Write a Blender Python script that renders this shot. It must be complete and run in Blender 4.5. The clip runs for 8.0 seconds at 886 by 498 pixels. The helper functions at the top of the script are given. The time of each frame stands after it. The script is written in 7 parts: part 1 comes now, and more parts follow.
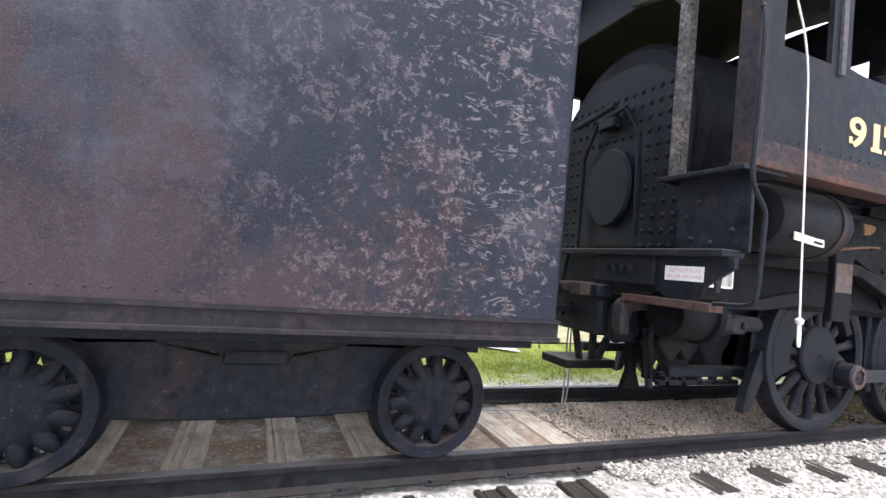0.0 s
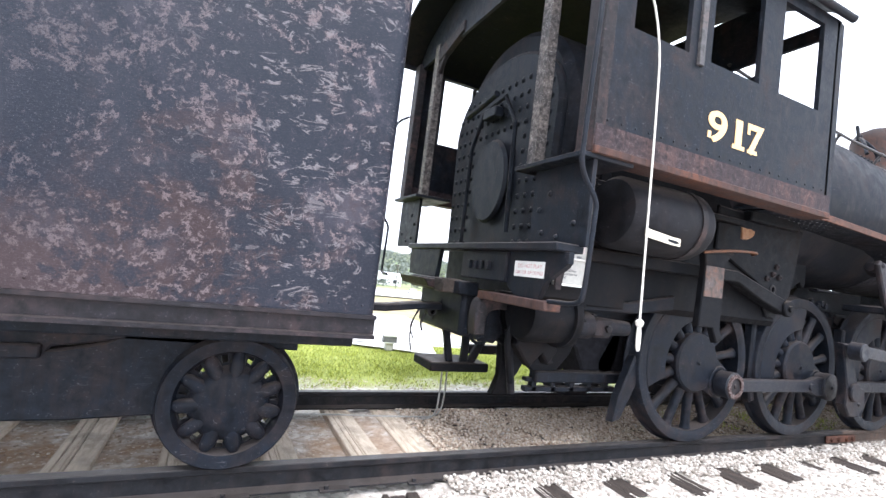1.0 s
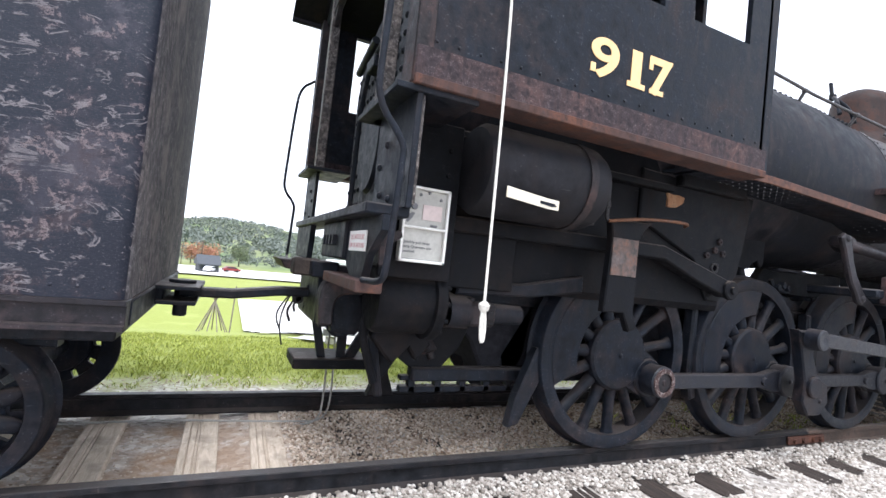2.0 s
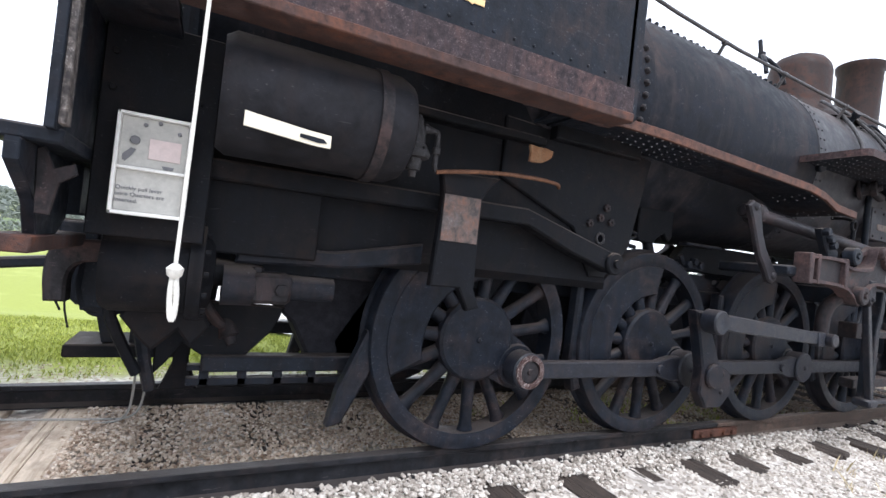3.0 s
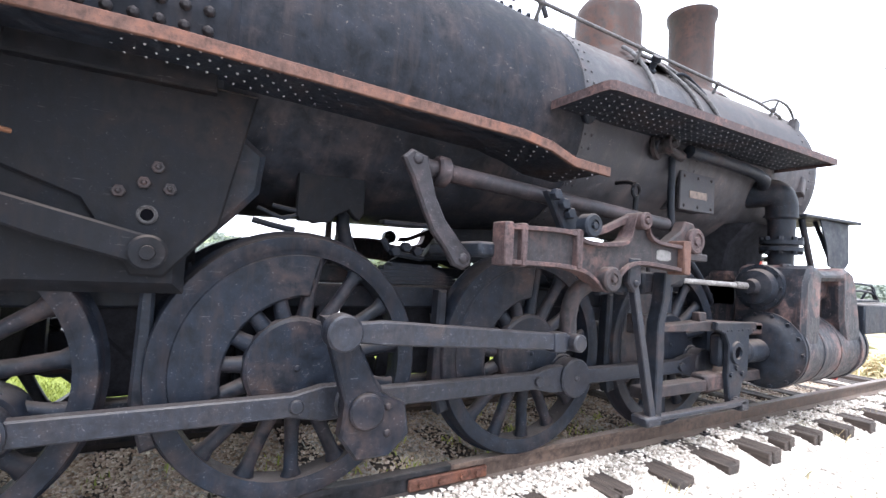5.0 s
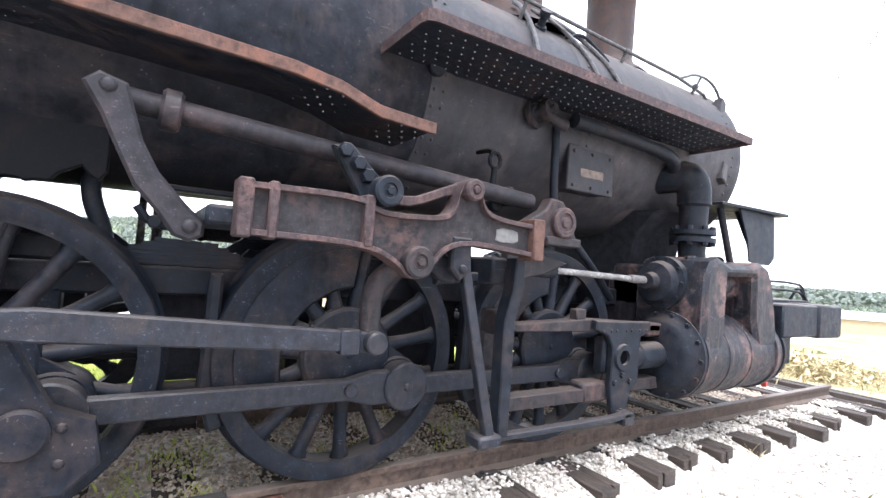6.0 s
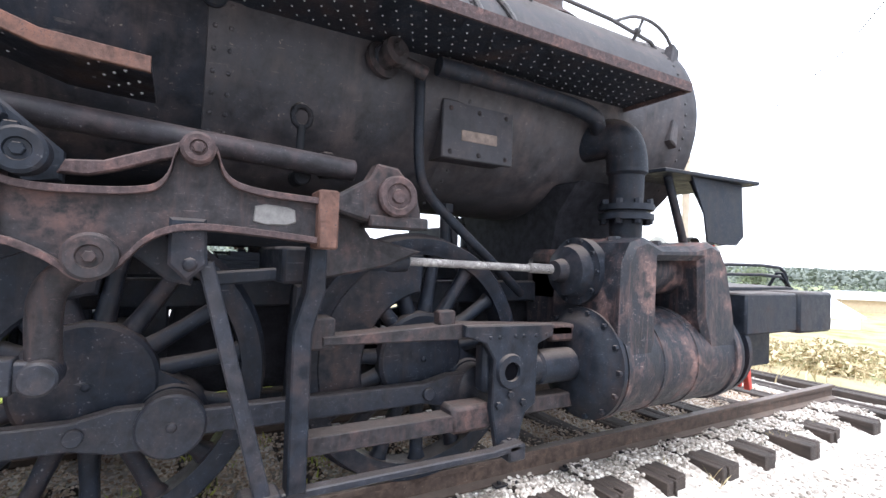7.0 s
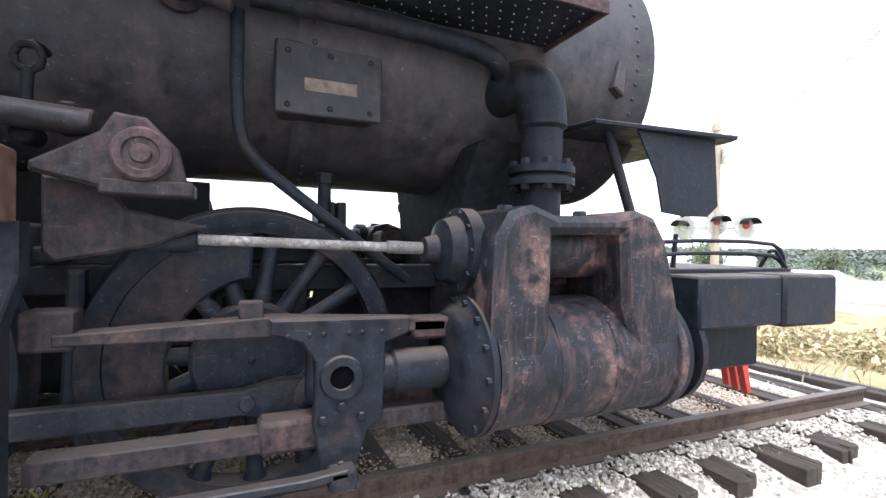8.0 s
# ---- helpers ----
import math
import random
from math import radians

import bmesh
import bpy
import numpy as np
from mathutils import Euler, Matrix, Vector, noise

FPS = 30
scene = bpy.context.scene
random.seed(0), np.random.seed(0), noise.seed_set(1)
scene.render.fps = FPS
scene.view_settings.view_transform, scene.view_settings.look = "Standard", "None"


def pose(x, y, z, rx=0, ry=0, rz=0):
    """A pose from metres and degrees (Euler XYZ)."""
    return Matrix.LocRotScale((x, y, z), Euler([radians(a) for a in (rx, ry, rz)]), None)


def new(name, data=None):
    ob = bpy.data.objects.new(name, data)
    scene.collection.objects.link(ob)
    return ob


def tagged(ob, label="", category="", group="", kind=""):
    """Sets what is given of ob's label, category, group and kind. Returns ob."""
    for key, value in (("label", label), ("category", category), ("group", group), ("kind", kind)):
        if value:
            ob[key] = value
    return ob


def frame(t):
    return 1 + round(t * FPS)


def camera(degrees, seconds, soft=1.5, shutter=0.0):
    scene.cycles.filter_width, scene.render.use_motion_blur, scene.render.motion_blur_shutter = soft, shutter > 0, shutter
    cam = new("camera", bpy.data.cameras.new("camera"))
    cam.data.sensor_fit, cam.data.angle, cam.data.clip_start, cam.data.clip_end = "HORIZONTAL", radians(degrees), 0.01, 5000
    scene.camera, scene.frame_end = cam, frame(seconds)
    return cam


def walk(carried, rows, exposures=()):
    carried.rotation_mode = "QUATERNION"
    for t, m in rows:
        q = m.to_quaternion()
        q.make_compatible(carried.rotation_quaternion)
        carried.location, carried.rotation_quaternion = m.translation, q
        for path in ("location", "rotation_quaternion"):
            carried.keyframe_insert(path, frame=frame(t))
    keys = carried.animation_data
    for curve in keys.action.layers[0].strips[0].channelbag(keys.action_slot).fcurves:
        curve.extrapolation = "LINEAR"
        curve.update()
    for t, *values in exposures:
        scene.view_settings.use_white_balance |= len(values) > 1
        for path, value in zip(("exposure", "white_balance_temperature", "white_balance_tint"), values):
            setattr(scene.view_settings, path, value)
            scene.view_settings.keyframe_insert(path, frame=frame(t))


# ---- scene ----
cam = camera(86.0, 8.0)
# seconds, place in metres, turn in degrees
ROWS = [
    (0.0, -0.300, -3.575, 1.207, 91.88, -5.22, -21.92),
    (0.5, 0.142, -3.646, 1.215, 92.75, -7.36, -29.40),
    (1.0, 0.658, -3.651, 1.208, 92.86, -6.96, -25.43),
    (1.2, 0.892, -3.605, 1.225, 92.02, -7.11, -25.23),
    (2.3, 2.192, -3.464, 1.216, 91.87, -5.70, -24.52),
    (2.5, 2.426, -3.426, 1.211, 91.43, -4.80, -25.62),
    (3.0, 2.977, -3.374, 1.207, 90.52, -6.39, -26.54),
    (3.5, 3.612, -3.301, 1.212, 91.41, -5.60, -28.42),
    (4.0, 4.229, -3.298, 1.206, 93.04, -6.62, -31.90),
    (4.2, 4.509, -3.310, 1.222, 92.70, -4.77, -33.68),
    (5.3, 5.812, -3.405, 1.284, 91.93, -3.47, -28.64),
    (5.5, 6.060, -3.407, 1.257, 92.55, -5.18, -28.59),
    (6.0, 6.676, -3.369, 1.239, 91.82, -4.07, -32.16),
    (6.5, 7.301, -3.331, 1.249, 91.48, -3.87, -28.75),
    (7.0, 7.970, -3.267, 1.268, 91.20, -1.90, -29.58),
    (7.5, 8.515, -3.265, 1.267, 91.34, -2.09, -25.52),
    (8.0, 9.161, -3.231, 1.240, 89.63, -0.93, -23.44),
]
EXPOSURES = [(t, e, 5880, 12) for t, e in ((0.0, 1.33), (0.7, 1.68), (1.2, 1.63), (2.5, 0.96), (3.2, 1.17), (4.0, 1.86), (5.5, 2.15), (6.5, 1.78), (7.5, 1.66), (8.0, 1.5))]
walk(cam, [(t, pose(x, y, z, rx, ry, rz)) for t, x, y, z, rx, ry, rz in ROWS], EXPOSURES)

# ---------------------------------------------------------------- light: bright overcast day
SUN_ELEVATION, SUN_TURN = 62.0, 195.0
world = bpy.data.worlds.new("overcast_sky")
scene.world = world
world.use_nodes = True
wn, wl = world.node_tree.nodes, world.node_tree.links
wn.clear()
sky = wn.new("ShaderNodeTexSky")
sky.sky_type, sky.sun_disc = "NISHITA", False
sky.sun_elevation, sky.sun_rotation = radians(SUN_ELEVATION), radians(SUN_TURN)
sky.dust_density, sky.air_density = 4.0, 1.0
sky_bg = wn.new("ShaderNodeBackground")
sky_bg.inputs["Strength"].default_value = 0.08
cloud_bg = wn.new("ShaderNodeBackground")
cloud_bg.inputs["Color"].default_value = (0.96, 0.98, 1.0, 1)
cloud_bg.inputs["Strength"].default_value = 1.15
veil = wn.new("ShaderNodeMixShader")
veil.inputs[0].default_value = 0.8
w_out = wn.new("ShaderNodeOutputWorld")
wl.new(sky.outputs[0], sky_bg.inputs["Color"])
wl.new(sky_bg.outputs[0], veil.inputs[1])
wl.new(cloud_bg.outputs[0], veil.inputs[2])
wl.new(veil.outputs[0], w_out.inputs["Surface"])
sun = new("sun", bpy.data.lights.new("sun", "SUN"))
sun.data.energy, sun.data.angle, sun.data.color = 1.5, radians(25), (1.0, 0.97, 0.93)
sun.rotation_euler = (radians(90 - SUN_ELEVATION), 0, radians(180 - SUN_TURN))


# ---------------------------------------------------------------- materials
def material(name, rough=0.6, metal=0.0, specular=0.5):
    m = bpy.data.materials.new(name)
    m.use_nodes = True
    b = m.node_tree.nodes["Principled BSDF"]
    b.inputs["Roughness"].default_value = rough
    b.inputs["Metallic"].default_value = metal
    b.inputs["Specular IOR Level"].default_value = specular
    return m, m.node_tree.nodes, m.node_tree.links, b


def coords(n, l, stretch=(1, 1, 1), space="Object"):
    tc = n.new("ShaderNodeTexCoord")
    mp = n.new("ShaderNodeMapping")
    mp.inputs["Scale"].default_value = stretch
    l.new(tc.outputs[space], mp.inputs["Vector"])
    return mp.outputs[0]


def noise_tex(n, l, at, scale, detail=6.0, rough=0.6, distortion=0.0):
    t = n.new("ShaderNodeTexNoise")
    t.inputs["Scale"].default_value = scale
    t.inputs["Detail"].default_value = detail
    t.inputs["Roughness"].default_value = rough
    t.inputs["Distortion"].default_value = distortion
    l.new(at, t.inputs["Vector"])
    return t.outputs["Fac"]


def ramp(n, l, fac, stops):
    r = n.new("ShaderNodeValToRGB")
    e = r.color_ramp.elements
    while len(e) < len(stops):
        e.new(0.5)
    for k, (p, c) in zip(e, stops):
        k.position = p
        k.color = (*c, 1) if len(c) == 3 else c
    l.new(fac, r.inputs[0])
    return r.outputs[0]


def mix(n, l, fac, a, b):
    m = n.new("ShaderNodeMix")
    m.data_type = "RGBA"
    if isinstance(fac, float):
        m.inputs[0].default_value = fac
    else:
        l.new(fac, m.inputs[0])
    for socket, v in ((m.inputs[6], a), (m.inputs[7], b)):
        if isinstance(v, tuple):
            socket.default_value = (*v, 1)
        else:
            l.new(v, socket)
    return m.outputs[2]


def step(n, l, fac, low, high):
    return ramp(n, l, fac, [(low, (0, 0, 0)), (high, (1, 1, 1))])


def relief(n, l, bsdf, height, strength=0.4, distance=0.01):
    b = n.new("ShaderNodeBump")
    b.inputs["Strength"].default_value = strength
    b.inputs["Distance"].default_value = distance
    l.new(height, b.inputs["Height"])
    l.new(b.outputs[0], bsdf.inputs["Normal"])


def arith(n, l, op, a, b):
    m = n.new("ShaderNodeMath")
    m.operation = op
    for s, v in zip(m.inputs, (a, b)):
        if isinstance(v, (int, float)):
            s.default_value = v
        else:
            l.new(v, s)
    return m.outputs[0]


def worn_metal(name, base, worn, fleck, rust_amount=0.5, rough=0.55, scale=1.0, fleck_amount=0.68, bump=0.35, dust=0.0, specular=0.14, streaks=0.0):
    """Old painted iron: paint, large rusty or faded fields, small flakes and a little dust."""
    m, n, l, b = material(name, rough, 0.0, specular)
    at = coords(n, l)
    big = noise_tex(n, l, at, 1.7 * scale, 7, 0.62, 0.4)
    mid = noise_tex(n, l, at, 9.0 * scale, 8, 0.65, 0.2)
    fine = noise_tex(n, l, at, 60.0 * scale, 5, 0.6)
    lo = 0.62 - 0.22 * rust_amount
    field = step(n, l, big, lo, lo + 0.16)
    patchy = arith(n, l, "MULTIPLY", field, step(n, l, mid, 0.38, 0.6))
    shade = mix(n, l, ramp(n, l, mid, [(0.32, (0, 0, 0)), (0.68, (1, 1, 1))]), tuple(c * 0.5 for c in base), tuple(c * 1.6 for c in base))
    grime = noise_tex(n, l, coords(n, l, (4.0, 4.0, 0.7)), 3.0 * scale, 7, 0.66, 0.4)
    shade = mix(n, l, arith(n, l, "MULTIPLY", step(n, l, grime, 0.5, 0.66), 0.55), shade, tuple(0.5 * c + 0.5 * w for c, w in zip(base, worn)))
    colour = mix(n, l, patchy, shade, worn)
    fl = arith(n, l, "MULTIPLY", step(n, l, fine, fleck_amount - 0.05, fleck_amount + 0.03), step(n, l, mid, 0.45, 0.62))
    colour = mix(n, l, fl, colour, fleck)
    line = noise_tex(n, l, coords(n, l, (2.2, 9.0, 24.0)), 3.2 * scale ** 0.5, 5, 0.6, 0.6)
    line = arith(n, l, "MULTIPLY", step(n, l, line, 0.655, 0.675), step(n, l, mid, 0.44, 0.6))
    colour = mix(n, l, arith(n, l, "MULTIPLY", line, 0.45), colour, fleck)
    if streaks:
        run = noise_tex(n, l, coords(n, l, (5.0, 0.6, 0.35)), 1.6, 8, 0.65, 0.5)
        run = arith(n, l, "MULTIPLY", arith(n, l, "MULTIPLY", step(n, l, run, 0.5, 0.7), step(n, l, big, 0.44, 0.58)), streaks)
        colour = mix(n, l, run, colour, tuple(1.5 * c for c in worn))
    if dust:
        geo = n.new("ShaderNodeNewGeometry")
        sep = n.new("ShaderNodeSeparateXYZ")
        l.new(geo.outputs["Normal"], sep.inputs[0])
        up = arith(n, l, "MULTIPLY", step(n, l, sep.outputs[2], 0.5, 0.95), dust)
        colour = mix(n, l, up, colour, (0.16, 0.13, 0.11))
    l.new(colour, b.inputs["Base Color"])
    l.new(ramp(n, l, mid, [(0.3, (rough - 0.14,) * 3), (0.7, (min(1, rough + 0.22),) * 3)]), b.inputs["Roughness"])
    high = arith(n, l, "ADD", arith(n, l, "MULTIPLY", fine, 0.4), arith(n, l, "ADD", mid, arith(n, l, "MULTIPLY", fl, 0.3)))
    relief(n, l, b, high, bump, 0.006)
    return m


def tender_skin():
    """Slate-black paint peeling in ragged patches from rust: pale lifted edges, torn curls, brown low down."""
    m, n, l, b = material("flaking_tender_paint", 0.5, 0.0, 0.22)
    at = coords(n, l)
    tc = n.new("ShaderNodeTexCoord")
    place = n.new("ShaderNodeSeparateXYZ")
    l.new(tc.outputs["Object"], place.inputs[0])
    x, z = place.outputs[0], place.outputs[2]
    cloud = noise_tex(n, l, at, 1.5, 7, 0.62, 0.7)
    patch = noise_tex(n, l, at, 2.4, 14, 0.76, 0.3)
    blot = noise_tex(n, l, coords(n, l, (1.0, 1.0, 1.2)), 11.0, 12, 0.76, 0.35)
    grain = noise_tex(n, l, coords(n, l, (1.0, 1.0, 5.0)), 42.0, 6, 0.7)
    fine = noise_tex(n, l, at, 130, 4, 0.65)
    drip = noise_tex(n, l, coords(n, l, (5.0, 5.0, 0.35)), 1.7, 7, 0.62, 0.3)
    # satin slate paint, its tone drifting over the sheet
    slate = ramp(n, l, cloud, [(0.38, (0.007, 0.010, 0.020)), (0.62, (0.050, 0.047, 0.062))])
    slate = mix(n, l, arith(n, l, "MULTIPLY", step(n, l, drip, 0.46, 0.66), 0.5), slate, (0.011, 0.014, 0.024))
    # rust: brown fields, mostly along the bottom and towards the rear
    low = arith(n, l, "MULTIPLY", arith(n, l, "SUBTRACT", 1.75, z), 0.17)
    back = arith(n, l, "MULTIPLY", arith(n, l, "SUBTRACT", -0.2, x), 0.03)
    stain = noise_tex(n, l, coords(n, l, (1.0, 1.0, 0.8)), 1.9, 10, 0.68, 0.6)
    field = arith(n, l, "ADD", arith(n, l, "ADD", arith(n, l, "MULTIPLY", blot, 0.3), arith(n, l, "MULTIPLY", stain, 0.7)), arith(n, l, "ADD", low, back))
    brown = mix(n, l, grain, (0.016, 0.0105, 0.012), (0.062, 0.038, 0.038))
    colour = mix(n, l, arith(n, l, "MULTIPLY", step(n, l, field, 0.47, 0.60), 0.85), slate, brown)
    # old black paint left in ragged islands, most of it near the front end
    front = arith(n, l, "MULTIPLY", arith(n, l, "ADD", x, 0.6), 0.028)
    keep = arith(n, l, "ADD", arith(n, l, "ADD", arith(n, l, "MULTIPLY", patch, 0.66), arith(n, l, "MULTIPLY", blot, 0.36)), front)
    black = mix(n, l, cloud, (0.007, 0.010, 0.018), (0.016, 0.020, 0.032))
    old = arith(n, l, "MULTIPLY", step(n, l, keep, 0.522, 0.575), ramp(n, l, arith(n, l, "MULTIPLY", arith(n, l, "ADD", x, 1.9), 0.3), [(0.15, (0.38, 0.38, 0.38)), (0.75, (0.92, 0.92, 0.92))]))
    colour = mix(n, l, old, colour, black)
    # pale lifted edges round the islands
    rim = arith(n, l, "MULTIPLY", step(n, l, keep, 0.494, 0.507), arith(n, l, "SUBTRACT", 1.0, step(n, l, keep, 0.524, 0.534)))
    chips = arith(n, l, "MULTIPLY", rim, step(n, l, noise_tex(n, l, at, 24.0, 6, 0.6, 0.5), 0.47, 0.56))
    fore = ramp(n, l, arith(n, l, "MULTIPLY", arith(n, l, "ADD", x, 1.5), 0.34), [(0.30, (0.06, 0.06, 0.06)), (0.8, (0.85, 0.85, 0.85))])
    chips = arith(n, l, "MULTIPLY", chips, fore)
    colour = mix(n, l, chips, colour, (0.19, 0.150, 0.155))
    # curled flakes, tilted, thickest at the front end
    turn = n.new("ShaderNodeMapping")
    turn.inputs["Rotation"].default_value = (0, radians(35), 0)
    turn.inputs["Scale"].default_value = (0.42, 1.0, 1.15)
    l.new(tc.outputs["Object"], turn.inputs["Vector"])
    curl = noise_tex(n, l, turn.outputs[0], 10.0, 6, 0.6, 1.2)
    where = arith(n, l, "ADD", arith(n, l, "MULTIPLY", arith(n, l, "ADD", x, arith(n, l, "MULTIPLY", z, 0.35)), 0.36), arith(n, l, "MULTIPLY", patch, 0.9))
    band = arith(n, l, "MULTIPLY", step(n, l, curl, 0.525, 0.535), arith(n, l, "SUBTRACT", 1.0, step(n, l, curl, 0.555, 0.585)))
    band = arith(n, l, "MULTIPLY", band, step(n, l, noise_tex(n, l, at, 13.0, 4, 0.5, 0.3), 0.48, 0.54))
    rip = arith(n, l, "MULTIPLY", band, step(n, l, where, 0.80, 1.0))
    colour = mix(n, l, arith(n, l, "MULTIPLY", rip, 0.75), colour, (0.20, 0.18, 0.19))
    # fine horizontal grain over all of it
    colour = mix(n, l, arith(n, l, "MULTIPLY", step(n, l, grain, 0.50, 0.66), 0.20), colour, (0.075, 0.067, 0.078))
    colour = mix(n, l, arith(n, l, "MULTIPLY", step(n, l, fine, 0.60, 0.66), 0.35), colour, (0.14, 0.13, 0.14))
    l.new(colour, b.inputs["Base Color"])
    l.new(ramp(n, l, field, [(0.42, (0.36, 0.36, 0.36)), (0.6, (0.62, 0.62, 0.62))]), b.inputs["Roughness"])
    high = arith(n, l, "ADD", arith(n, l, "MULTIPLY", chips, 0.5), arith(n, l, "ADD", arith(n, l, "MULTIPLY", rip, 0.6), arith(n, l, "ADD", arith(n, l, "MULTIPLY", grain, 0.5), arith(n, l, "MULTIPLY", blot, 0.7))))
    relief(n, l, b, high, 0.6, 0.008)
    return m


def plain(name, colour, rough=0.6, metal=0.0, vary=0.15, scale=14.0, bump=0.15, specular=0.5):
    m, n, l, b = material(name, rough, metal, specular)
    at = coords(n, l)
    f = noise_tex(n, l, at, scale, 6, 0.65)
    g = noise_tex(n, l, at, scale * 7, 4, 0.6)
    h = arith(n, l, "ADD", arith(n, l, "MULTIPLY", f, 0.7), arith(n, l, "MULTIPLY", g, 0.3))
    lo, hi = tuple(c * (1 - 2 * vary) for c in colour), tuple(min(1, c * (1 + 2 * vary)) for c in colour)
    l.new(ramp(n, l, h, [(0.3, lo), (0.7, hi)]), b.inputs["Base Color"])
    relief(n, l, b, h, bump, 0.004)
    return m


BLACK = worn_metal("weathered_black_iron", (0.0098, 0.0122, 0.0175), (0.032, 0.0225, 0.021), (0.085, 0.085, 0.09), 0.5, 0.5, 1.4, 0.67, 0.4, 0.5)
WHEEL = worn_metal("blue_black_wheel_iron", (0.0068, 0.0090, 0.0142), (0.034, 0.0235, 0.0210), (0.095, 0.092, 0.096), 0.55, 0.45, 1.3, 0.67, 0.35, 0.3)
ROD = worn_metal("dull_steel_rod", (0.0105, 0.0122, 0.0180), (0.028, 0.0215, 0.021), (0.12, 0.12, 0.128), 0.5, 0.42, 2.4, 0.67, 0.35, 0.25, 0.26)
BOILER = worn_metal("sooty_boiler_plate", (0.0125, 0.0140, 0.0185), (0.044, 0.034, 0.033), (0.10, 0.085, 0.075), 0.55, 0.56, 0.9, 0.68, 0.35, 0.1, 0.08, 0.35)
COURSE = worn_metal("rust_streaked_boiler_plate", (0.024, 0.024, 0.029), (0.056, 0.044, 0.043), (0.15, 0.115, 0.10), 0.5, 0.55, 1.1, 0.68, 0.35, 0.5, 0.28, 0.35)
STACK = worn_metal("red_brown_stack_iron", (0.021, 0.012, 0.0105), (0.050, 0.0225, 0.016), (0.018, 0.013, 0.013), 0.65, 0.6, 1.6, 0.64, 0.4, 0.0, 0.25, 0.6)
SMOKE = worn_metal("rusty_smokebox_plate", (0.031, 0.030, 0.034), (0.078, 0.058, 0.055), (0.12, 0.10, 0.095), 0.36, 0.55, 0.9, 0.68, 0.3, 0.6, 0.28, 0.2)
STRIP = plain("pale_brown_strip", (0.13, 0.10, 0.085), 0.6, 0.0, 0.3, 18.0, 0.2, 0.3)
RUSTY = worn_metal("red_brown_rusted_edge", (0.075, 0.036, 0.026), (0.15, 0.06, 0.035), (0.04, 0.032, 0.034), 0.7, 0.65, 3.0, 0.6, 0.5, 0.0)
LIP = worn_metal("brown_red_rusted_lip", (0.052, 0.033, 0.030), (0.135, 0.055, 0.032), (0.04, 0.032, 0.034), 0.55, 0.65, 1.6, 0.62, 0.5, 0.0)
EDGE = worn_metal("dull_rusted_flange", (0.040, 0.029, 0.030), (0.098, 0.057, 0.052), (0.15, 0.12, 0.115), 0.6, 0.6, 4.0, 0.64, 0.4, 0.3)
BEAM = worn_metal("peeling_purple_brown_paint", (0.034, 0.026, 0.029), (0.085, 0.05, 0.046), (0.15, 0.12, 0.115), 0.7, 0.65, 2.6, 0.62, 0.6, 0.3)
CAST = worn_metal("patchy_rusted_casting", (0.020, 0.0185, 0.0205), (0.068, 0.041, 0.037), (0.13, 0.1, 0.095), 0.6, 0.55, 2.4, 0.67, 0.4, 0.25)
CYL = worn_metal("scaling_cylinder_jacket", (0.011, 0.012, 0.016), (0.150, 0.088, 0.076), (0.24, 0.19, 0.17), 0.62, 0.5, 1.5, 0.67, 0.55, 0.0, 0.22)
POST = worn_metal("flaking_grey_post", (0.05, 0.045, 0.045), (0.17, 0.145, 0.13), (0.42, 0.4, 0.38), 0.8, 0.6, 4.0, 0.6, 0.6, 0.0)
PATCH = worn_metal("red_lead_patch", (0.085, 0.075, 0.073), (0.16, 0.085, 0.06), (0.2, 0.18, 0.17), 0.75, 0.65, 2.6, 0.66, 0.5, 0.0)
SILLBLACK = worn_metal("dull_brown_black_tank", (0.0131, 0.0131, 0.0156), (0.024, 0.0185, 0.0185), (0.08, 0.075, 0.072), 0.55, 0.6, 1.2, 0.7, 0.3, 0.5, 0.12)
PINRING = worn_metal("chipped_red_and_white_ring", (0.055, 0.029, 0.026), (0.026, 0.023, 0.025), (0.45, 0.43, 0.42), 0.7, 0.5, 8.0, 0.56, 0.3)
TENDER = tender_skin()
TENDER_END = worn_metal("scaled_tender_end", (0.100, 0.094, 0.100), (0.185, 0.158, 0.152), (0.44, 0.41, 0.40), 0.75, 0.78, 2.4, 0.60, 0.6, 0.0, 0.05, 0.9)
DULLRED = worn_metal("dull_red_brown_edge", (0.072, 0.041, 0.033), (0.132, 0.061, 0.042), (0.04, 0.034, 0.036), 0.6, 0.65, 2.4, 0.62, 0.5, 0.0)
SILL = worn_metal("brown_black_sill", (0.0145, 0.0135, 0.0165), (0.042, 0.029, 0.030), (0.10, 0.09, 0.095), 0.6, 0.5, 1.8, 0.66, 0.35, 0.15, 0.2)
DARK = plain("soot_black_inside", (0.0180, 0.0180, 0.0216), 0.8, 0.0, 0.3, 14.0, 0.15, 0.05)
# Near-black colour for solid discs that paint the shade inside holes.
HOLE = plain("hole_shade_paint", (0.003, 0.003, 0.004), 0.95, 0.0, 0.1, 14.0, 0.0, 0.0)
# Darker copy of BLACK: shade under cab, roof and boiler is in its colour.
SHADED_IRON = worn_metal("shade_dark_greasy_plate", (0.0052, 0.0058, 0.0078), (0.016, 0.0115, 0.0105), (0.07, 0.066, 0.066), 0.55, 0.6, 1.6, 0.69, 0.4, 0.6, 0.12)
VALVE = worn_metal("dark_grey_fitting", (0.030, 0.029, 0.031), (0.05, 0.042, 0.04), (0.16, 0.155, 0.15), 0.4, 0.5, 5.0, 0.63, 0.3, 0.2)
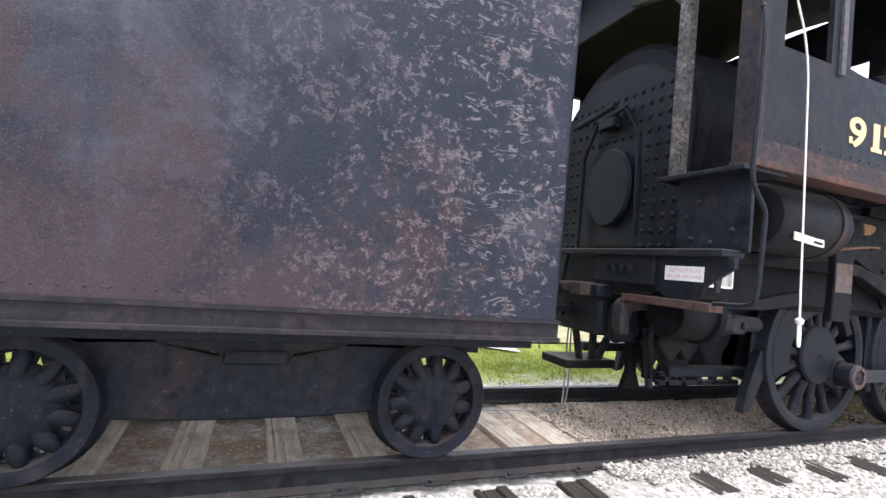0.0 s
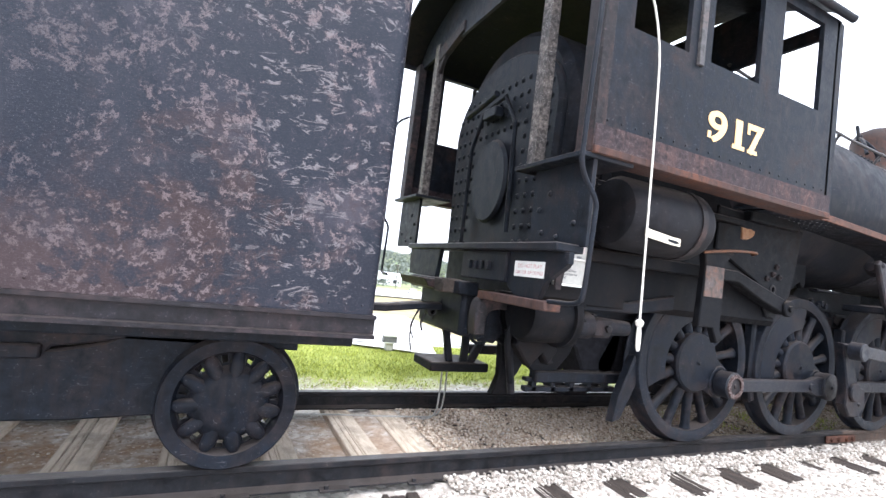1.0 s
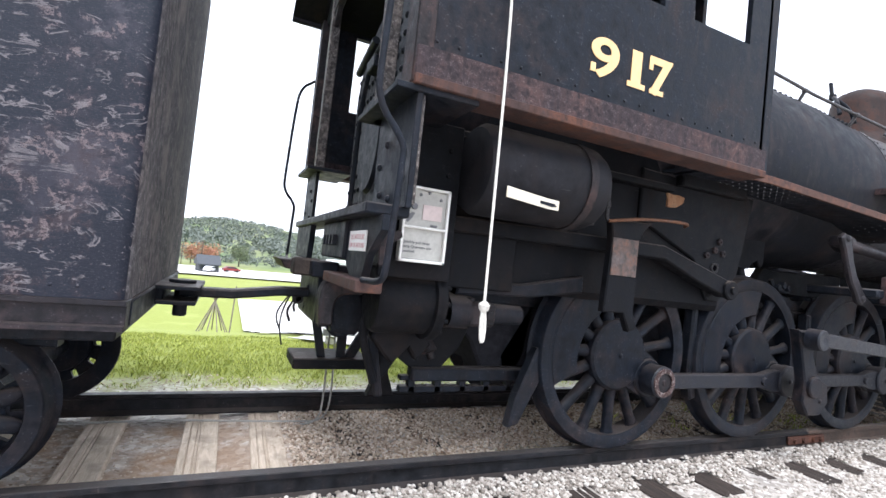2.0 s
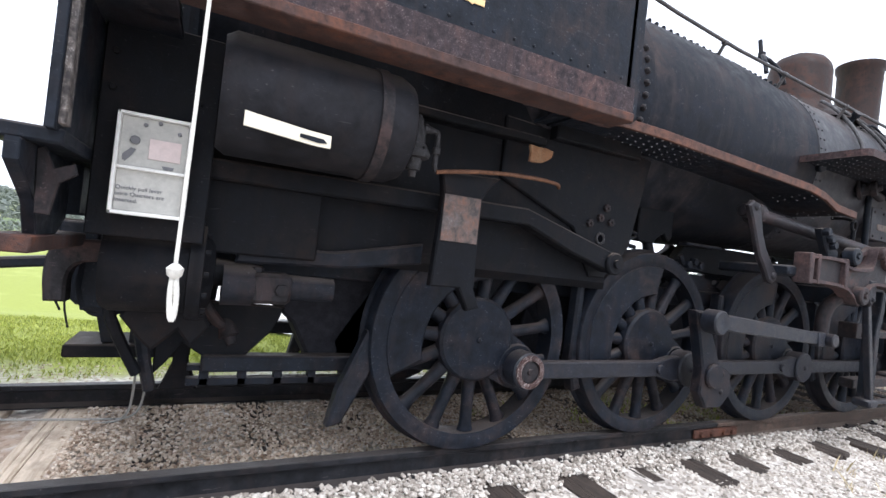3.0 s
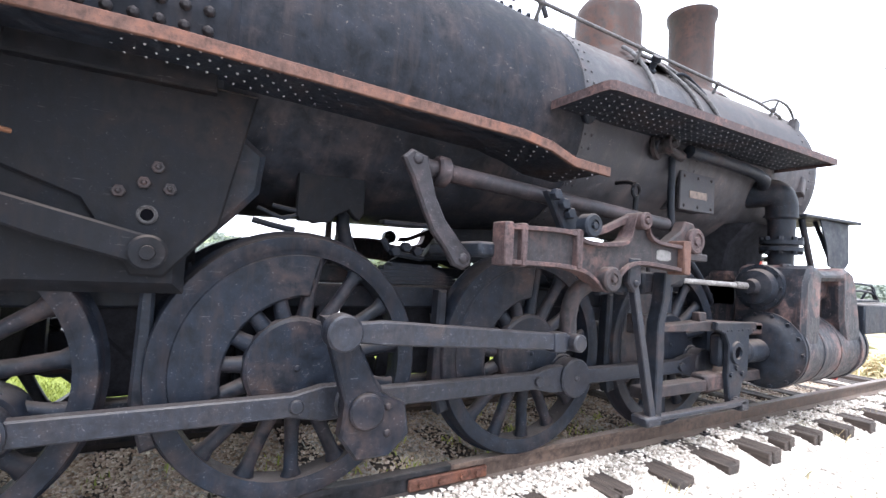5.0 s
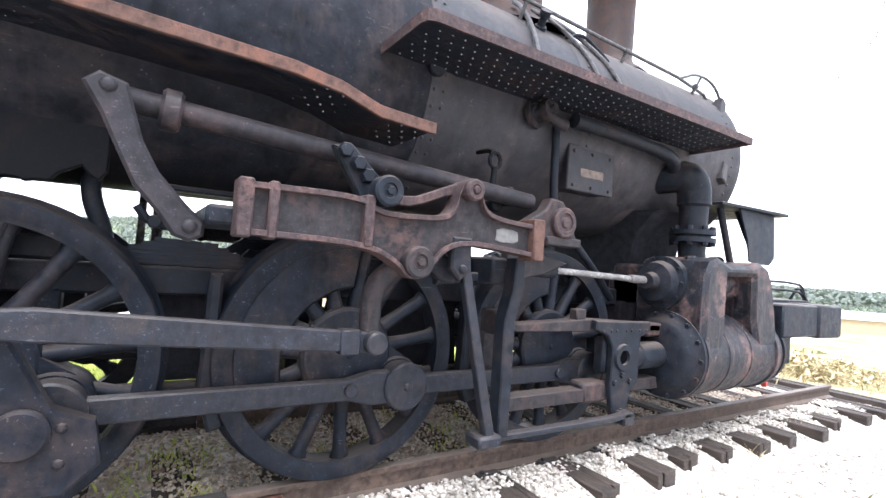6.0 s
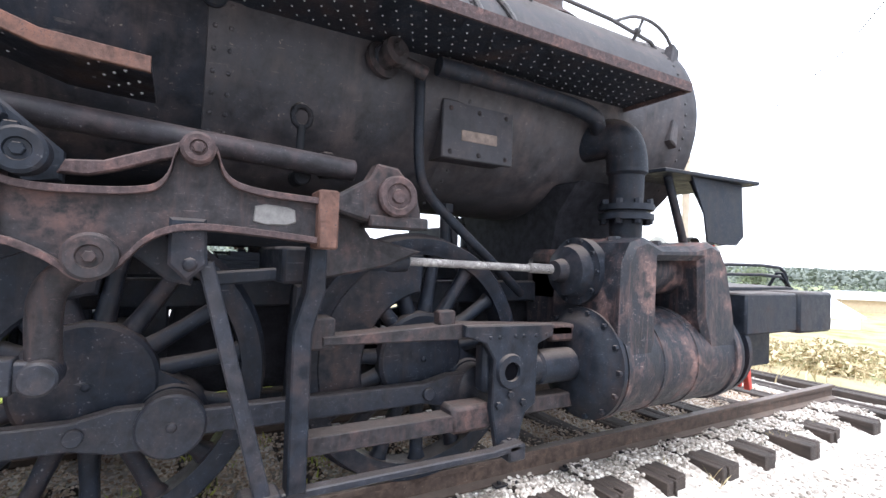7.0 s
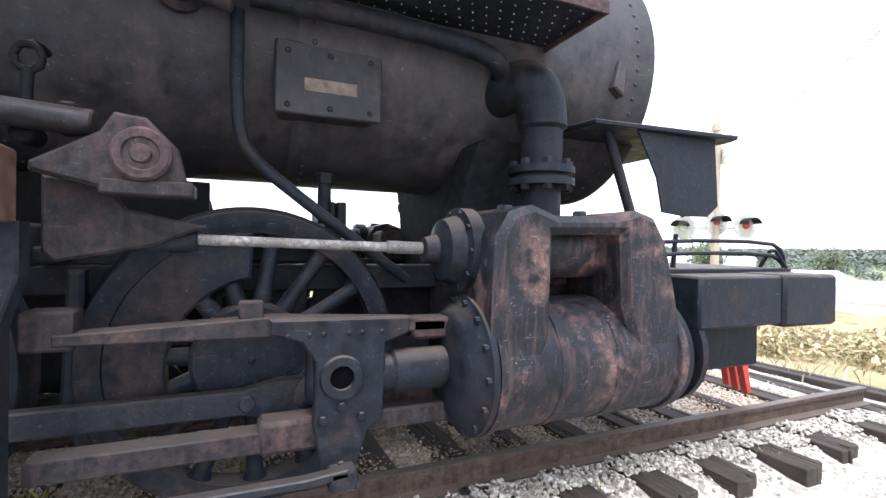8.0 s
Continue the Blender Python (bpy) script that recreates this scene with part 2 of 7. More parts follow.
PIPE = worn_metal("grey_bent_pipe", (0.07, 0.068, 0.07), (0.10, 0.08, 0.075), (0.2, 0.2, 0.2), 0.4, 0.45, 3.0, 0.66, 0.2)
BRIGHT = worn_metal("bare_scratched_steel", (0.17, 0.16, 0.155), (0.035, 0.030, 0.030), (0.36, 0.35, 0.34), 0.8, 0.5, 5.0, 0.57, 0.3)
COPPER = worn_metal("bare_rust_orange_patch", (0.23, 0.11, 0.055), (0.34, 0.215, 0.12), (0.035, 0.026, 0.022), 0.7, 0.7, 9.0, 0.50, 0.6)
RAIL = worn_metal("brown_rail_steel", (0.015, 0.0155, 0.018), (0.042, 0.031, 0.028), (0.13, 0.11, 0.10), 0.5, 0.4, 1.2, 0.68, 0.3, 0.2)
RAIL_BROWN = worn_metal("rust_brown_rail_steel", (0.055, 0.040, 0.033), (0.115, 0.078, 0.060), (0.17, 0.14, 0.12), 0.6, 0.45, 1.6, 0.66, 0.3, 0.5)
CREAM = plain("cream_number_paint", (0.74, 0.49, 0.23), 0.6, 0, 0.08, 20)
WHITE = plain("chalky_white_enamel", (0.74, 0.73, 0.70), 0.5, 0, 0.06, 12)
CREAMPAPER = plain("yellowed_paper", (0.66, 0.60, 0.48), 0.8, 0, 0.1, 18)
COPPERPIPE = worn_metal("tarnished_copper_pipe", (0.125, 0.060, 0.034), (0.085, 0.045, 0.030), (0.24, 0.13, 0.08), 0.5, 0.45, 4.0, 0.66, 0.2)
PAPER = plain("pale_pink_paper", (0.62, 0.52, 0.5), 0.8, 0, 0.06, 25)
GREYBOX = plain("aged_grey_plastic", (0.42, 0.41, 0.38), 0.6, 0, 0.12, 10)
SCRAPED = plain("scraped_grey_metal", (0.105, 0.10, 0.098), 0.6, 0, 0.2, 30)
INK = plain("faded_red_ink", (0.55, 0.31, 0.31), 0.8, 0, 0.1, 30)
GREYINK = plain("grey_ink", (0.16, 0.16, 0.17), 0.8, 0, 0.1, 30)
ROPE = plain("off_white_rope", (0.62, 0.6, 0.55), 0.85, 0, 0.12, 60, 0.4)
WIRE = plain("grey_cable_sheath", (0.3, 0.29, 0.27), 0.5, 0, 0.1, 40)
RED = plain("faded_red_paint", (0.4, 0.045, 0.03), 0.55, 0, 0.15, 18)
ALU = plain("bare_aluminium", (0.55, 0.56, 0.58), 0.4, 0.7, 0.08, 20)
# Pale colour paints the bright glints and sky dots under the running boards.
GLINT = plain("glint_pale_stud", (0.20, 0.20, 0.21), 0.4, 0.4, 0.25, 3.0)
GALV = plain("tan_painted_pole", (0.42, 0.34, 0.27), 0.7, 0, 0.1, 8)


def wood(name, dark, pale, seed):
    m, n, l, b = material(name, 0.85)
    at = coords(n, l, (9, 1.2, 9))
    info = n.new("ShaderNodeObjectInfo")
    off = n.new("ShaderNodeVectorMath")
    off.operation = "ADD"
    l.new(at, off.inputs[0])
    l.new(arith(n, l, "MULTIPLY", info.outputs["Random"], 40.0 + seed), off.inputs[1])
    grain = noise_tex(n, l, off.outputs[0], 3.0, 9, 0.7, 0.6)
    spot = noise_tex(n, l, coords(n, l), 4.0, 4, 0.6)
    c = ramp(n, l, grain, [(0.3, dark), (0.72, pale)])
    c = mix(n, l, step(n, l, spot, 0.5, 0.75), c, tuple(0.6 * v for v in dark))
    l.new(c, b.inputs["Base Color"])
    relief(n, l, b, grain, 0.7, 0.012)
    return m


TIE = wood("dark_creosoted_wood", (0.015, 0.011, 0.009), (0.066, 0.047, 0.037), 0)
TIE_PALE = wood("bleached_grey_wood", (0.34, 0.27, 0.20), (0.66, 0.56, 0.45), 5)


def ground_material():
    """Pale gravel by the track, grass on the far bank, dry scrub beyond the rail's end."""
    m, n, l, b = material("gravel_grass_and_scrub", 0.95)
    geo = n.new("ShaderNodeNewGeometry")
    pos = geo.outputs["Position"]
    sep = n.new("ShaderNodeSeparateXYZ")
    l.new(pos, sep.inputs[0])
    x, y = sep.outputs[0], sep.outputs[1]
    stones = n.new("ShaderNodeTexVoronoi")
    stones.inputs["Scale"].default_value = 26
    l.new(pos, stones.inputs["Vector"])
    n1 = noise_tex(n, l, pos, 0.35, 6, 0.6)
    n2 = noise_tex(n, l, pos, 3.0, 7, 0.65)
    n3 = noise_tex(n, l, pos, 40.0, 4, 0.6)
    far = noise_tex(n, l, pos, 0.02, 5, 0.6)
    pick = n.new("ShaderNodeSeparateColor")
    l.new(stones.outputs["Color"], pick.inputs[0])
    gravel = ramp(n, l, pick.outputs[0], [(0.0, (0.27, 0.24, 0.21)), (0.5, (0.44, 0.40, 0.36)), (1.0, (0.65, 0.61, 0.56))])
    gravel = mix(n, l, arith(n, l, "MULTIPLY", step(n, l, n2, 0.5, 0.75), 0.5), gravel, (0.45, 0.38, 0.31))
    duff = mix(n, l, n3, (0.15, 0.080, 0.040), (0.38, 0.25, 0.15))
    # litter between the rails under the tender
    bandy = arith(n, l, "SUBTRACT", 1.0, step(n, l, arith(n, l, "ABSOLUTE", y, 0.0), 0.55, 0.7))
    bandx = arith(n, l, "SUBTRACT", 1.0, arith(n, l, "MULTIPLY", arith(n, l, "ABSOLUTE", arith(n, l, "SUBTRACT", x, -1.0), 0.0), 0.24))
    litter = arith(n, l, "MULTIPLY", arith(n, l, "MULTIPLY", bandy, step(n, l, bandx, 0.0, 0.4)), step(n, l, n2, 0.35, 0.6))
    near = mix(n, l, litter, gravel, duff)
    green = mix(n, l, n2, (0.155, 0.18, 0.028), (0.28, 0.31, 0.060))
    green = mix(n, l, step(n, l, n3, 0.45, 0.7), green, (0.31, 0.35, 0.068))
    green = mix(n, l, step(n, l, n1, 0.55, 0.72), green, (0.31, 0.34, 0.09))
    scrub = mix(n, l, n2, (0.22, 0.165, 0.085), (0.44, 0.36, 0.21))
    scrub = mix(n, l, step(n, l, n1, 0.48, 0.62), scrub, (0.16, 0.17, 0.06))
    edge = arith(n, l, "ADD", y, arith(n, l, "MULTIPLY", arith(n, l, "SUBTRACT", n2, 0.5), 1.6))
    to_green = step(n, l, arith(n, l, "MULTIPLY", arith(n, l, "SUBTRACT", edge, 1.35), 0.5), 0.0, 0.4)
    edge_x = arith(n, l, "ADD", arith(n, l, "SUBTRACT", x, arith(n, l, "MULTIPLY", y, 0.05)), arith(n, l, "MULTIPLY", arith(n, l, "SUBTRACT", n2, 0.5), 2.5))
    to_scrub = step(n, l, arith(n, l, "MULTIPLY", arith(n, l, "SUBTRACT", edge_x, 15.2), 0.3), 0.0, 0.4)
    keep = arith(n, l, "SUBTRACT", 1.0, step(n, l, arith(n, l, "MULTIPLY", arith(n, l, "SUBTRACT", -1.0, y), 0.1), 0.0, 0.45))
    c = mix(n, l, to_green, near, green)
    c = mix(n, l, arith(n, l, "MULTIPLY", to_scrub, keep), c, scrub)
    radius = arith(n, l, "SQRT", arith(n, l, "ADD", arith(n, l, "MULTIPLY", x, x), arith(n, l, "MULTIPLY", y, y)), 0.0)
    distant = mix(n, l, step(n, l, far, 0.42, 0.6), (0.10, 0.15, 0.05), (0.24, 0.25, 0.12))
    c = mix(n, l, step(n, l, arith(n, l, "MULTIPLY", arith(n, l, "SUBTRACT", radius, 120.0), 0.01), 0.0, 0.8), c, distant)
    l.new(c, b.inputs["Base Color"])
    h = arith(n, l, "ADD", arith(n, l, "MULTIPLY", stones.outputs["Distance"], -0.8), n3)
    relief(n, l, b, h, 0.35, 0.012)
    return m


GROUND = ground_material()


def island_material(name, stops, rough=0.9):
    """Loose pieces of one heap, each with its own tint."""
    m, n, l, b = material(name, rough)
    geo = n.new("ShaderNodeNewGeometry")
    c = ramp(n, l, geo.outputs["Random Per Island"], stops)
    f = noise_tex(n, l, coords(n, l), 90, 4, 0.6)
    c = mix(n, l, f, c, mix(n, l, 0.35, c, (0.3, 0.27, 0.24)))
    l.new(c, b.inputs["Base Color"])
    relief(n, l, b, f, 0.3, 0.004)
    return m


STONE = island_material("pale_limestone_chips", [(0, (0.16, 0.135, 0.11)), (0.25, (0.36, 0.315, 0.27)), (0.7, (0.54, 0.49, 0.435)), (1, (0.72, 0.68, 0.625))])
STONE_TAN = island_material("tan_track_gravel", [(0, (0.17, 0.10, 0.055)), (0.3, (0.36, 0.265, 0.19)), (0.7, (0.53, 0.43, 0.335)), (1, (0.70, 0.61, 0.51))])
BLADE = island_material("fresh_grass_blades", [(0, (0.19, 0.24, 0.02)), (0.5, (0.37, 0.44, 0.04)), (1, (0.60, 0.62, 0.12))], 0.7)
DRYGRASS = island_material("dry_straw_and_brush", [(0, (0.20, 0.20, 0.07)), (0.5, (0.42, 0.33, 0.17)), (1, (0.66, 0.55, 0.34))])
LEAF = island_material("mixed_green_leaves", [(0, (0.03, 0.055, 0.015)), (0.5, (0.06, 0.10, 0.025)), (1, (0.11, 0.15, 0.04))], 0.7)
# Distance haze is put into these leaf colours: paler and greyer-blue than LEAF.
LEAF_HAZED = island_material("haze_tinted_woods", [(0, (0.085, 0.115, 0.100)), (0.5, (0.115, 0.145, 0.125)), (1, (0.145, 0.175, 0.135))], 0.8)
LEAF_RED = island_material("autumn_orange_leaves", [(0, (0.22, 0.07, 0.03)), (1, (0.42, 0.16, 0.06))], 0.7)
BARK = plain("grey_brown_bark", (0.09, 0.07, 0.055), 0.9, 0, 0.2, 8)
ROADTOP = plain("pale_worn_concrete", (0.52, 0.5, 0.47), 0.9, 0, 0.08, 0.5)
ROOFWHITE = plain("white_metal_roof", (0.8, 0.8, 0.8), 0.5, 0, 0.04, 1)
TANWALL = plain("tan_block_wall", (0.42, 0.33, 0.22), 0.85, 0, 0.08, 2)
SLATEWALL = plain("dark_grey_siding", (0.07, 0.075, 0.085), 0.8, 0, 0.1, 2)
BARKPALE = plain("weathered_pole_wood", (0.20, 0.17, 0.14), 0.85, 0, 0.2, 8)
BRICKWALL = plain("dull_red_wall", (0.30, 0.15, 0.12), 0.85, 0, 0.1, 2)
GLASSY = plain("dark_window_glass", (0.03, 0.035, 0.04), 0.15, 0, 0.05, 3)
CARWHITE = plain("white_car_paint", (0.75, 0.76, 0.78), 0.25, 0, 0.03, 3)
CARRED = plain("dark_red_car_paint", (0.25, 0.03, 0.03), 0.25, 0, 0.03, 3)
RUBBER = plain("black_rubber", (0.02, 0.02, 0.02), 0.8, 0, 0.1, 20)


# ---------------------------------------------------------------- mesh helpers
def bm_join(bm, other):
    """Moves the geometry of one bmesh into another."""
    me = bpy.data.meshes.new("swap")
    other.to_mesh(me)
    other.free()
    bm.from_mesh(me)
    bpy.data.meshes.remove(me)


def box(bm, lo, hi, bevel=0.006, m=None):
    t = bmesh.new()
    bmesh.ops.create_cube(t, size=1)
    c = [(a + b) / 2 for a, b in zip(lo, hi)]
    s = [abs(b - a) for a, b in zip(lo, hi)]
    for v in t.verts:
        v.co = Vector((c[0] + v.co.x * s[0], c[1] + v.co.y * s[1], c[2] + v.co.z * s[2]))
    if bevel:
        bmesh.ops.bevel(t, geom=t.edges[:], offset=min(bevel, min(s) * 0.3), segments=1, affect="EDGES")
    if m:
        t.transform(m)
    bm_join(bm, t)


def lathe(bm, profile, axis_from, axis_dir, segments=32, bevel=0):
    """Turns a profile of (distance along, radius) round an axis."""
    d = Vector(axis_dir).normalized()
    q = d.to_track_quat("Z", "Y").to_matrix()
    rings = []
    for a, r in profile:
        if r < 1e-5:
            rings.append([bm.verts.new(Vector(axis_from) + d * a)])
        else:
            rings.append([bm.verts.new(Vector(axis_from) + d * a + q @ Vector((r * math.cos(2 * math.pi * k / segments), r * math.sin(2 * math.pi * k / segments), 0))) for k in range(segments)])
    for p, s in zip(rings, rings[1:]):
        for k in range(segments):
            j = (k + 1) % segments
            if len(p) == 1 and len(s) == 1:
                continue
            if len(p) == 1:
                bm.faces.new((p[0], s[k], s[j]))
            elif len(s) == 1:
                bm.faces.new((p[k], p[j], s[0]))
            else:
                bm.faces.new((p[k], p[j], s[j], s[k]))


def rod(bm, a, b, r, segments=20, chamfer=0.0):
    a, b = Vector(a), Vector(b)
    h = (b - a).length
    c = chamfer or min(r * 0.15, h * 0.2)
    lathe(bm, [(0, 0), (0, r - c), (c, r), (h - c, r), (h, r - c), (h, 0)], a, b - a, segments)


def tube(bm, points, r, segments=10, smooth=3):
    """A round bar along a line of points, rounded at the bends."""
    pts = [Vector(p) for p in points]
    for _ in range(smooth):
        nxt = [pts[0]]
        for p, q in zip(pts, pts[1:]):
            nxt += [p.lerp(q, 0.25), p.lerp(q, 0.75)]
        pts = nxt + [pts[-1]]
    rings = []
    up = Vector((0.31, 0.47, 0.83))
    for i, p in enumerate(pts):
        d = (pts[min(i + 1, len(pts) - 1)] - pts[max(i - 1, 0)]).normalized()
        s = d.cross(up).normalized()
        t = s.cross(d)
        rings.append([bm.verts.new(p + r * (math.cos(2 * math.pi * k / segments) * s + math.sin(2 * math.pi * k / segments) * t)) for k in range(segments)])
    for p, q in zip(rings, rings[1:]):
        for k in range(segments):
            j = (k + 1) % segments
            bm.faces.new((p[k], p[j], q[j], q[k]))
    bm.faces.new(rings[0])
    bm.faces.new(rings[-1][::-1])


def slab(bm, outline, y0, y1, bevel=0.008, plane="xz"):
    """A plate cut to an outline in x and z (or another plane), thick from y0 to y1."""
    t = bmesh.new()
    put = {"xz": lambda a, b, c: (a, c, b), "xy": lambda a, b, c: (a, b, c), "yz": lambda a, b, c: (c, a, b)}[plane]
    lo = [t.verts.new(put(a, b, y0)) for a, b in outline]
    hi = [t.verts.new(put(a, b, y1)) for a, b in outline]
    t.faces.new(lo)
    t.faces.new(hi[::-1])
    k = len(lo)
    for i in range(k):
        j = (i + 1) % k
        t.faces.new((lo[i], hi[i], hi[j], lo[j]))
    bmesh.ops.recalc_face_normals(t, faces=t.faces[:])
    if bevel:
        rim = [e for e in t.edges if abs((e.verts[0].co - e.verts[1].co).dot(Vector(put(0, 0, 1)))) < 1e-6]
        bmesh.ops.bevel(t, geom=rim, offset=bevel, segments=1, affect="EDGES")
    bmesh.ops.triangulate(t, faces=[f for f in t.faces if len(f.verts) > 4])
    bm_join(bm, t)


def eased(points, rounds=2, closed=False):
    """Rounds the corners of a line of points."""
    for _ in range(rounds):
        pairs = list(zip(points, points[1:] + points[:1] if closed else points[1:]))
        cut = []
        for (ax, az), (bx, bz) in pairs:
            cut += [(0.75 * ax + 0.25 * bx, 0.75 * az + 0.25 * bz), (0.25 * ax + 0.75 * bx, 0.25 * az + 0.75 * bz)]
        points = cut if closed else [points[0]] + cut + [points[-1]]
    return points


def stud(bm, at, direction, r=0.012, h=0.01, segments=8):
    lathe(bm, [(0, r), (h * 0.6, r * 0.85), (h, r * 0.4), (h, 0)], at, direction, segments)


def hexnut(bm, at, direction, r=0.025, h=0.03):
    lathe(bm, [(-0.002, r), (h * 0.85, r), (h, r * 0.85), (h, 0)], at, direction, 6)


def finish(name, bm, mat, smooth=40):
    bmesh.ops.recalc_face_normals(bm, faces=bm.faces[:])
    me = bpy.data.meshes.new(name)
    bm.to_mesh(me)
    bm.free()
    me.materials.append(mat)
    if smooth:
        me.shade_smooth()
        me.set_sharp_from_angle(angle=radians(smooth))
    return me


def thing(name, at, label, category, group="", kind=""):
    ob = new(name)
    ob.empty_display_size = 0.2
    ob.matrix_basis = Matrix.Translation(at)
    return tagged(ob, label, category, group, kind)


def under(ob, parent):
    ob.parent = parent
    ob.matrix_parent_inverse = parent.matrix_basis.inverted()
    return ob


def part(name, bm, mat, parent, label="", smooth=40):
    """Links a bmesh as one mesh object under a thing or a part."""
    ob = new(name, finish(name, bm, mat, smooth))
    under(ob, parent)
    return tagged(ob, label)


def again(name, ob, parent, m, label=""):
    """Another piece on the same mesh."""
    o = new(name, ob.data)
    o.matrix_basis = m
    under(o, parent)
    return tagged(o, label)


def whole(name, bm, mat, label, category, group="", kind="", smooth=40):
    return tagged(new(name, finish(name, bm, mat, smooth)), label, category, group, kind)


rng = np.random.default_rng(7)
# ---------------------------------------------------------------- ground: one sheet to the horizon
def rise(x, y):
    """Height of the ground: the track lies on a hilltop."""
    r = math.hypot(x - 6, y)
    z = -0.165 - 0.035 * min(1, max(0, (x - 8.0) / 2.5)) if y < 1.2 else -0.2
    if y < -1.1:
        z -= 0.09 * min(1, (-1.1 - y) / 0.3) * min(1, max(0, (x - 7.5) / 2.5))
    if x < 2.3 and abs(y) < 1.2:
        z -= 0.035 * min(1, (2.3 - x) / 0.4)
    if y < -1.5:
        z -= 0.02 * min(3, -1.5 - y)
    if y > 1.6:
        d = y - 1.6
        z += -0.02 * min(d, 3.0) - (0.17 * (d - 3.0) if d > 3.0 else 0.0)
    if x > 14.5 and y > -9:
        d = x - 14.5
        z -= (0.11 * min(d, 60)) * min(1, (y + 9) / 8)
    z = max(z, -7.0)
    if r > 260:
        z += min(1.0, (r - 260) / 900) ** 1.3 * (20 + 6 * math.sin(math.atan2(y, x) * 5 + 1) + 4 * math.sin(math.atan2(y, x) * 17)) * min(2.3, max(0.42, 0.42 + (math.atan2(y, x) - 0.5) * 1.6))
    z += 0.02 * noise.noise(Vector((x * 0.9, y * 0.9, 0))) * (1 if abs(y) < 3 else 3)
    return z


def build_ground():
    radii, r = [0.0], 0.35
    while r < 3200:
        radii.append(r)
        r += max(0.35, r * 0.05)
    k = 160
    verts, faces = [], []
    for r in radii[1:]:
        for a in range(k):
            x, y = 6 + r * math.cos(2 * math.pi * a / k), r * math.sin(2 * math.pi * a / k)
            verts.append((x, y, rise(x, y)))
    verts.append((6, 0, rise(6, 0)))
    for i in range(len(radii) - 2):
        for a in range(k):
            b = (a + 1) % k
            faces.append((i * k + a, (i + 1) * k + a, (i + 1) * k + b, i * k + b))
    faces += [(len(verts) - 1, a, (a + 1) % k) for a in range(k)]
    me = bpy.data.meshes.new("ground")
    me.from_pydata(verts, [], faces)
    me.materials.append(GROUND)
    me.shade_smooth()
    tagged(new("ground", me), "pale gravel, green grass and dry scrub on a hilltop", "ground", kind="structure")


build_ground()


def scatter(name, mat, spots, sizes, shape, label, category, flat=0.7, jitter=0.25):
    """Many loose pieces of one heap as one object."""
    base_v, base_f = shape
    base_v, base_f = np.array(base_v, float), np.array(base_f, int)
    k = len(spots)
    ang = rng.uniform(0, 2 * np.pi, (k, 2))
    v = np.repeat(base_v[None], k, 0) * (1 + rng.uniform(-jitter, jitter, (k, len(base_v), 3)))
    v *= sizes[:, None, None] * np.stack([rng.uniform(0.7, 1.3, k), rng.uniform(0.6, 1.1, k), flat * rng.uniform(0.7, 1.2, k)], 1)[:, None, :]
    tilt = rng.normal(0, 0.35, k)
    cy, sy = np.cos(tilt)[:, None], np.sin(tilt)[:, None]
    x, z = v[..., 0] * cy - v[..., 2] * sy, v[..., 0] * sy + v[..., 2] * cy
    c, s = np.cos(ang[:, :1]), np.sin(ang[:, :1])
    v = np.stack([x * c - v[..., 1] * s, x * s + v[..., 1] * c, z], -1) + spots[:, None, :]
    f = (base_f[None] + (np.arange(k) * len(base_v))[:, None, None]).reshape(-1, base_f.shape[1])
    me = bpy.data.meshes.new(name)
    me.from_pydata(v.reshape(-1, 3).tolist(), [], f.tolist())
    me.materials.append(mat)
    return tagged(new(name, me), label, category, kind="stuff")


_ico = bmesh.new()
bmesh.ops.create_icosphere(_ico, subdivisions=1, radius=1)
PEBBLE = ([tuple(v.co) for v in _ico.verts], [[v.index for v in f.verts] for f in _ico.faces])
_ico.free()


def spread(count, x0, x1, y0, y1, lift=0.0):
    p = np.stack([rng.uniform(x0, x1, count), rng.uniform(y0, y1, count), np.zeros(count)], 1)
    p[:, 2] = [rise(a, b) + lift for a, b in p[:, :2]]
    return p


gravel_spots = np.concatenate([spread(24000, -2.5, 9.5, -2.6, -0.86), spread(26000, 8.0, 16.5, -3.6, -0.86), spread(6000, 6, 20, -6.5, -2.6), spread(3000, 12.5, 16.0, -0.7, 2.6)])
# wooden ties lie along the track; the chips leave their ends bare
tie_x = [-0.56 - 0.58 * k for k in range(1, 11)] + [-0.56, 0.04, 1.2, 1.81, 2.25] + [2.85, 3.45, 4.1, 4.7, 5.25, 5.8, 6.4, 6.93, 7.5, 8.15, 8.77, 9.4, 9.98, 10.5, 11.5, 12.08, 12.6, 13.24, 13.9]


def off_ties(p):
    keep = np.ones(len(p), bool)
    for tx in tie_x + [10.98, 14.62, 15.3]:
        inner = -1.02
        keep &= ~((abs(p[:, 0] - tx) < 0.125) & (p[:, 1] < inner) & (p[:, 1] > -1.33))
    return p[keep]


cover = spread(9000, 2.2, 9.6, -1.12, -0.80)
cover[:, 2] = -0.142 + rng.normal(0, 0.008, len(cover)) - 0.05 * np.clip((cover[:, 0] - 8.0) / 2, 0, 1)
shoulder = spread(5200, 9.5, 14.3, -1.10, -0.80)
on_tie = np.min(np.abs(shoulder[:, :1] - np.array(tie_x + [10.98])[None]), 1) < 0.12
shoulder[:, 2] = np.where(on_tie, -0.146, -0.172) + rng.normal(0, 0.008, len(shoulder))
gravel_spots = off_ties(np.concatenate([gravel_spots, cover, shoulder]))
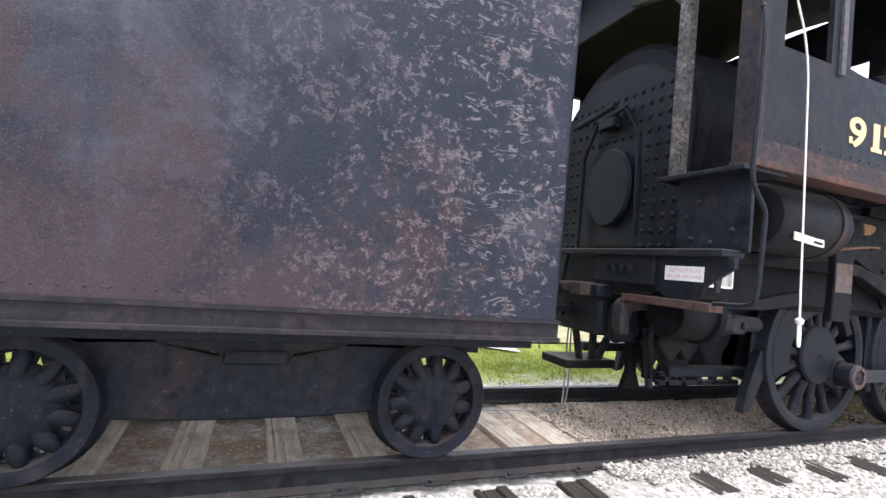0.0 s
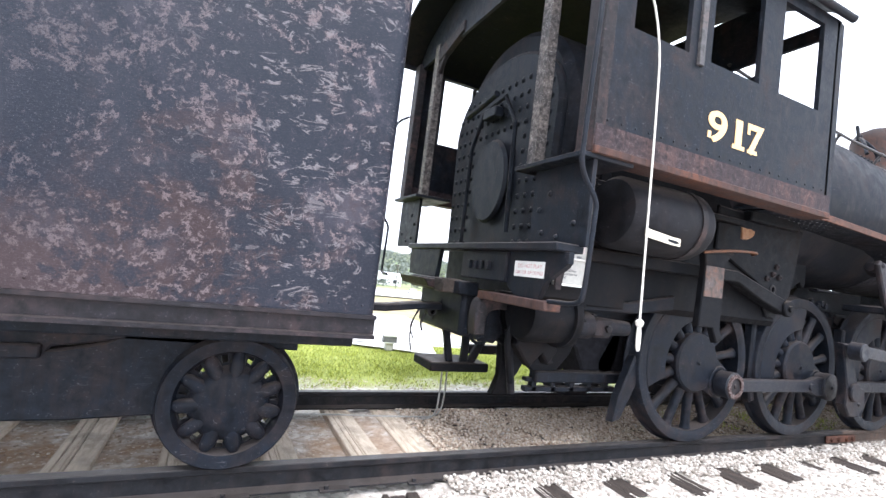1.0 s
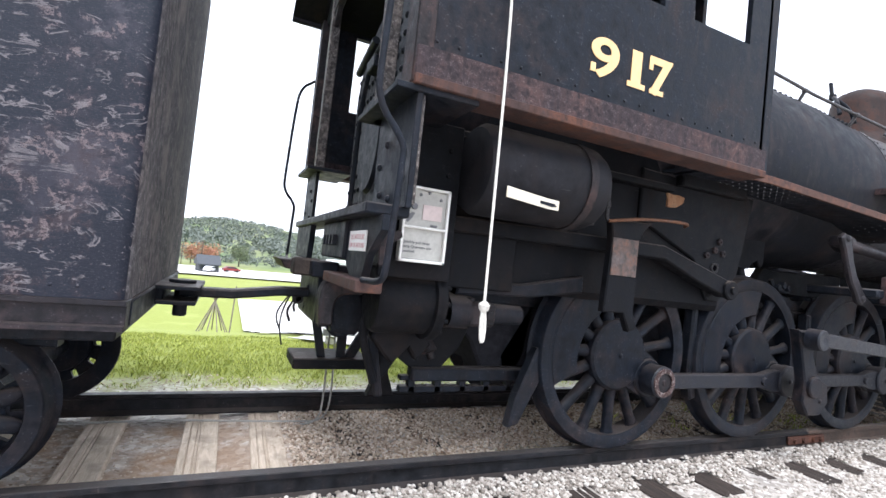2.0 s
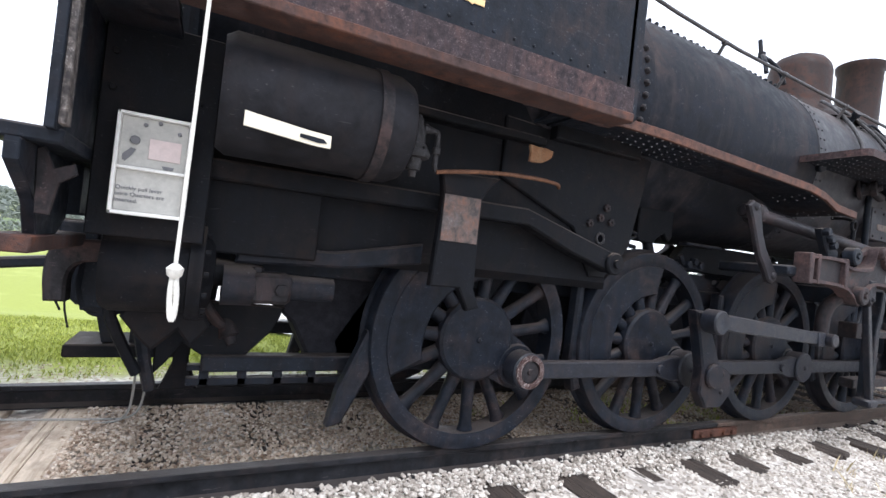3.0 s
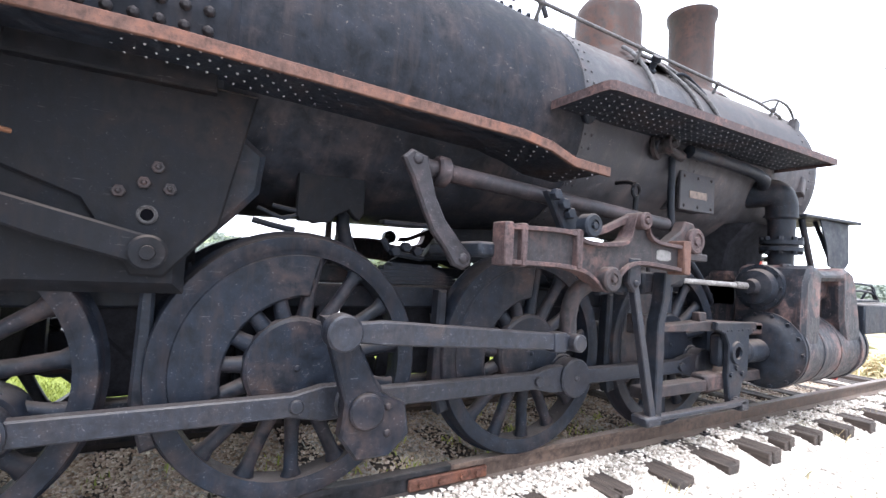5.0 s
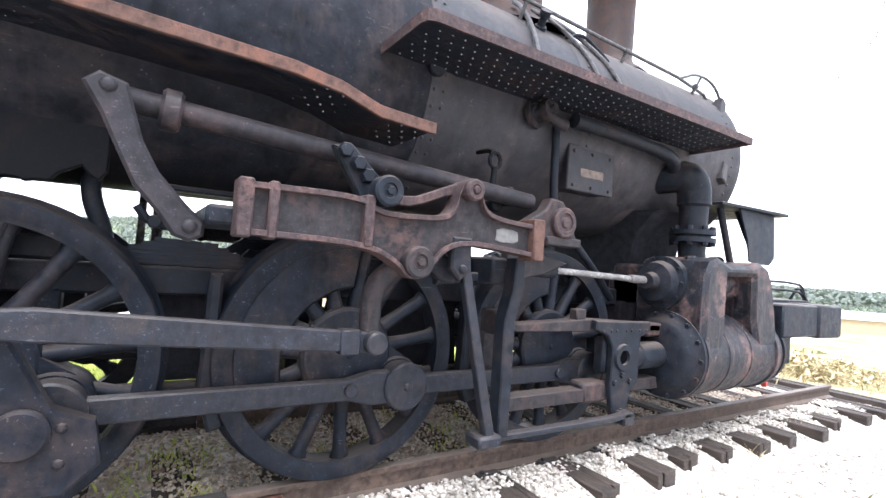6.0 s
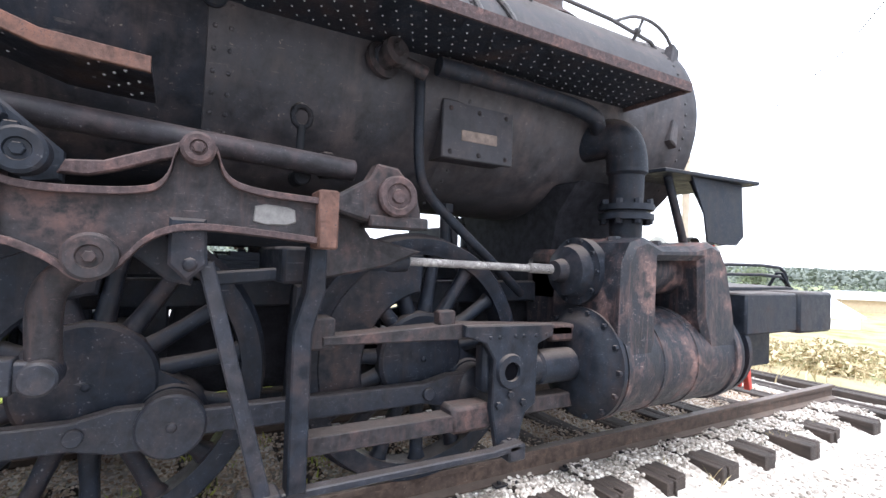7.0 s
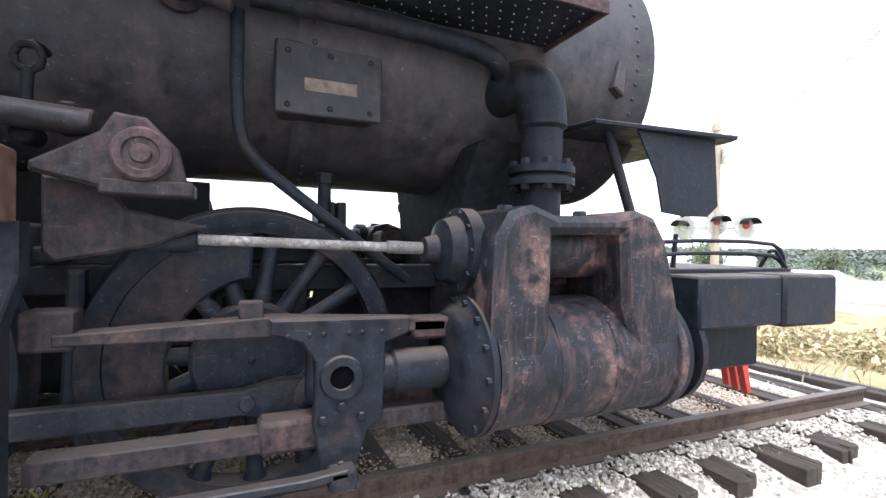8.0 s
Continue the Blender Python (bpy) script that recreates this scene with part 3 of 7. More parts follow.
scatter("gravel", STONE, gravel_spots, rng.uniform(0.008, 0.021, len(gravel_spots)), PEBBLE, "pale crushed limestone chips beside the track", "gravel")
bed_spots = np.concatenate([spread(14500, 2.38, 6.2, -0.64, 0.64, 0.02), spread(7500, -2.6, 2.4, -0.64, 0.64, -0.006), spread(15000, 6.2, 14.2, -0.64, 0.64, 0.028), spread(4000, -3, 12, 0.8, 2.1)])
scatter("track_gravel", STONE_TAN, bed_spots, rng.uniform(0.006, 0.016, len(bed_spots)), PEBBLE, "tan gravel and litter between the rails", "gravel")


# ---------------------------------------------------------------- track
RAIL_IN = 0.7175
track = thing("railway_track", (6, 0, -0.2), "old railway track with brown rails on wooden ties", "track", kind="structure")


def rail_bm(x0, x1, side):
    bm = bmesh.new()
    half = [(0.036, -0.004), (0.032, 0.0), (-0.032, 0.0), (-0.036, -0.004), (-0.036, -0.032), (-0.010, -0.045), (-0.009, -0.125), (-0.066, -0.142), (-0.066, -0.152), (0.066, -0.152), (0.066, -0.142), (0.009, -0.125), (0.010, -0.045), (0.036, -0.032)]
    slab(bm, [(side * (RAIL_IN + 0.036) + a, b) for a, b in half], x0, x1, 0, "yz")
    return bm


for side in (-1, 1):
    part("rail", rail_bm(-14, 7.114, side), RAIL, track, "blue-black rail")
    part("rail", rail_bm(7.12, 14.5, side), RAIL_BROWN, track, "brown rusted rail")
    bm = bmesh.new()
    box(bm, (6.82, side * 0.768, -0.122), (7.40, side * 0.794, -0.046), 0.008)
    for x in (6.90, 7.04, 7.2, 7.32):
        hexnut(bm, (x, side * 0.794, -0.085), (0, side, 0), 0.02, 0.02)
    part("joint_bar", bm, RUSTY, track, "rust-orange bolted joint bar")


def tie_bm(length=2.6, seed=0, width=0.115):
    """A weathered tie: split along its grain, the ends frayed to different lengths."""
    r = random.Random(seed)
    bm = bmesh.new()
    cuts = sorted(r.uniform(-0.8, 0.8) * width for _ in range(3))
    edges = [-width] + cuts + [width]
    for a, b in zip(edges, edges[1:]):
        if b - a < 0.012:
            continue
        top = -abs(r.gauss(0, 0.003))
        box(bm, (a + 0.0005, -length / 2 + abs(r.gauss(0, 0.035)), -0.19), (b - 0.0005, length / 2 - abs(r.gauss(0, 0.035)), top), 0.008)
    box(bm, (-width + 0.006, -length / 2 + 0.12, -0.188), (width - 0.006, length / 2 - 0.12, -0.03), 0)
    for v in bm.verts:
        v.co += Vector((0.008 * noise.noise(v.co * 3.0 + Vector((seed, 0, 0))), 0, 0.012 * noise.noise(v.co * 2.5 + Vector((0, seed, 0)))))
    return bm


dark_ties = [part("tie", tie_bm(2.6 + 0.06 * k, 3 + k), TIE, track) for k in range(4)]
for k, ob in enumerate(dark_ties):
    ob.matrix_basis = pose((10.98, 11.5, 12.08, 12.6)[k], 0, -0.155, 0, 0, (0, 1.2, -1, 1.5)[k])
pale_tie = part("tie", tie_bm(1.95, 9), TIE_PALE, track, "bleached pale wooden tie")
pale_tie.matrix_basis = Matrix.Translation((0.61, 0.30, -0.155))
tie_stub = part("tie", tie_bm(0.42, 14), TIE, track, "dark tie end beside the rail")
tie_stub.matrix_basis = Matrix.Translation((0.61, -1.10, -0.165))
for k, x in enumerate(tie_x):
    if x in (11.5, 12.08, 12.6):
        continue
    if x < 2.3:
        again("tie", pale_tie, track, pose(x, 0.30 + 0.03 * math.sin(k * 2.3), -0.150 - 0.004 * (k % 3), 0, 0, 1.2 * math.sin(k * 1.7)))
        again("tie", tie_stub, track, pose(x + 0.03, -1.10 + 0.03 * math.sin(k * 2.9), -0.160 - 0.005 * (k % 3), 0, 0, 4 * math.sin(k * 1.3)))
    else:
        again("tie", dark_ties[k * 7 % 4], track, pose(x, 0.03 * math.sin(k * 2.3), -0.150 - 0.004 * (k % 3), 0, 0, 1.2 * math.sin(k * 1.7)))
again("tie", pale_tie, track, pose(4.05, 0.28, -0.166, 0, 0, 1.5))
end_tie = part("tie", tie_bm(4.4, 21, 0.13), TIE, track)
end_tie.matrix_basis = pose(14.62, 0.2, -0.19, 0, 0, -1)
again("tie", end_tie, track, pose(15.3, 0.3, -0.2, 0, 0, 2))
bm = bmesh.new()
for k in range(26):
    x = -1.9 + k * 0.56
    box(bm, (x - 0.09, -0.86, -0.152), (x + 0.09, -0.62, -0.138), 0.003)
    for dx, dy in ((-0.05, -0.835), (0.05, -0.66)):
        box(bm, (x + dx - 0.012, dy - 0.012, -0.14), (x + dx + 0.012, dy + 0.012, -0.118), 0.003)
part("tie_plates", bm, RAIL, track, "rusty tie plates with spikes")


# ---------------------------------------------------------------- wheels
def disc_wheel(name, radius, hub, holes, parent, at, side):
    """A cast wheel with flange, dished web with small openings and a hub."""
    bm = bmesh.new()
    y = side
    # rim with tread and flange, turned round the axle
    rim = [(-0.06, radius - 0.10), (0.0, radius - 0.10), (0.075, radius - 0.078), (0.085, radius - 0.012), (0.075, radius - 0.004), (-0.03, radius), (-0.045, radius + 0.012), (-0.055, radius + 0.026), (-0.072, radius + 0.022), (-0.075, radius - 0.05), (-0.06, radius - 0.10)]
    lathe(bm, rim, at, (0, y, 0), 48)
    wheel = part(name, bm, WHEEL, parent, "cast iron wheel with small openings round the hub")
    bm = bmesh.new()
    lathe(bm, [(-0.05, 0), (-0.05, hub * 0.9), (0.04, hub), (0.085, hub * 0.86), (0.105, hub * 0.62), (0.108, 0)], at, (0, y, 0), 32)
    part("hub", bm, WHEEL, wheel)
    # plate web with small openings near the rim
    bm = bmesh.new()
    radii, cells = (hub * 0.6, 0.182, 0.215, 0.258, radius - 0.07), holes * 4
    lift = (0.055, 0.035, 0.02, 0.012, 0.02)
    grid = [[bm.verts.new((at[0] + r * math.cos(2 * math.pi * c / cells), at[1] + y * h, at[2] + r * math.sin(2 * math.pi * c / cells))) for c in range(cells)] for r, h in zip(radii, lift)]
    for i in range(4):
        for c in range(cells):
            if i != 2 or c % 4:
                bm.faces.new((grid[i][c], grid[i][(c + 1) % cells], grid[i + 1][(c + 1) % cells], grid[i + 1][c]))
    bmesh.ops.recalc_face_normals(bm, faces=bm.faces[:])
    bmesh.ops.solidify(bm, geom=bm.faces[:], thickness=0.03)
    part("web", bm, WHEEL, wheel)
    for k in range(holes):
        a = 2 * math.pi * (k + 0.62) / holes
        d, t = Vector((math.cos(a), 0, math.sin(a))), Vector((-math.sin(a), 0, math.cos(a)))
        bm = bmesh.new()
        ring = []
        for f, w, th in ((hub * 0.7, 0.040, 0.034), (hub, 0.041, 0.040), (hub * 1.22, 0.036, 0.030), (hub * 1.40, 0.017, 0.012)):
            c = Vector(at) + d * f + Vector((0, y * (0.062 - 0.22 * max(0, f - hub)), 0))
            ring.append([bm.verts.new(c + w * math.cos(b) * t + Vector((0, th * math.sin(b), 0))) for b in [2 * math.pi * j / 10 for j in range(10)]])
        for p, q in zip(ring, ring[1:]):
            for j in range(10):
                bm.faces.new((p[j], p[(j + 1) % 10], q[(j + 1) % 10], q[j]))
        bm.faces.new(ring[-1])
        part("lobe", bm, WHEEL, wheel)
    return wheel


def driver(parent, x, side, weight_at, pin_angle):
    """A spoked driving wheel: tyre, spokes, hub with crank boss, balance weight."""
    R, at = 0.695, Vector((x, side * 0.75, 0.695))
    bm = bmesh.new()
    lathe(bm, [(-0.07, R - 0.10), (0.07, R - 0.10), (0.075, R - 0.075), (0.078, R - 0.07), (0.078, R - 0.008), (0.07, R - 0.001), (-0.02, R + 0.002), (-0.035, R + 0.012), (-0.048, R + 0.028), (-0.062, R + 0.024), (-0.07, R - 0.02), (-0.07, R - 0.10)], at, (0, side, 0), 72)
    wheel = part("driving_wheel", bm, WHEEL, parent, "spoked driving wheel with a crescent balance weight")
    bm = bmesh.new()
    lathe(bm, [(-0.07, 0), (-0.07, 0.2), (0.04, 0.268), (0.085, 0.262), (0.10, 0.245), (0.105, 0)], at, (0, side, 0), 40)
    stud(bm, at + Vector((0, side * 0.114, 0)), (0, side, 0), 0.018, 0.006)
    # crank boss
    pa = Vector((math.cos(pin_angle), 0, math.sin(pin_angle)))
    lathe(bm, [(-0.05, 0), (-0.05, 0.155), (0.085, 0.15), (0.105, 0.135), (0.105, 0)], at + pa * 0.35, (0, side, 0), 32)
    t = Vector((-pa.z, 0, pa.x))
    vs = []
    for yy in (-0.05, 0.09):
        vs.append([bm.verts.new(at + pa * a + t * b + Vector((0, side * yy, 0))) for a, b in ((0, -0.17), (0.35, -0.15), (0.35, 0.15), (0, 0.17))])
    for i in range(4):
        bm.faces.new((vs[0][i], vs[0][(i + 1) % 4], vs[1][(i + 1) % 4], vs[1][i]))
    bm.faces.new(vs[1])
    part("hub", bm, WHEEL, wheel)
    count = 15
    for k in range(count):
        a = 2 * math.pi * (k + 0.35) / count
        inside = math.cos(a - weight_at) > 0.42
        bm = bmesh.new()
        d, t = Vector((math.cos(a), 0, math.sin(a))), Vector((-math.sin(a), 0, math.cos(a)))
        ring = []
        for f, w, th in ((0.18, 0.052, 0.055), (0.30, 0.042, 0.05), (0.42, 0.037, 0.042), (0.55, 0.04, 0.04), (0.60, 0.06, 0.04)):
            c = at + d * f + Vector((0, side * (0.02 - 0.02 * f), 0))
            ring.append([bm.verts.new(c + w * math.cos(b) * t + Vector((0, th * math.sin(b), 0))) for b in [2 * math.pi * j / 10 for j in range(10)]])
        for p, q in zip(ring, ring[1:]):
            for j in range(10):
                bm.faces.new((p[j], p[(j + 1) % 10], q[(j + 1) % 10], q[j]))
        part("spoke", bm, WHEEL, wheel, "short spoke beside the balance weight" if inside else "")
    # balance weight: a thick crescent inside the tyre
    bm = bmesh.new()
    n, half = 18, 1.06
    outer = [(math.cos(weight_at + half * (2 * i / n - 1)) * 0.60, math.sin(weight_at + half * (2 * i / n - 1)) * 0.60) for i in range(n + 1)]
    inner = []
    for i in range(n + 1):
        f = 2 * i / n - 1
        r = 0.345 + 0.03 * f * f
        inner.append((math.cos(weight_at + half * 0.97 * f) * r, math.sin(weight_at + half * 0.97 * f) * r))
    prof = [(x + a, 0.695 + b) for a, b in outer + inner[::-1]]
    slab(bm, prof, side * 0.70, side * 0.822, 0.012)
    part("balance_weight", bm, WHEEL, wheel)
    return wheel


# ---------------------------------------------------------------- tender
tender = thing("tender", (-2.2, 0, 0), "riveted coal tender, flaking black paint over brown rust", "tender")
TW, TX, TB = 1.145, 1.475, 0.93


def rounded_tank(x0, x1, w, z0, z1, r):
    out = []
    for cx, cy, a0 in ((x1 - r, w - r, 0), (x0 + r, w - r, 90), (x0 + r, -w + r, 180), (x1 - r, -w + r, 270)):
        for k in range(7):
            a = radians(a0 + 15 * k)
            out.append((cx + r * math.cos(a), cy + r * math.sin(a)))
    bm = bmesh.new()
    slab(bm, out, z0, z1, 0.0, "xy")
    return bm


tank = part("tank", rounded_tank(-6.6, TX, TW, TB, 3.25, 0.06), TENDER, tender, "flaking paint over purple-brown rust")
# the front end has lost most of its paint
tank.data.materials.append(TENDER_END)
for face in tank.data.polygons:
    if face.normal.x > 0.8:
        face.material_index = 1
for side in (-1, 1):
    bm = bmesh.new()
    o = [(TW + 0.012, 0.929), (TW + 0.012, 0.909), (TW - 0.012, 0.905), (TW - 0.012, 0.826), (TW + 0.016, 0.822), (TW + 0.016, 0.802), (TW - 0.12, 0.802), (TW - 0.12, 0.929)]
    slab(bm, [(side * y, z) for y, z in o], -6.65, TX + 0.006, 0.003, "yz")
    part("side_sill", bm, SILL, tender, "brown-black steel channel sill")
bm = bmesh.new()
box(bm, (-6.6, -0.95, 0.72), (TX - 0.05, 0.95, 0.85), 0.01)
box(bm, (1.26, -1.05, 0.805), (TX + 0.012, 1.05, 0.925), 0.01)
part("underframe", bm, BLACK, tender)
bm = bmesh.new()
box(bm, (1.42, -0.30, 0.905), (1.72, 0.30, 0.93), 0.006)
box(bm, (1.42, -0.28, 0.815), (1.70, 0.28, 0.84), 0.006)
box(bm, (1.42, -0.22, 0.835), (1.52, 0.22, 0.907), 0.006)
rod(bm, (1.60, 0, 0.715), (1.60, 0, 0.945), 0.042)
rod(bm, (1.60, 0, 0.93), (1.60, 0, 0.95), 0.08)
part("drawbar_pocket", bm, BLACK, tender)
bm = bmesh.new()
slab(bm, [(1.58, 0.845), (1.9, 0.85), (2.2, 0.89), (2.5, 0.90), (2.5, 0.96), (2.2, 0.95), (1.9, 0.91), (1.58, 0.905)], -0.07, 0.07, 0.012)
part("drawbar", bm, BLACK, tender)
for x in (-1.26, 0.82, -4.3, -6.4):
    for side in (-1, 1):
        disc_wheel("wheel", 0.36, 0.205, 11, tender, (x, side * 0.745, 0.36), side)
for x0, x1 in ((-1.26, 0.82), (-6.4, -4.3)):
    xc, L = (x0 + x1) / 2, (x1 - x0) / 2
    for side in (-1, 1):
        bm = bmesh.new()
        # side frame: deep plate between the wheels, its top dipping in the middle
        if side < 0:
            slab(bm, [(xc - 0.86, 0.36), (xc - 0.70, 0.27), (xc - 0.3, 0.25), (xc + 0.3, 0.25), (xc + 0.70, 0.27), (xc + 0.86, 0.36), (xc + 0.90, 0.70), (xc + 0.52, 0.70), (xc + 0.42, 0.645), (xc + 0.22, 0.60), (xc - 0.22, 0.60), (xc - 0.42, 0.645), (xc - 0.52, 0.70), (xc - 0.90, 0.70)], -0.62, -0.72, 0.012)
        slab(bm, [(xc - L - 0.2, 0.72), (xc - L - 0.2, 0.64), (xc - 0.48, 0.66), (xc - 0.20, 0.615), (xc - 0.18, 0.57), (xc + 0.18, 0.57), (xc + 0.20, 0.615), (xc + 0.48, 0.66), (xc + L + 0.34, 0.64), (xc + L + 0.34, 0.745), (xc - L - 0.2, 0.745)], side * 0.60, side * 0.72, 0.01)
        box(bm, (xc - 0.17, side * 0.6, 0.56), (xc + 0.17, side * 0.76, 0.63), 0.01)
        part("truck_frame", bm, BLACK, tender, "solid cast truck frame")
    bm = bmesh.new()
    box(bm, (xc - 0.15, -0.62, 0.42), (xc + 0.15, 0.62, 0.7), 0.02)
    part("bolster", bm, DARK, tender)
    for x in (x0, x1):
        bm = bmesh.new()
        rod(bm, (x, -0.70, 0.36), (x, 0.70, 0.36), 0.07)
        part("axle", bm, BLACK, tender)
bm = bmesh.new()
for k in range(70):
    stud(bm, (TX - 0.08 - k * 0.09, -TW, TB + 0.05), (0, -1, 0), 0.008, 0.004, 6)
tagged(part("rivets", bm, TENDER, tender), kind="stuff")

# ---------------------------------------------------------------- locomotive
loco = thing("steam_locomotive", (6.75, 0, 0), "old black steam locomotive, rusting, standing on its rails", "locomotive")
AXIS = 2.50
DRIVERS = (4.55, 6.09, 7.68, 9.23)
PIN_A = math.atan2(-0.165, 0.31)
WEIGHT = (math.radians(142), math.radians(140), math.radians(146), math.radians(150))
for x, wa in zip(DRIVERS, WEIGHT):
    for side in (-1, 1):
        driver(loco, x, side, wa, PIN_A)
    bm = bmesh.new()
    rod(bm, (x, -0.72, 0.695), (x, 0.72, 0.695), 0.10)
    part("axle", bm, BLACK, loco)

# bar frames between the wheels
for side in (-1, 1):
    bm = bmesh.new()
    box(bm, (2.605, side * 0.50, 0.985), (10.705, side * 0.61, 1.128), 0.012)
    box(bm, (3.018, side * 0.50, 0.44), (9.83, side * 0.60, 0.53), 0.012)
    for x in DRIVERS:
        for dx in (-0.22, 0.22):
            box(bm, (x + dx - 0.06, side * 0.50, 0.5), (x + dx + 0.06, side * 0.61, 1.013), 0.01)
        slab(bm, [(x - 0.42, 1.142), (x - 0.32, 1.249), (x + 0.32, 1.244), (x + 0.42, 1.137)], side * 0.52, side * 0.60, 0.01)
    part("bar_frame", bm, BLACK, loco)

# Added dark plates, no known parts, close the bright view through the frames.
for x0, x1 in ((5.114, 5.52), (6.685, 7.117), (7.914, 8.663), (9.634, 10.33)):
    for side in (-1, 1):
        bm = bmesh.new()
        slab(bm, [(x0, 0.52), (x1, 0.52), (x1 - 0.04, 0.996), (x0 + 0.08, 0.998)], side * 0.44, side * 0.47, 0.006)
        part("see_through_blocker", bm, DARK, loco)

# boiler: backhead, firebox, tapering barrel, smokebox
bm = bmesh.new()
lathe(bm, [(2.835, 0), (2.835, 0.86), (2.896, 0.92), (4.65, 0.94), (4.796, 1.02), (5.648, 1.02), (5.701, 0.97), (7.157, 0.95), (8.085, 0.885)], (0, 0, AXIS), (1, 0, 0), 72)
boiler = part("boiler", bm, BOILER, loco, "sooty black plate with brown rust stains")
bm = bmesh.new()
lathe(bm, [(8.048, 0.86), (8.067, 0.893), (8.196, 0.893), (8.224, 0.878), (9.441, 0.87)], (0, 0, AXIS), (1, 0, 0), 72)
for k in range(56):
    a = 2 * math.pi * k / 56
    for x in (8.095, 8.164):
        stud(bm, (x, 0.892 * math.cos(a), AXIS + 0.892 * math.sin(a)), (0, math.cos(a), math.sin(a)), 0.013, 0.009, 6)
part("boiler_course", bm, COURSE, boiler, "brown rust-streaked front course with a riveted seam")
bm = bmesh.new()
lathe(bm, [(9.422, 0.87), (9.46, 0.885), (11.584, 0.885), (11.606, 0.90), (11.672, 0.90), (11.705, 0.86), (11.716, 0.72), (11.781, 0.66), (11.865, 0.4), (11.896, 0)], (0, 0, AXIS), (1, 0, 0), 72)
for k in range(60):
    a = 2 * math.pi * k / 60
    for x in (9.499, 11.54):
        stud(bm, (x, 0.884 * math.cos(a), AXIS + 0.884 * math.sin(a)), (0, math.cos(a), math.sin(a)), 0.014, 0.01, 6)
smokebox = part("smokebox", bm, SMOKE, loco, "dull rusty smokebox")
bm = bmesh.new()
box(bm, (3.225, -0.62, 1.06), (5.595, 0.62, 2.49), 0.05)
slab(bm, [(3.275, 1.095), (5.541, 1.076), (5.563, 2.551), (3.225, 2.59)], -0.90, 0.90, 0.05)
firebox = part("firebox", bm, SHADED_IRON, loco)
# staybolt heads on the firebox side ahead of the cab
bm = bmesh.new()
stud(bm, (0, 0, 0), (0, 0, 1), 0.026, 0.024, 8)
bolt_mesh = finish("staybolt", bm, BLACK)
rusty_bolt = bolt_mesh.copy()
rusty_bolt.materials[0] = CAST
for i in range(6):
    for j in range(8):
        z = 2.19 + j * 0.085
        y = -math.sqrt(max(0, 1.02 ** 2 - (z - AXIS) ** 2))
        bolt = new("staybolt", rusty_bolt)
        bolt.matrix_basis = Matrix.Translation((5.09 + i * 0.095, y, z)) @ Vector((0, y, z - AXIS)).to_track_quat("Z", "Y").to_matrix().to_4x4()
        under(bolt, firebox)
# ash pan hopper between the rear drivers
for line in ([(3.25, 1.107), (4.017, 1.107), (3.95, 0.60), (3.86, 0.45), (3.61, 0.45), (3.48, 0.70), (3.30, 0.85)],
             [(4.027, 1.107), (4.817, 1.107), (4.692, 0.45), (3.772, 0.45), (3.718, 0.60)],
             [(4.964, 1.105), (6.326, 1.075), (6.127, 0.56), (5.914, 0.42), (5.563, 0.42), (5.456, 0.56)]):
    bm = bmesh.new()
    slab(bm, line, -0.5, -0.2 if line[0][0] < 3.5 else 0.5, 0.02)
    part("ash_pan", bm, DARK, loco)
bm = bmesh.new()
slab(bm, [(2.798, 0.824), (3.42, 0.80), (3.37, 0.67), (3.215, 0.50), (3.05, 0.50), (2.92, 0.59), (2.86, 0.49), (2.80, 0.42)], -0.56, -0.50, 0.008)
part("hanger_plate", bm, SHADED_IRON, loco)
bm = bmesh.new()
slab(bm, [(3.105, 1.054), (3.125, 1.136), (3.59, 1.154), (4.068, 1.248), (4.068, 1.13), (3.643, 1.071)], -0.94, -0.86, 0.012)
part("brake_beam", bm, BLACK, loco)
bm = bmesh.new()
lathe(bm, [(3.065, 0.10), (3.205, 0.098), (3.215, 0.07), (3.59, 0.06), (3.6, 0)], (0, -0.9, 0.948), (1, 0, 0), 24)
part("push_rod", bm, BLACK, loco)
bm = bmesh.new()
box(bm, (3.185, -0.99, 0.871), (3.375, -0.84, 1.018), 0.02)
hexnut(bm, (3.215, -0.93, 1.012), (0, 0, 1), 0.03, 0.03)
hexnut(bm, (3.325, -0.99, 0.942), (0, -1, 0), 0.03, 0.02)
part("clevis", bm, CAST, loco)
bm = bmesh.new()
tube(bm, [(3.018, -0.92, 1.45), (3.075, -0.92, 1.319), (3.155, -0.92, 1.154), (3.225, -0.92, 1.13)], 0.03, 10, 1)
part("air_pipe", bm, BLACK, loco)
bm = bmesh.new()
box(bm, (2.957, -0.56, 0.36), (3.911, -0.50, 0.40), 0.004)
box(bm, (2.957, -0.56, 0.44), (3.911, -0.50, 0.47), 0.004)
for k in range(5):
    box(bm, (3.018 + k * 0.19, -0.56, 0.36), (3.065 + k * 0.19, -0.50, 0.47), 0.004)
part("damper_rail", bm, BLACK, loco)

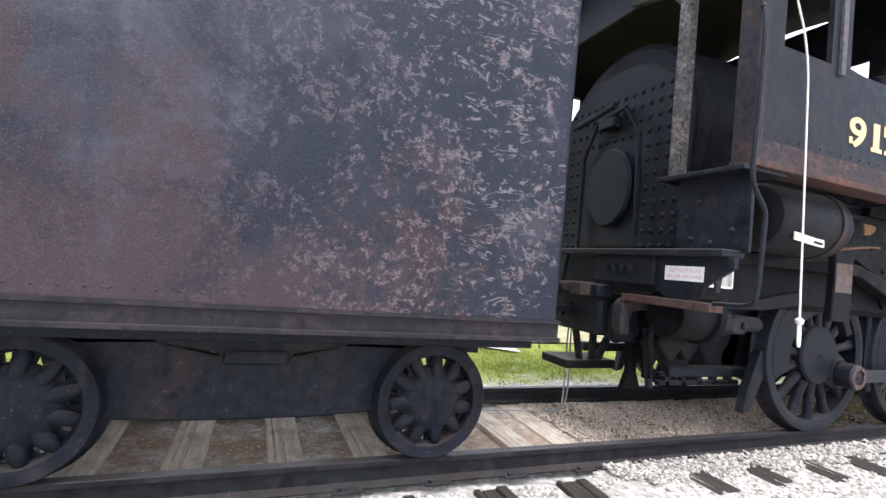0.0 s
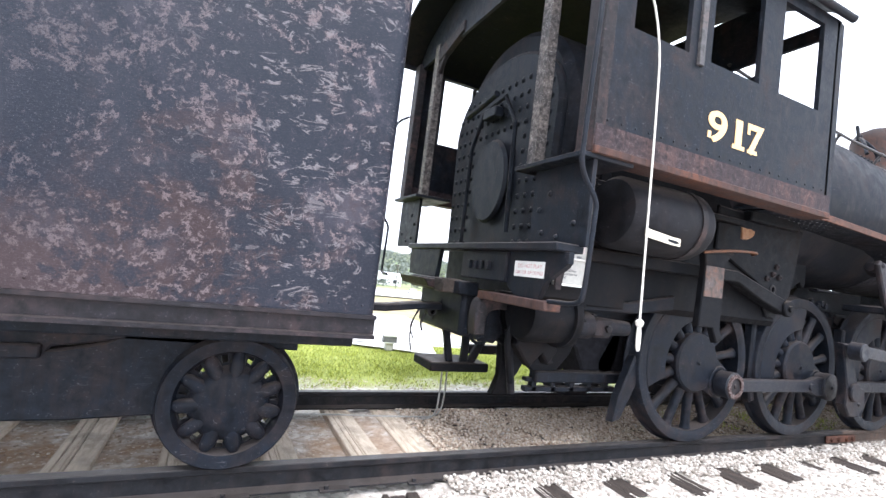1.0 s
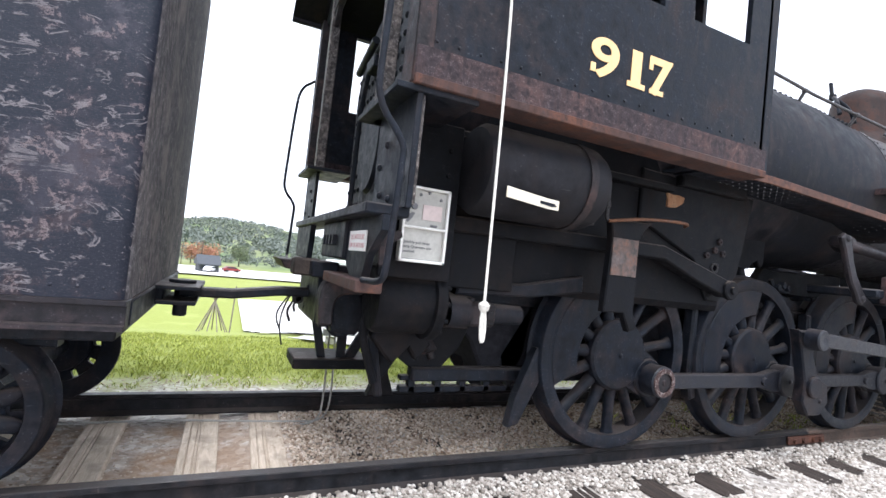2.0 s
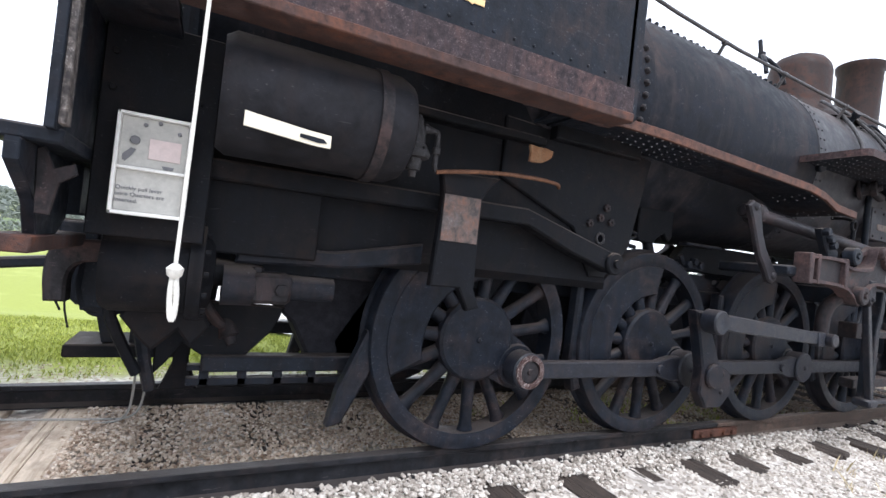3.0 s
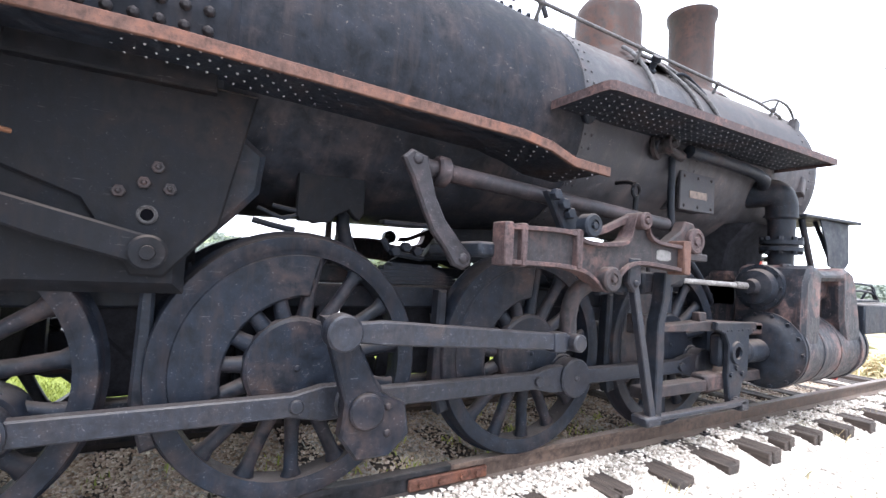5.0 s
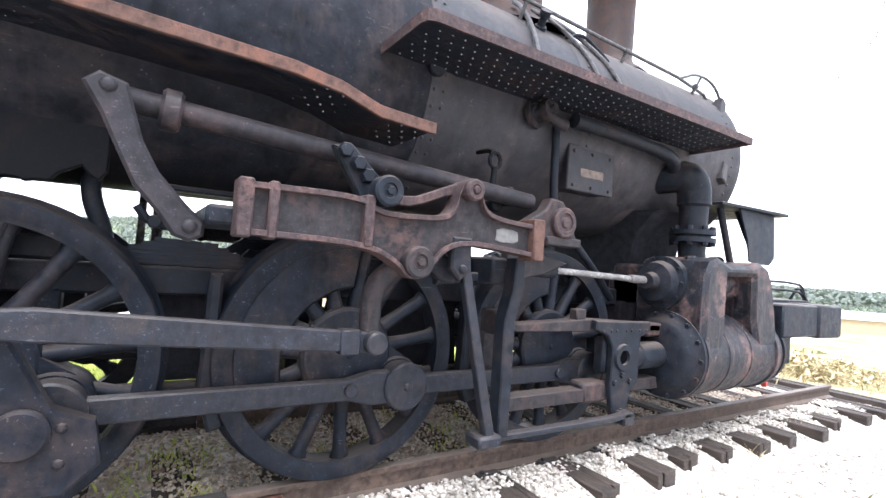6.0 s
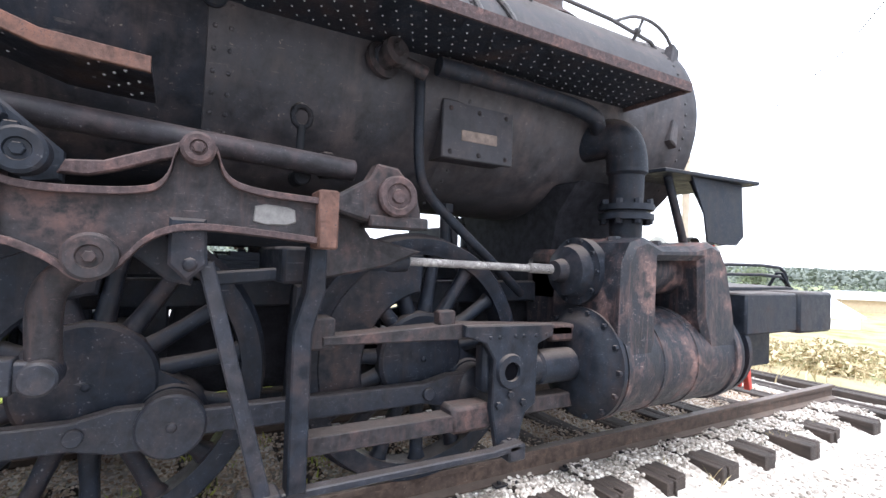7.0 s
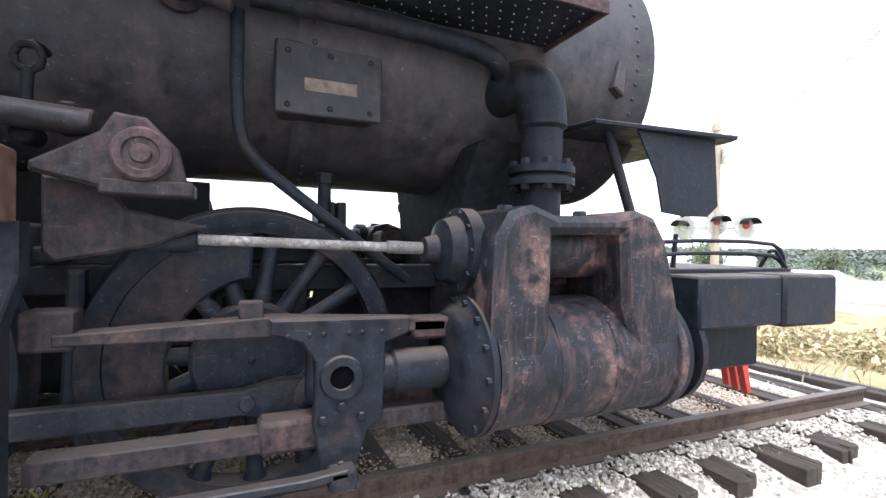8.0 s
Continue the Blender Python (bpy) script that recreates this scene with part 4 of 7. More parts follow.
# smokebox saddle and cylinders
bm = bmesh.new()
slab(bm, [(-0.86, 1.85), (-0.66, 1.62), (-0.55, 1.15), (-0.55, 0.75), (0.55, 0.75), (0.55, 1.15), (0.66, 1.62), (0.86, 1.85)], 10.42, 11.115, 0.02, "yz")
part("saddle", bm, DARK, loco)
for side in (-1, 1):
    s = side
    cy = s * 1.13
    bm = bmesh.new()
    lathe(bm, [(10.21, 0.30), (10.21, 0.345), (10.245, 0.345), (10.25, 0.325), (10.538, 0.325), (10.543, 0.332), (10.57, 0.332), (10.575, 0.325), (10.869, 0.325), (10.874, 0.332), (10.905, 0.332), (10.91, 0.325), (11.289, 0.325), (11.294, 0.34), (11.342, 0.34), (11.342, 0.30)], (0, cy, 0.66), (1, 0, 0), 56)
    cyl = part("cylinder", bm, CYL, loco, "scaling jacket, pink rust on black")
    bm = bmesh.new()
    lathe(bm, [(10.08, 0), (10.08, 0.20), (10.11, 0.27), (10.16, 0.30), (10.175, 0.34), (10.205, 0.34), (10.205, 0)], (0, cy, 0.66), (1, 0, 0), 48)
    for k in range(14):
        a = 2 * math.pi * k / 14
        hexnut(bm, (10.18, cy + 0.315 * math.cos(a), 0.66 + 0.315 * math.sin(a)), (-1, 0, 0), 0.018, 0.03)
    rod(bm, (9.81, cy, 0.66), (10.09, cy, 0.66), 0.10)
    part("back_cover", bm, BLACK, cyl)
    bm = bmesh.new()
    lathe(bm, [(11.345, 0), (11.345, 0.335), (11.385, 0.335), (11.39, 0.24), (11.475, 0.24), (11.48, 0.315), (11.52, 0.315), (11.532, 0.30), (11.532, 0.265), (11.515, 0.255), (11.515, 0.09), (11.54, 0.08), (11.54, 0)], (0, cy, 0.66), (1, 0, 0), 48)
    for k in range(16):
        a = 2 * math.pi * k / 16
        hexnut(bm, (11.385, cy + 0.30 * math.cos(a), 0.66 + 0.30 * math.sin(a)), (1, 0, 0), 0.017, 0.026)
    cover = part("front_cover", bm, WHEEL, cyl, "ribbed round cover")
    for k in range(10):
        a = 2 * math.pi * k / 10
        out = Vector((0, math.cos(a), math.sin(a)))
        foot = Vector((0, cy, 0.66))
        bm = bmesh.new()
        tube(bm, [foot + out * 0.07 + Vector((11.522, 0, 0)), foot + out * 0.262 + Vector((11.522, 0, 0))], 0.016, 8, 0)
        part("cover_rib", bm, WHEEL, cover)
    # valve chest above: two end columns, the barrel between and a dark opening under it
    bm = bmesh.new()
    slab(bm, [(10.18, 0.56), (10.426, 0.62), (10.491, 0.82), (10.501, 1.3), (10.91, 1.31), (10.931, 0.95), (11.013, 0.72), (11.095, 0.58), (11.32, 0.52), (11.358, 0.7), (11.289, 1.02), (11.217, 1.28), (11.136, 1.4), (11.013, 1.435), (10.848, 1.4), (10.519, 1.39), (10.389, 1.435), (10.27, 1.4), (10.2, 1.28)], cy - 0.31, cy + 0.30, 0.035)
    rod(bm, (10.33, cy - 0.03, 1.235), (11.064, cy - 0.03, 1.235), 0.155, 32)
    box(bm, (10.25, s * 0.55, 1.0), (11.166, s * 0.98, 1.36), 0.03)
    box(bm, (10.25, s * 0.5, 0.5), (11.238, s * 0.95, 1.3), 0.03)
    hexnut(bm, (10.37, s * 1.2, 1.395), (0, 0, 1), 0.045, 0.05)
    hexnut(bm, (10.91, s * 1.1, 1.395), (0, 0, 1), 0.04, 0.05)
    part("valve_chest", bm, CYL, loco, "heavy cast valve chest, rust-streaked")
    bm = bmesh.new()
    lathe(bm, [(9.99, 0), (9.99, 0.06), (10.05, 0.075), (10.08, 0.15), (10.15, 0.17), (10.16, 0.21), (10.23, 0.21), (10.23, 0)], (0, s * 1.08, 1.22), (1, 0, 0), 40)
    for k in range(10):
        a = 2 * math.pi * k / 10
        hexnut(bm, (10.17, s * 1.08 + 0.19 * math.cos(a), 1.22 + 0.19 * math.sin(a)), (-1, 0, 0), 0.016, 0.025)
    part("valve_cover", bm, BLACK, loco)
    bm = bmesh.new()
    lathe(bm, [(11.197, 0), (11.197, 0.20), (11.238, 0.19), (11.289, 0.12), (11.289, 0)], (0, s * 1.08, 1.2), (1, 0, 0), 40)
    part("valve_cover", bm, BLACK, loco)
    # steam pipe: elbow out of the smokebox, flange, down into the chest
    bm = bmesh.new()
    tube(bm, [(10.58, s * 0.60, 2.14), (10.60, s * 0.84, 2.16), (10.65, s * 0.99, 2.15), (10.71, s * 1.0, 2.05), (10.72, s * 1.0, 1.93)], 0.138, 24, 3)
    lathe(bm, [(0, 0.138), (0.03, 0.14), (0.05, 0.118), (0.27, 0.113)], (10.72, s * 1.0, 1.94), (0, 0, -1), 28)
    rod(bm, (10.72, s * 1.0, 1.34), (10.72, s * 1.0, 1.6), 0.11, 28)
    lathe(bm, [(0, 0.11), (0, 0.185), (0.04, 0.185), (0.045, 0.145), (0.06, 0.145), (0.065, 0.185), (0.105, 0.185), (0.105, 0.11)], (10.72, s * 1.0, 1.58), (0, 0, 1), 32)
    for k in range(8):
        a = 2 * math.pi * (k + 0.5) / 8
        hexnut(bm, (10.72 + 0.155 * math.cos(a), s * 1.0 + 0.155 * math.sin(a), 1.685), (0, 0, 1), 0.026, 0.035)
        hexnut(bm, (10.72 + 0.155 * math.cos(a), s * 1.0 + 0.155 * math.sin(a), 1.58), (0, 0, -1), 0.026, 0.03)
    part("steam_pipe", bm, BLACK, loco, "black elbow steam pipe with a bolted flange")
    # crosshead guides, crosshead, piston rod
    bm = bmesh.new()
    slab(bm, [(8.565, 0.86), (10.08, 0.84), (10.08, 0.885), (9.91, 0.905), (9.296, 0.935), (8.683, 0.905), (8.565, 0.9)], s * 1.04, s * 1.16, 0.006)
    box(bm, (9.17, s * 1.07, 0.92), (9.267, s * 1.14, 1.0), 0.008)
    box(bm, (8.467, s * 1.0, 0.84), (8.624, s * 1.15, 0.985), 0.01)
    box(bm, (9.91, s * 1.02, 0.8), (10.19, s * 1.16, 0.9), 0.015)
    part("guide_bar", bm, CAST, loco, "rust-topped upper guide bar")
    bm = bmesh.new()
    box(bm, (8.486, s * 1.04, 0.375), (9.326, s * 1.16, 0.46), 0.006)
    box(bm, (9.248, s * 1.02, 0.36), (9.499, s * 1.17, 0.50), 0.02)
    box(bm, (9.682, s * 1.04, 0.40), (10.18, s * 1.15, 0.49), 0.01)
    part("guide_bar", bm, CAST, loco, "lower guide bar, brown on top")
    bm = bmesh.new()
    slab(bm, [(9.287, 0.93), (9.88, 0.92), (9.88, 0.85), (9.77, 0.81), (9.76, 0.48), (9.692, 0.44), (9.634, 0.25), (9.509, 0.25), (9.46, 0.48), (9.47, 0.74), (9.412, 0.83), (9.287, 0.87)], s * 1.165, s * 1.215, 0.008)
    lathe(bm, [(0, 0.05), (0, 0.095), (0.02, 0.088), (0.02, 0.052), (0, 0.05)], (9.576, s * 1.215, 0.675), (0, s, 0), 28)
    for x in (9.355, 9.441, 9.499, 9.605, 9.663, 9.75, 9.83):
        stud(bm, (x, s * 1.214, 0.86), (0, s, 0), 0.012, 0.006)
    for x, z in ((9.499, 0.50), (9.663, 0.50), (9.576, 0.55), (9.576, 0.30)):
        hexnut(bm, (x, s * 1.214, z), (0, s, 0), 0.02, 0.018)
    xh = part("crosshead", bm, BLACK, loco, "flat crosshead plate with an empty pin hole")
    # solid black disc paints the dark of the empty hole
    bm = bmesh.new()
    rod(bm, (9.576, s * 1.10, 0.675), (9.576, s * 1.2185, 0.675), 0.054)
    part("pin_hole_shade", bm, HOLE, xh)
    bm = bmesh.new()
    rod(bm, (9.73, cy, 0.66), (9.88, cy, 0.66), 0.085)
    rod(bm, (9.73, cy, 0.66), (10.13, cy, 0.66), 0.045)
    box(bm, (9.441, s * 1.06, 0.55), (9.75, s * 1.16, 0.82), 0.02)
    part("piston_rod", bm, BLACK, loco)

# coupling rods
pins = [(x + 0.31, 0.53) for x in DRIVERS]
for side in (-1, 1):
    y0, y1 = side * 0.90, side * 0.97
    for i in (0, 1, 2):
        (xa, za), (xb, zb) = pins[i], pins[i + 1]
        bm = bmesh.new()
        slab(bm, [(xa + 0.05, za - 0.055), (xb - 0.35, zb - 0.055), (xb - 0.2, zb - 0.09), (xb, zb - 0.09), (xb, zb + 0.09), (xb - 0.2, zb + 0.09), (xb - 0.35, zb + 0.055), (xa + 0.05, za + 0.055)], y0, y1, 0.008)
        for (px, pz), r in (((xa, za), 0.115), ((xb, zb), 0.13)):
            lathe(bm, [(-0.02, 0), (-0.02, r), (0.085, r), (0.095, r - 0.012), (0.095, 0)], (px, side * 0.885, pz), (0, side, 0), 36)
        if i == 0:
            lathe(bm, [(0, 0.118), (0.055, 0.118), (0.065, 0.108), (0.065, 0.09), (0.055, 0.085), (0.055, 0)], (xa, side * 0.93, za), (0, side, 0), 32)
        else:
            lathe(bm, [(0, 0.135), (0.052, 0.135), (0.062, 0.125), (0.064, 0)], (xa, side * 0.93, za), (0, side, 0), 36)
            stud(bm, (xa, side * 0.993, za), (0, side, 0), 0.024, 0.012)
        rod(bm, (xb - 0.33, side * 0.88, zb), (xb - 0.33, side * 0.99, zb), 0.035)
        bar = part("coupling_rod", bm, ROD, loco, "flat dull steel coupling rod with round ends")
        if i == 0:
            bm = bmesh.new()
            lathe(bm, [(0, 0.072), (0, 0.107), (0.010, 0.104), (0.014, 0.085), (0.012, 0.072), (0, 0.072)], (xa, side * 0.994, za), (0, side, 0), 28)
            part("pin_ring", bm, PINRING, bar, "red-brown ring with chipped white paint")
            bm = bmesh.new()
            lathe(bm, [(0, 0.070), (0.008, 0.066), (0.010, 0.02), (0.02, 0.016), (0.02, 0)], (xa, side * 0.985, za), (0, side, 0), 28)
            part("pin_cap", bm, CAST, bar, "dark rusted pin end")

# eccentric crank, eccentric rod and valve gear
for side in (-1, 1):
    s = side
    bm = bmesh.new()
    slab(bm, [(6.116, 1.003), (6.238, 1.002), (6.433, 0.62), (6.569, 0.56), (6.598, 0.40), (6.491, 0.30), (6.316, 0.30), (6.229, 0.42), (6.248, 0.58)], s * 1.10, s * 1.19, 0.012)
    lathe(bm, [(0, 0.09), (0.09, 0.09), (0.10, 0.08), (0.10, 0)], (6.355, s * 1.12, 0.54), (0, s, 0), 28)
    for x, z in ((6.394, 0.50), (6.471, 0.42), (6.471, 0.55)):
        stud(bm, (x, s * 1.19, z), (0, s, 0), 0.02, 0.012)
    part("eccentric_crank", bm, WHEEL, loco)
    bm = bmesh.new()
    slab(bm, [(6.209, 0.901), (6.374, 0.879), (7.597, 0.8), (7.597, 0.895), (6.374, 0.995), (6.209, 0.986)], s * 1.255, s * 1.315, 0.008)
    lathe(bm, [(0, 0.085), (0.10, 0.085), (0.11, 0.075), (0.11, 0.03), (0.10, 0)], (6.18, s * 1.23, 0.944), (0, s, 0), 32)
    rod(bm, (7.616, s * 1.22, 0.85), (7.616, s * 1.37, 0.85), 0.055)
    box(bm, (7.452, s * 1.245, 0.795), (7.548, s * 1.325, 0.91), 0.006)
    part("eccentric_rod", bm, ROD, loco, "long flat eccentric rod, scuffed steel")
    bm = bmesh.new()
    tube(bm, [(7.616, s * 1.26, 0.86), (7.606, s * 1.26, 1.0), (7.616, s * 1.28, 1.13), (7.701, s * 1.32, 1.21), (7.779, s * 1.34, 1.24)], 0.052, 12, 2)
    part("gear_connecting_link", bm, CAST, loco)
    # bracket casting
    bm = bmesh.new()
    top = eased([(6.985, 1.492), (7.471, 1.505), (7.539, 1.44), (7.856, 1.452), (7.943, 1.49), (7.967, 1.63), (8.03, 1.665), (8.09, 1.63), (8.113, 1.53), (8.196, 1.488), (8.486, 1.474)])
    foot = eased([(6.985, 1.311), (7.49, 1.305), (7.645, 1.235), (7.701, 1.175), (7.76, 1.17), (7.818, 1.215), (7.895, 1.315), (8.011, 1.355), (8.215, 1.345), (8.486, 1.32)])
    slab(bm, top + foot[::-1], s * 1.36, s * 1.41, 0.006)
    bracket = part("gear_bracket", bm, CAST, loco, "rust-edged cast bracket of the valve gear")
    bm = bmesh.new()
    slab(bm, [(8.02, 1.665), (7.90, 1.615), (7.76, 1.555), (7.66, 1.545), (7.64, 1.50), (7.72, 1.50), (7.80, 1.525), (7.92, 1.575), (8.01, 1.60)], s * 1.33, s * 1.375, 0.006)
    part("latch_lever", bm, EDGE, bracket)
    bm = bmesh.new()
    for line in (top, foot):
        slab(bm, [(x, z - 0.012) for x, z in line] + [(x, z + 0.012) for x, z in line[::-1]], s * 1.33, s * 1.445, 0.002)
    part("flange", bm, EDGE, bracket, "dull rusted flange")
    bm = bmesh.new()
    box(bm, (8.447, s * 1.33, 1.29), (8.526, s * 1.46, 1.52), 0.008)
    part("end_plate", bm, DULLRED, bracket, "orange-red end plate")
    for x0, x1 in ((6.955, 7.015), (7.07, 7.11), (7.471, 7.519)):
        bm = bmesh.new()
        box(bm, (x0, s * 1.33, 1.288), (x1, s * 1.45, 1.518), 0.008)
        part("rib", bm, EDGE, bracket)
    for x, z, r, mt in ((7.747, 1.24, 0.075, CAST), (8.03, 1.615, 0.055, EDGE), (7.568, 1.545, 0.07, BLACK)):
        bm = bmesh.new()
        lathe(bm, [(0, r), (0.07, r), (0.08, r - 0.01), (0.08, r * 0.5), (0.072, r * 0.45), (0.072, 0)], (x, s * 1.40, z), (0, s, 0), 28)
        hexnut(bm, (x, s * 1.47, z), (0, s, 0), 0.02, 0.02)
        part("pivot_pin", bm, mt, bracket)
    bm = bmesh.new()
    slab(bm, [(8.219, 1.382), (8.261, 1.372), (8.339, 1.374), (8.373, 1.388), (8.368, 1.435), (8.339, 1.446), (8.261, 1.45), (8.224, 1.44)], s * 1.405, s * 1.415, 0.004)
    part("scraped_patch", bm, SCRAPED, bracket, "bare scraped grey patch")
    # hanging post, sloping strut and foot bar
    bm = bmesh.new()
    slab(bm, [(8.457, 1.3), (8.526, 1.3), (8.526, 1.12), (8.476, 0.95), (8.476, 0.30), (8.398, 0.30), (8.398, 0.95), (8.447, 1.12)], s * 1.22, s * 1.32, 0.008)
    part("hanging_post", bm, BLACK, loco)
    bm = bmesh.new()
    slab(bm, [(8.045, 1.225), (8.098, 1.235), (8.335, 0.32), (8.275, 0.31)], s * 1.33, s * 1.38, 0.006)
    box(bm, (8.215, s * 1.26, 0.28), (8.368, s * 1.40, 0.35), 0.015)
    part("strut", bm, ROD, loco)
    bm = bmesh.new()
    slab(bm, [(8.329, 0.27), (9.441, 0.265), (9.595, 0.28), (9.595, 0.315), (9.422, 0.30), (8.329, 0.305)], s * 1.24, s * 1.30, 0.006)
    box(bm, (9.518, s * 1.20, 0.22), (9.634, s * 1.30, 0.31), 0.012)
    part("foot_bar", bm, ROD, loco, "scuffed steel bar, pale worn edge")
    # gear arms between bracket and valve rod
    bm = bmesh.new()
    slab(bm, [(7.779, 1.3), (7.914, 1.36), (8.048, 1.22), (8.03, 1.14), (7.953, 1.16)], s * 1.26, s * 1.33, 0.01)
    slab(bm, [(7.953, 1.38), (8.067, 1.38), (8.076, 1.22), (8.011, 1.16), (7.953, 1.22)], s * 1.37, s * 1.42, 0.01)
    stud(bm, (8.02, s * 1.42, 1.22), (0, s, 0), 0.025, 0.015)
    part("gear_arm", bm, BLACK, loco)
    bm = bmesh.new()
    slab(bm, [(8.085, 1.12), (8.713, 1.18), (8.909, 1.26), (8.909, 1.33), (8.762, 1.32), (8.565, 1.22), (8.085, 1.18)], s * 1.02, s * 1.08, 0.008)
    rod(bm, (8.899, s * 1.05, 1.25), (9.015, s * 1.05, 1.25), 0.055)
    box(bm, (8.762, s * 1.0, 1.2), (8.957, s * 1.10, 1.31), 0.02)
    part("valve_rod_end", bm, BLACK, loco)
    bm = bmesh.new()
    rod(bm, (8.996, s * 1.05, 1.25), (10.03, s * 1.06, 1.225), 0.022)
    rod(bm, (9.81, s * 1.06, 1.232), (9.99, s * 1.06, 1.227), 0.03)
    part("valve_rod", bm, BRIGHT, loco, "pale scratched bare-metal valve rod")
    # reverse shaft bearing on the frame
    bm = bmesh.new()
    slab(bm, [(8.526, 1.5), (8.722, 1.62), (8.762, 1.69), (8.86, 1.68), (8.957, 1.58), (8.996, 1.42), (8.732, 1.42), (8.526, 1.47)], s * 1.16, s * 1.26, 0.012)
    box(bm, (8.722, s * 1.14, 1.4), (9.015, s * 1.28, 1.455), 0.008)
    slab(bm, [(8.526, 1.47), (8.722, 1.44), (8.781, 1.36), (9.054, 1.3), (8.86, 1.22), (8.565, 1.16), (8.526, 1.2)], s * 1.10, s * 1.14, 0.01)
    bearing = part("shaft_bearing", bm, CAST, loco)
    bm = bmesh.new()
    lathe(bm, [(0, 0.095), (0.03, 0.095), (0.04, 0.085), (0.04, 0.06), (0.03, 0.055), (0.03, 0.035), (0.045, 0.03), (0.045, 0)], (8.85, s * 1.26, 1.545), (0, s, 0), 32)
    part("ring", bm, EDGE, bearing, "pink-rusted ring")
    # slotted lifting link and reach rod
    if s > 0:
        continue
    bm = bmesh.new()
    slab(bm, [(6.44, 1.80), (6.49, 1.845), (6.58, 1.82), (6.60, 1.75), (6.64, 1.62), (6.70, 1.51), (6.80, 1.40), (6.87, 1.335), (6.865, 1.28), (6.82, 1.255), (6.76, 1.275), (6.70, 1.36), (6.62, 1.45), (6.56, 1.57), (6.50, 1.70)], s * 1.23, s * 1.28, 0.012)
    for x, z in ((6.52, 1.80), (6.815, 1.315)):
        stud(bm, (x, s * 1.28, z), (0, s, 0), 0.03, 0.015)
    part("lifting_arm", bm, SILL, loco)
    bm = bmesh.new()
    rod(bm, (6.569, s * 1.15, 1.791), (8.683, s * 1.15, 1.66), 0.05)
    rod(bm, (6.685, s * 1.15, 1.781), (6.763, s * 1.15, 1.775), 0.085)
    part("reach_rod", bm, SILL, loco, "long dark brown tube")
    bm = bmesh.new()
    slab(bm, [(7.355, 1.74), (7.442, 1.76), (7.645, 1.58), (7.645, 1.48), (7.548, 1.46), (7.49, 1.52)], s * 1.25, s * 1.31, 0.01)
    for x, z in ((7.403, 1.72), (7.471, 1.67), (7.519, 1.62)):
        hexnut(bm, (x, s * 1.31, z), (0, s, 0), 0.035, 0.04)
    part("lifting_link", bm, BLACK, loco)
    for lo, hi in (((6.60, 0.6, 1.505), (7.06, 0.7, 1.535)), ((6.86, 0.805, 1.329), (7.058, 1.36, 1.409)), ((8.368, 0.55, 1.14), (8.486, 1.215, 1.3))):
        bm = bmesh.new()
        box(bm, (lo[0], s * lo[1], lo[2]), (hi[0], s * hi[1], hi[2]), 0.015)
        part("gear_crosstie", bm, BLACK, loco)

# running boards
for side in (-1, 1):
    s = side
    bm = bmesh.new()
    line = [(4.744, 2.11), (5.435, 2.115), (7.157, 2.053), (7.374, 2.02), (7.568, 1.955), (7.876, 1.935)]
    slab(bm, [(x, z - 0.02) for x, z in line] + [(x, z) for x, z in line[::-1]], s * 0.80, s * 1.29, 0)
    deck = part("running_board", bm, BLACK, loco, "chequered steel running board with a rusty red edge")
    bm = bmesh.new()
    slab(bm, [(x, z - 0.045) for x, z in line] + [(x, z + 0.012) for x, z in line[::-1]], s * 1.285, s * 1.31, 0.003)
    part("edge_strip", bm, DULLRED, deck, "rusty red edge")
    # raised pale studs stand in for points of light under the board
    bm = bmesh.new()
    for i in range(34):
        for j in range(5):
            x, y = 5.221 + i * 0.078 + (0.039 if j % 2 else 0), 0.93 + j * 0.075
            z = 2.115 - 0.025 * (x - 5.3) if x < 6.9 else 2.075 - 0.067 * (x - 6.9) if x < 7.2 else 2.055 - 0.22 * (x - 7.2)
            stud(bm, (x, s * y, z - 0.019), (0, 0, -1), 0.0065, 0.007, 6)
    tagged(part("glint_studs", bm, GLINT, deck), kind="stuff")
    bm = bmesh.new()
    z0 = 2.42
    slab(bm, [(7.715, s * 0.84), (7.722, s * 1.36), (7.736, s * 1.395), (7.769, s * 1.41), (10.807, s * 1.39), (10.807, s * 0.84)], z0, z0 + 0.018, 0, "xy")
    deck = part("running_board", bm, BLACK, loco, "upper chequered running board beside the smokebox")
    bm = bmesh.new()
    rim = [(7.712, s * 0.86), (7.715, s * 1.36), (7.729, s * 1.405), (7.769, s * 1.425), (10.823, s * 1.405), (10.823, s * 0.86)]
    inner = [(7.718, s * 0.86), (7.723, s * 1.355), (7.737, s * 1.393), (7.771, s * 1.41), (10.807, s * 1.39), (10.807, s * 0.86)]
    for a in range(5):
        b = a + 1
        v = [bm.verts.new((x, y, z)) for z in (z0 - 0.028, z0 + 0.032) for x, y in (rim[a], rim[b], inner[b], inner[a])]
        for f in ((0, 1, 2, 3), (4, 5, 6, 7), (0, 1, 5, 4), (1, 2, 6, 5), (2, 3, 7, 6), (3, 0, 4, 7)):
            bm.faces.new([v[k] for k in f])
    part("edge_strip", bm, EDGE, deck, "rusty brown edge")
    # same painted points of light under the upper board
    bm = bmesh.new()
    for i in range(39):
        for j in range(6):
            stud(bm, (7.818 + i * 0.078 + (0.039 if j % 2 else 0), s * (0.93 + j * 0.075), z0 + 0.001), (0, 0, -1), 0.0055, 0.006, 6)
    tagged(part("glint_studs", bm, GLINT, deck), kind="stuff")

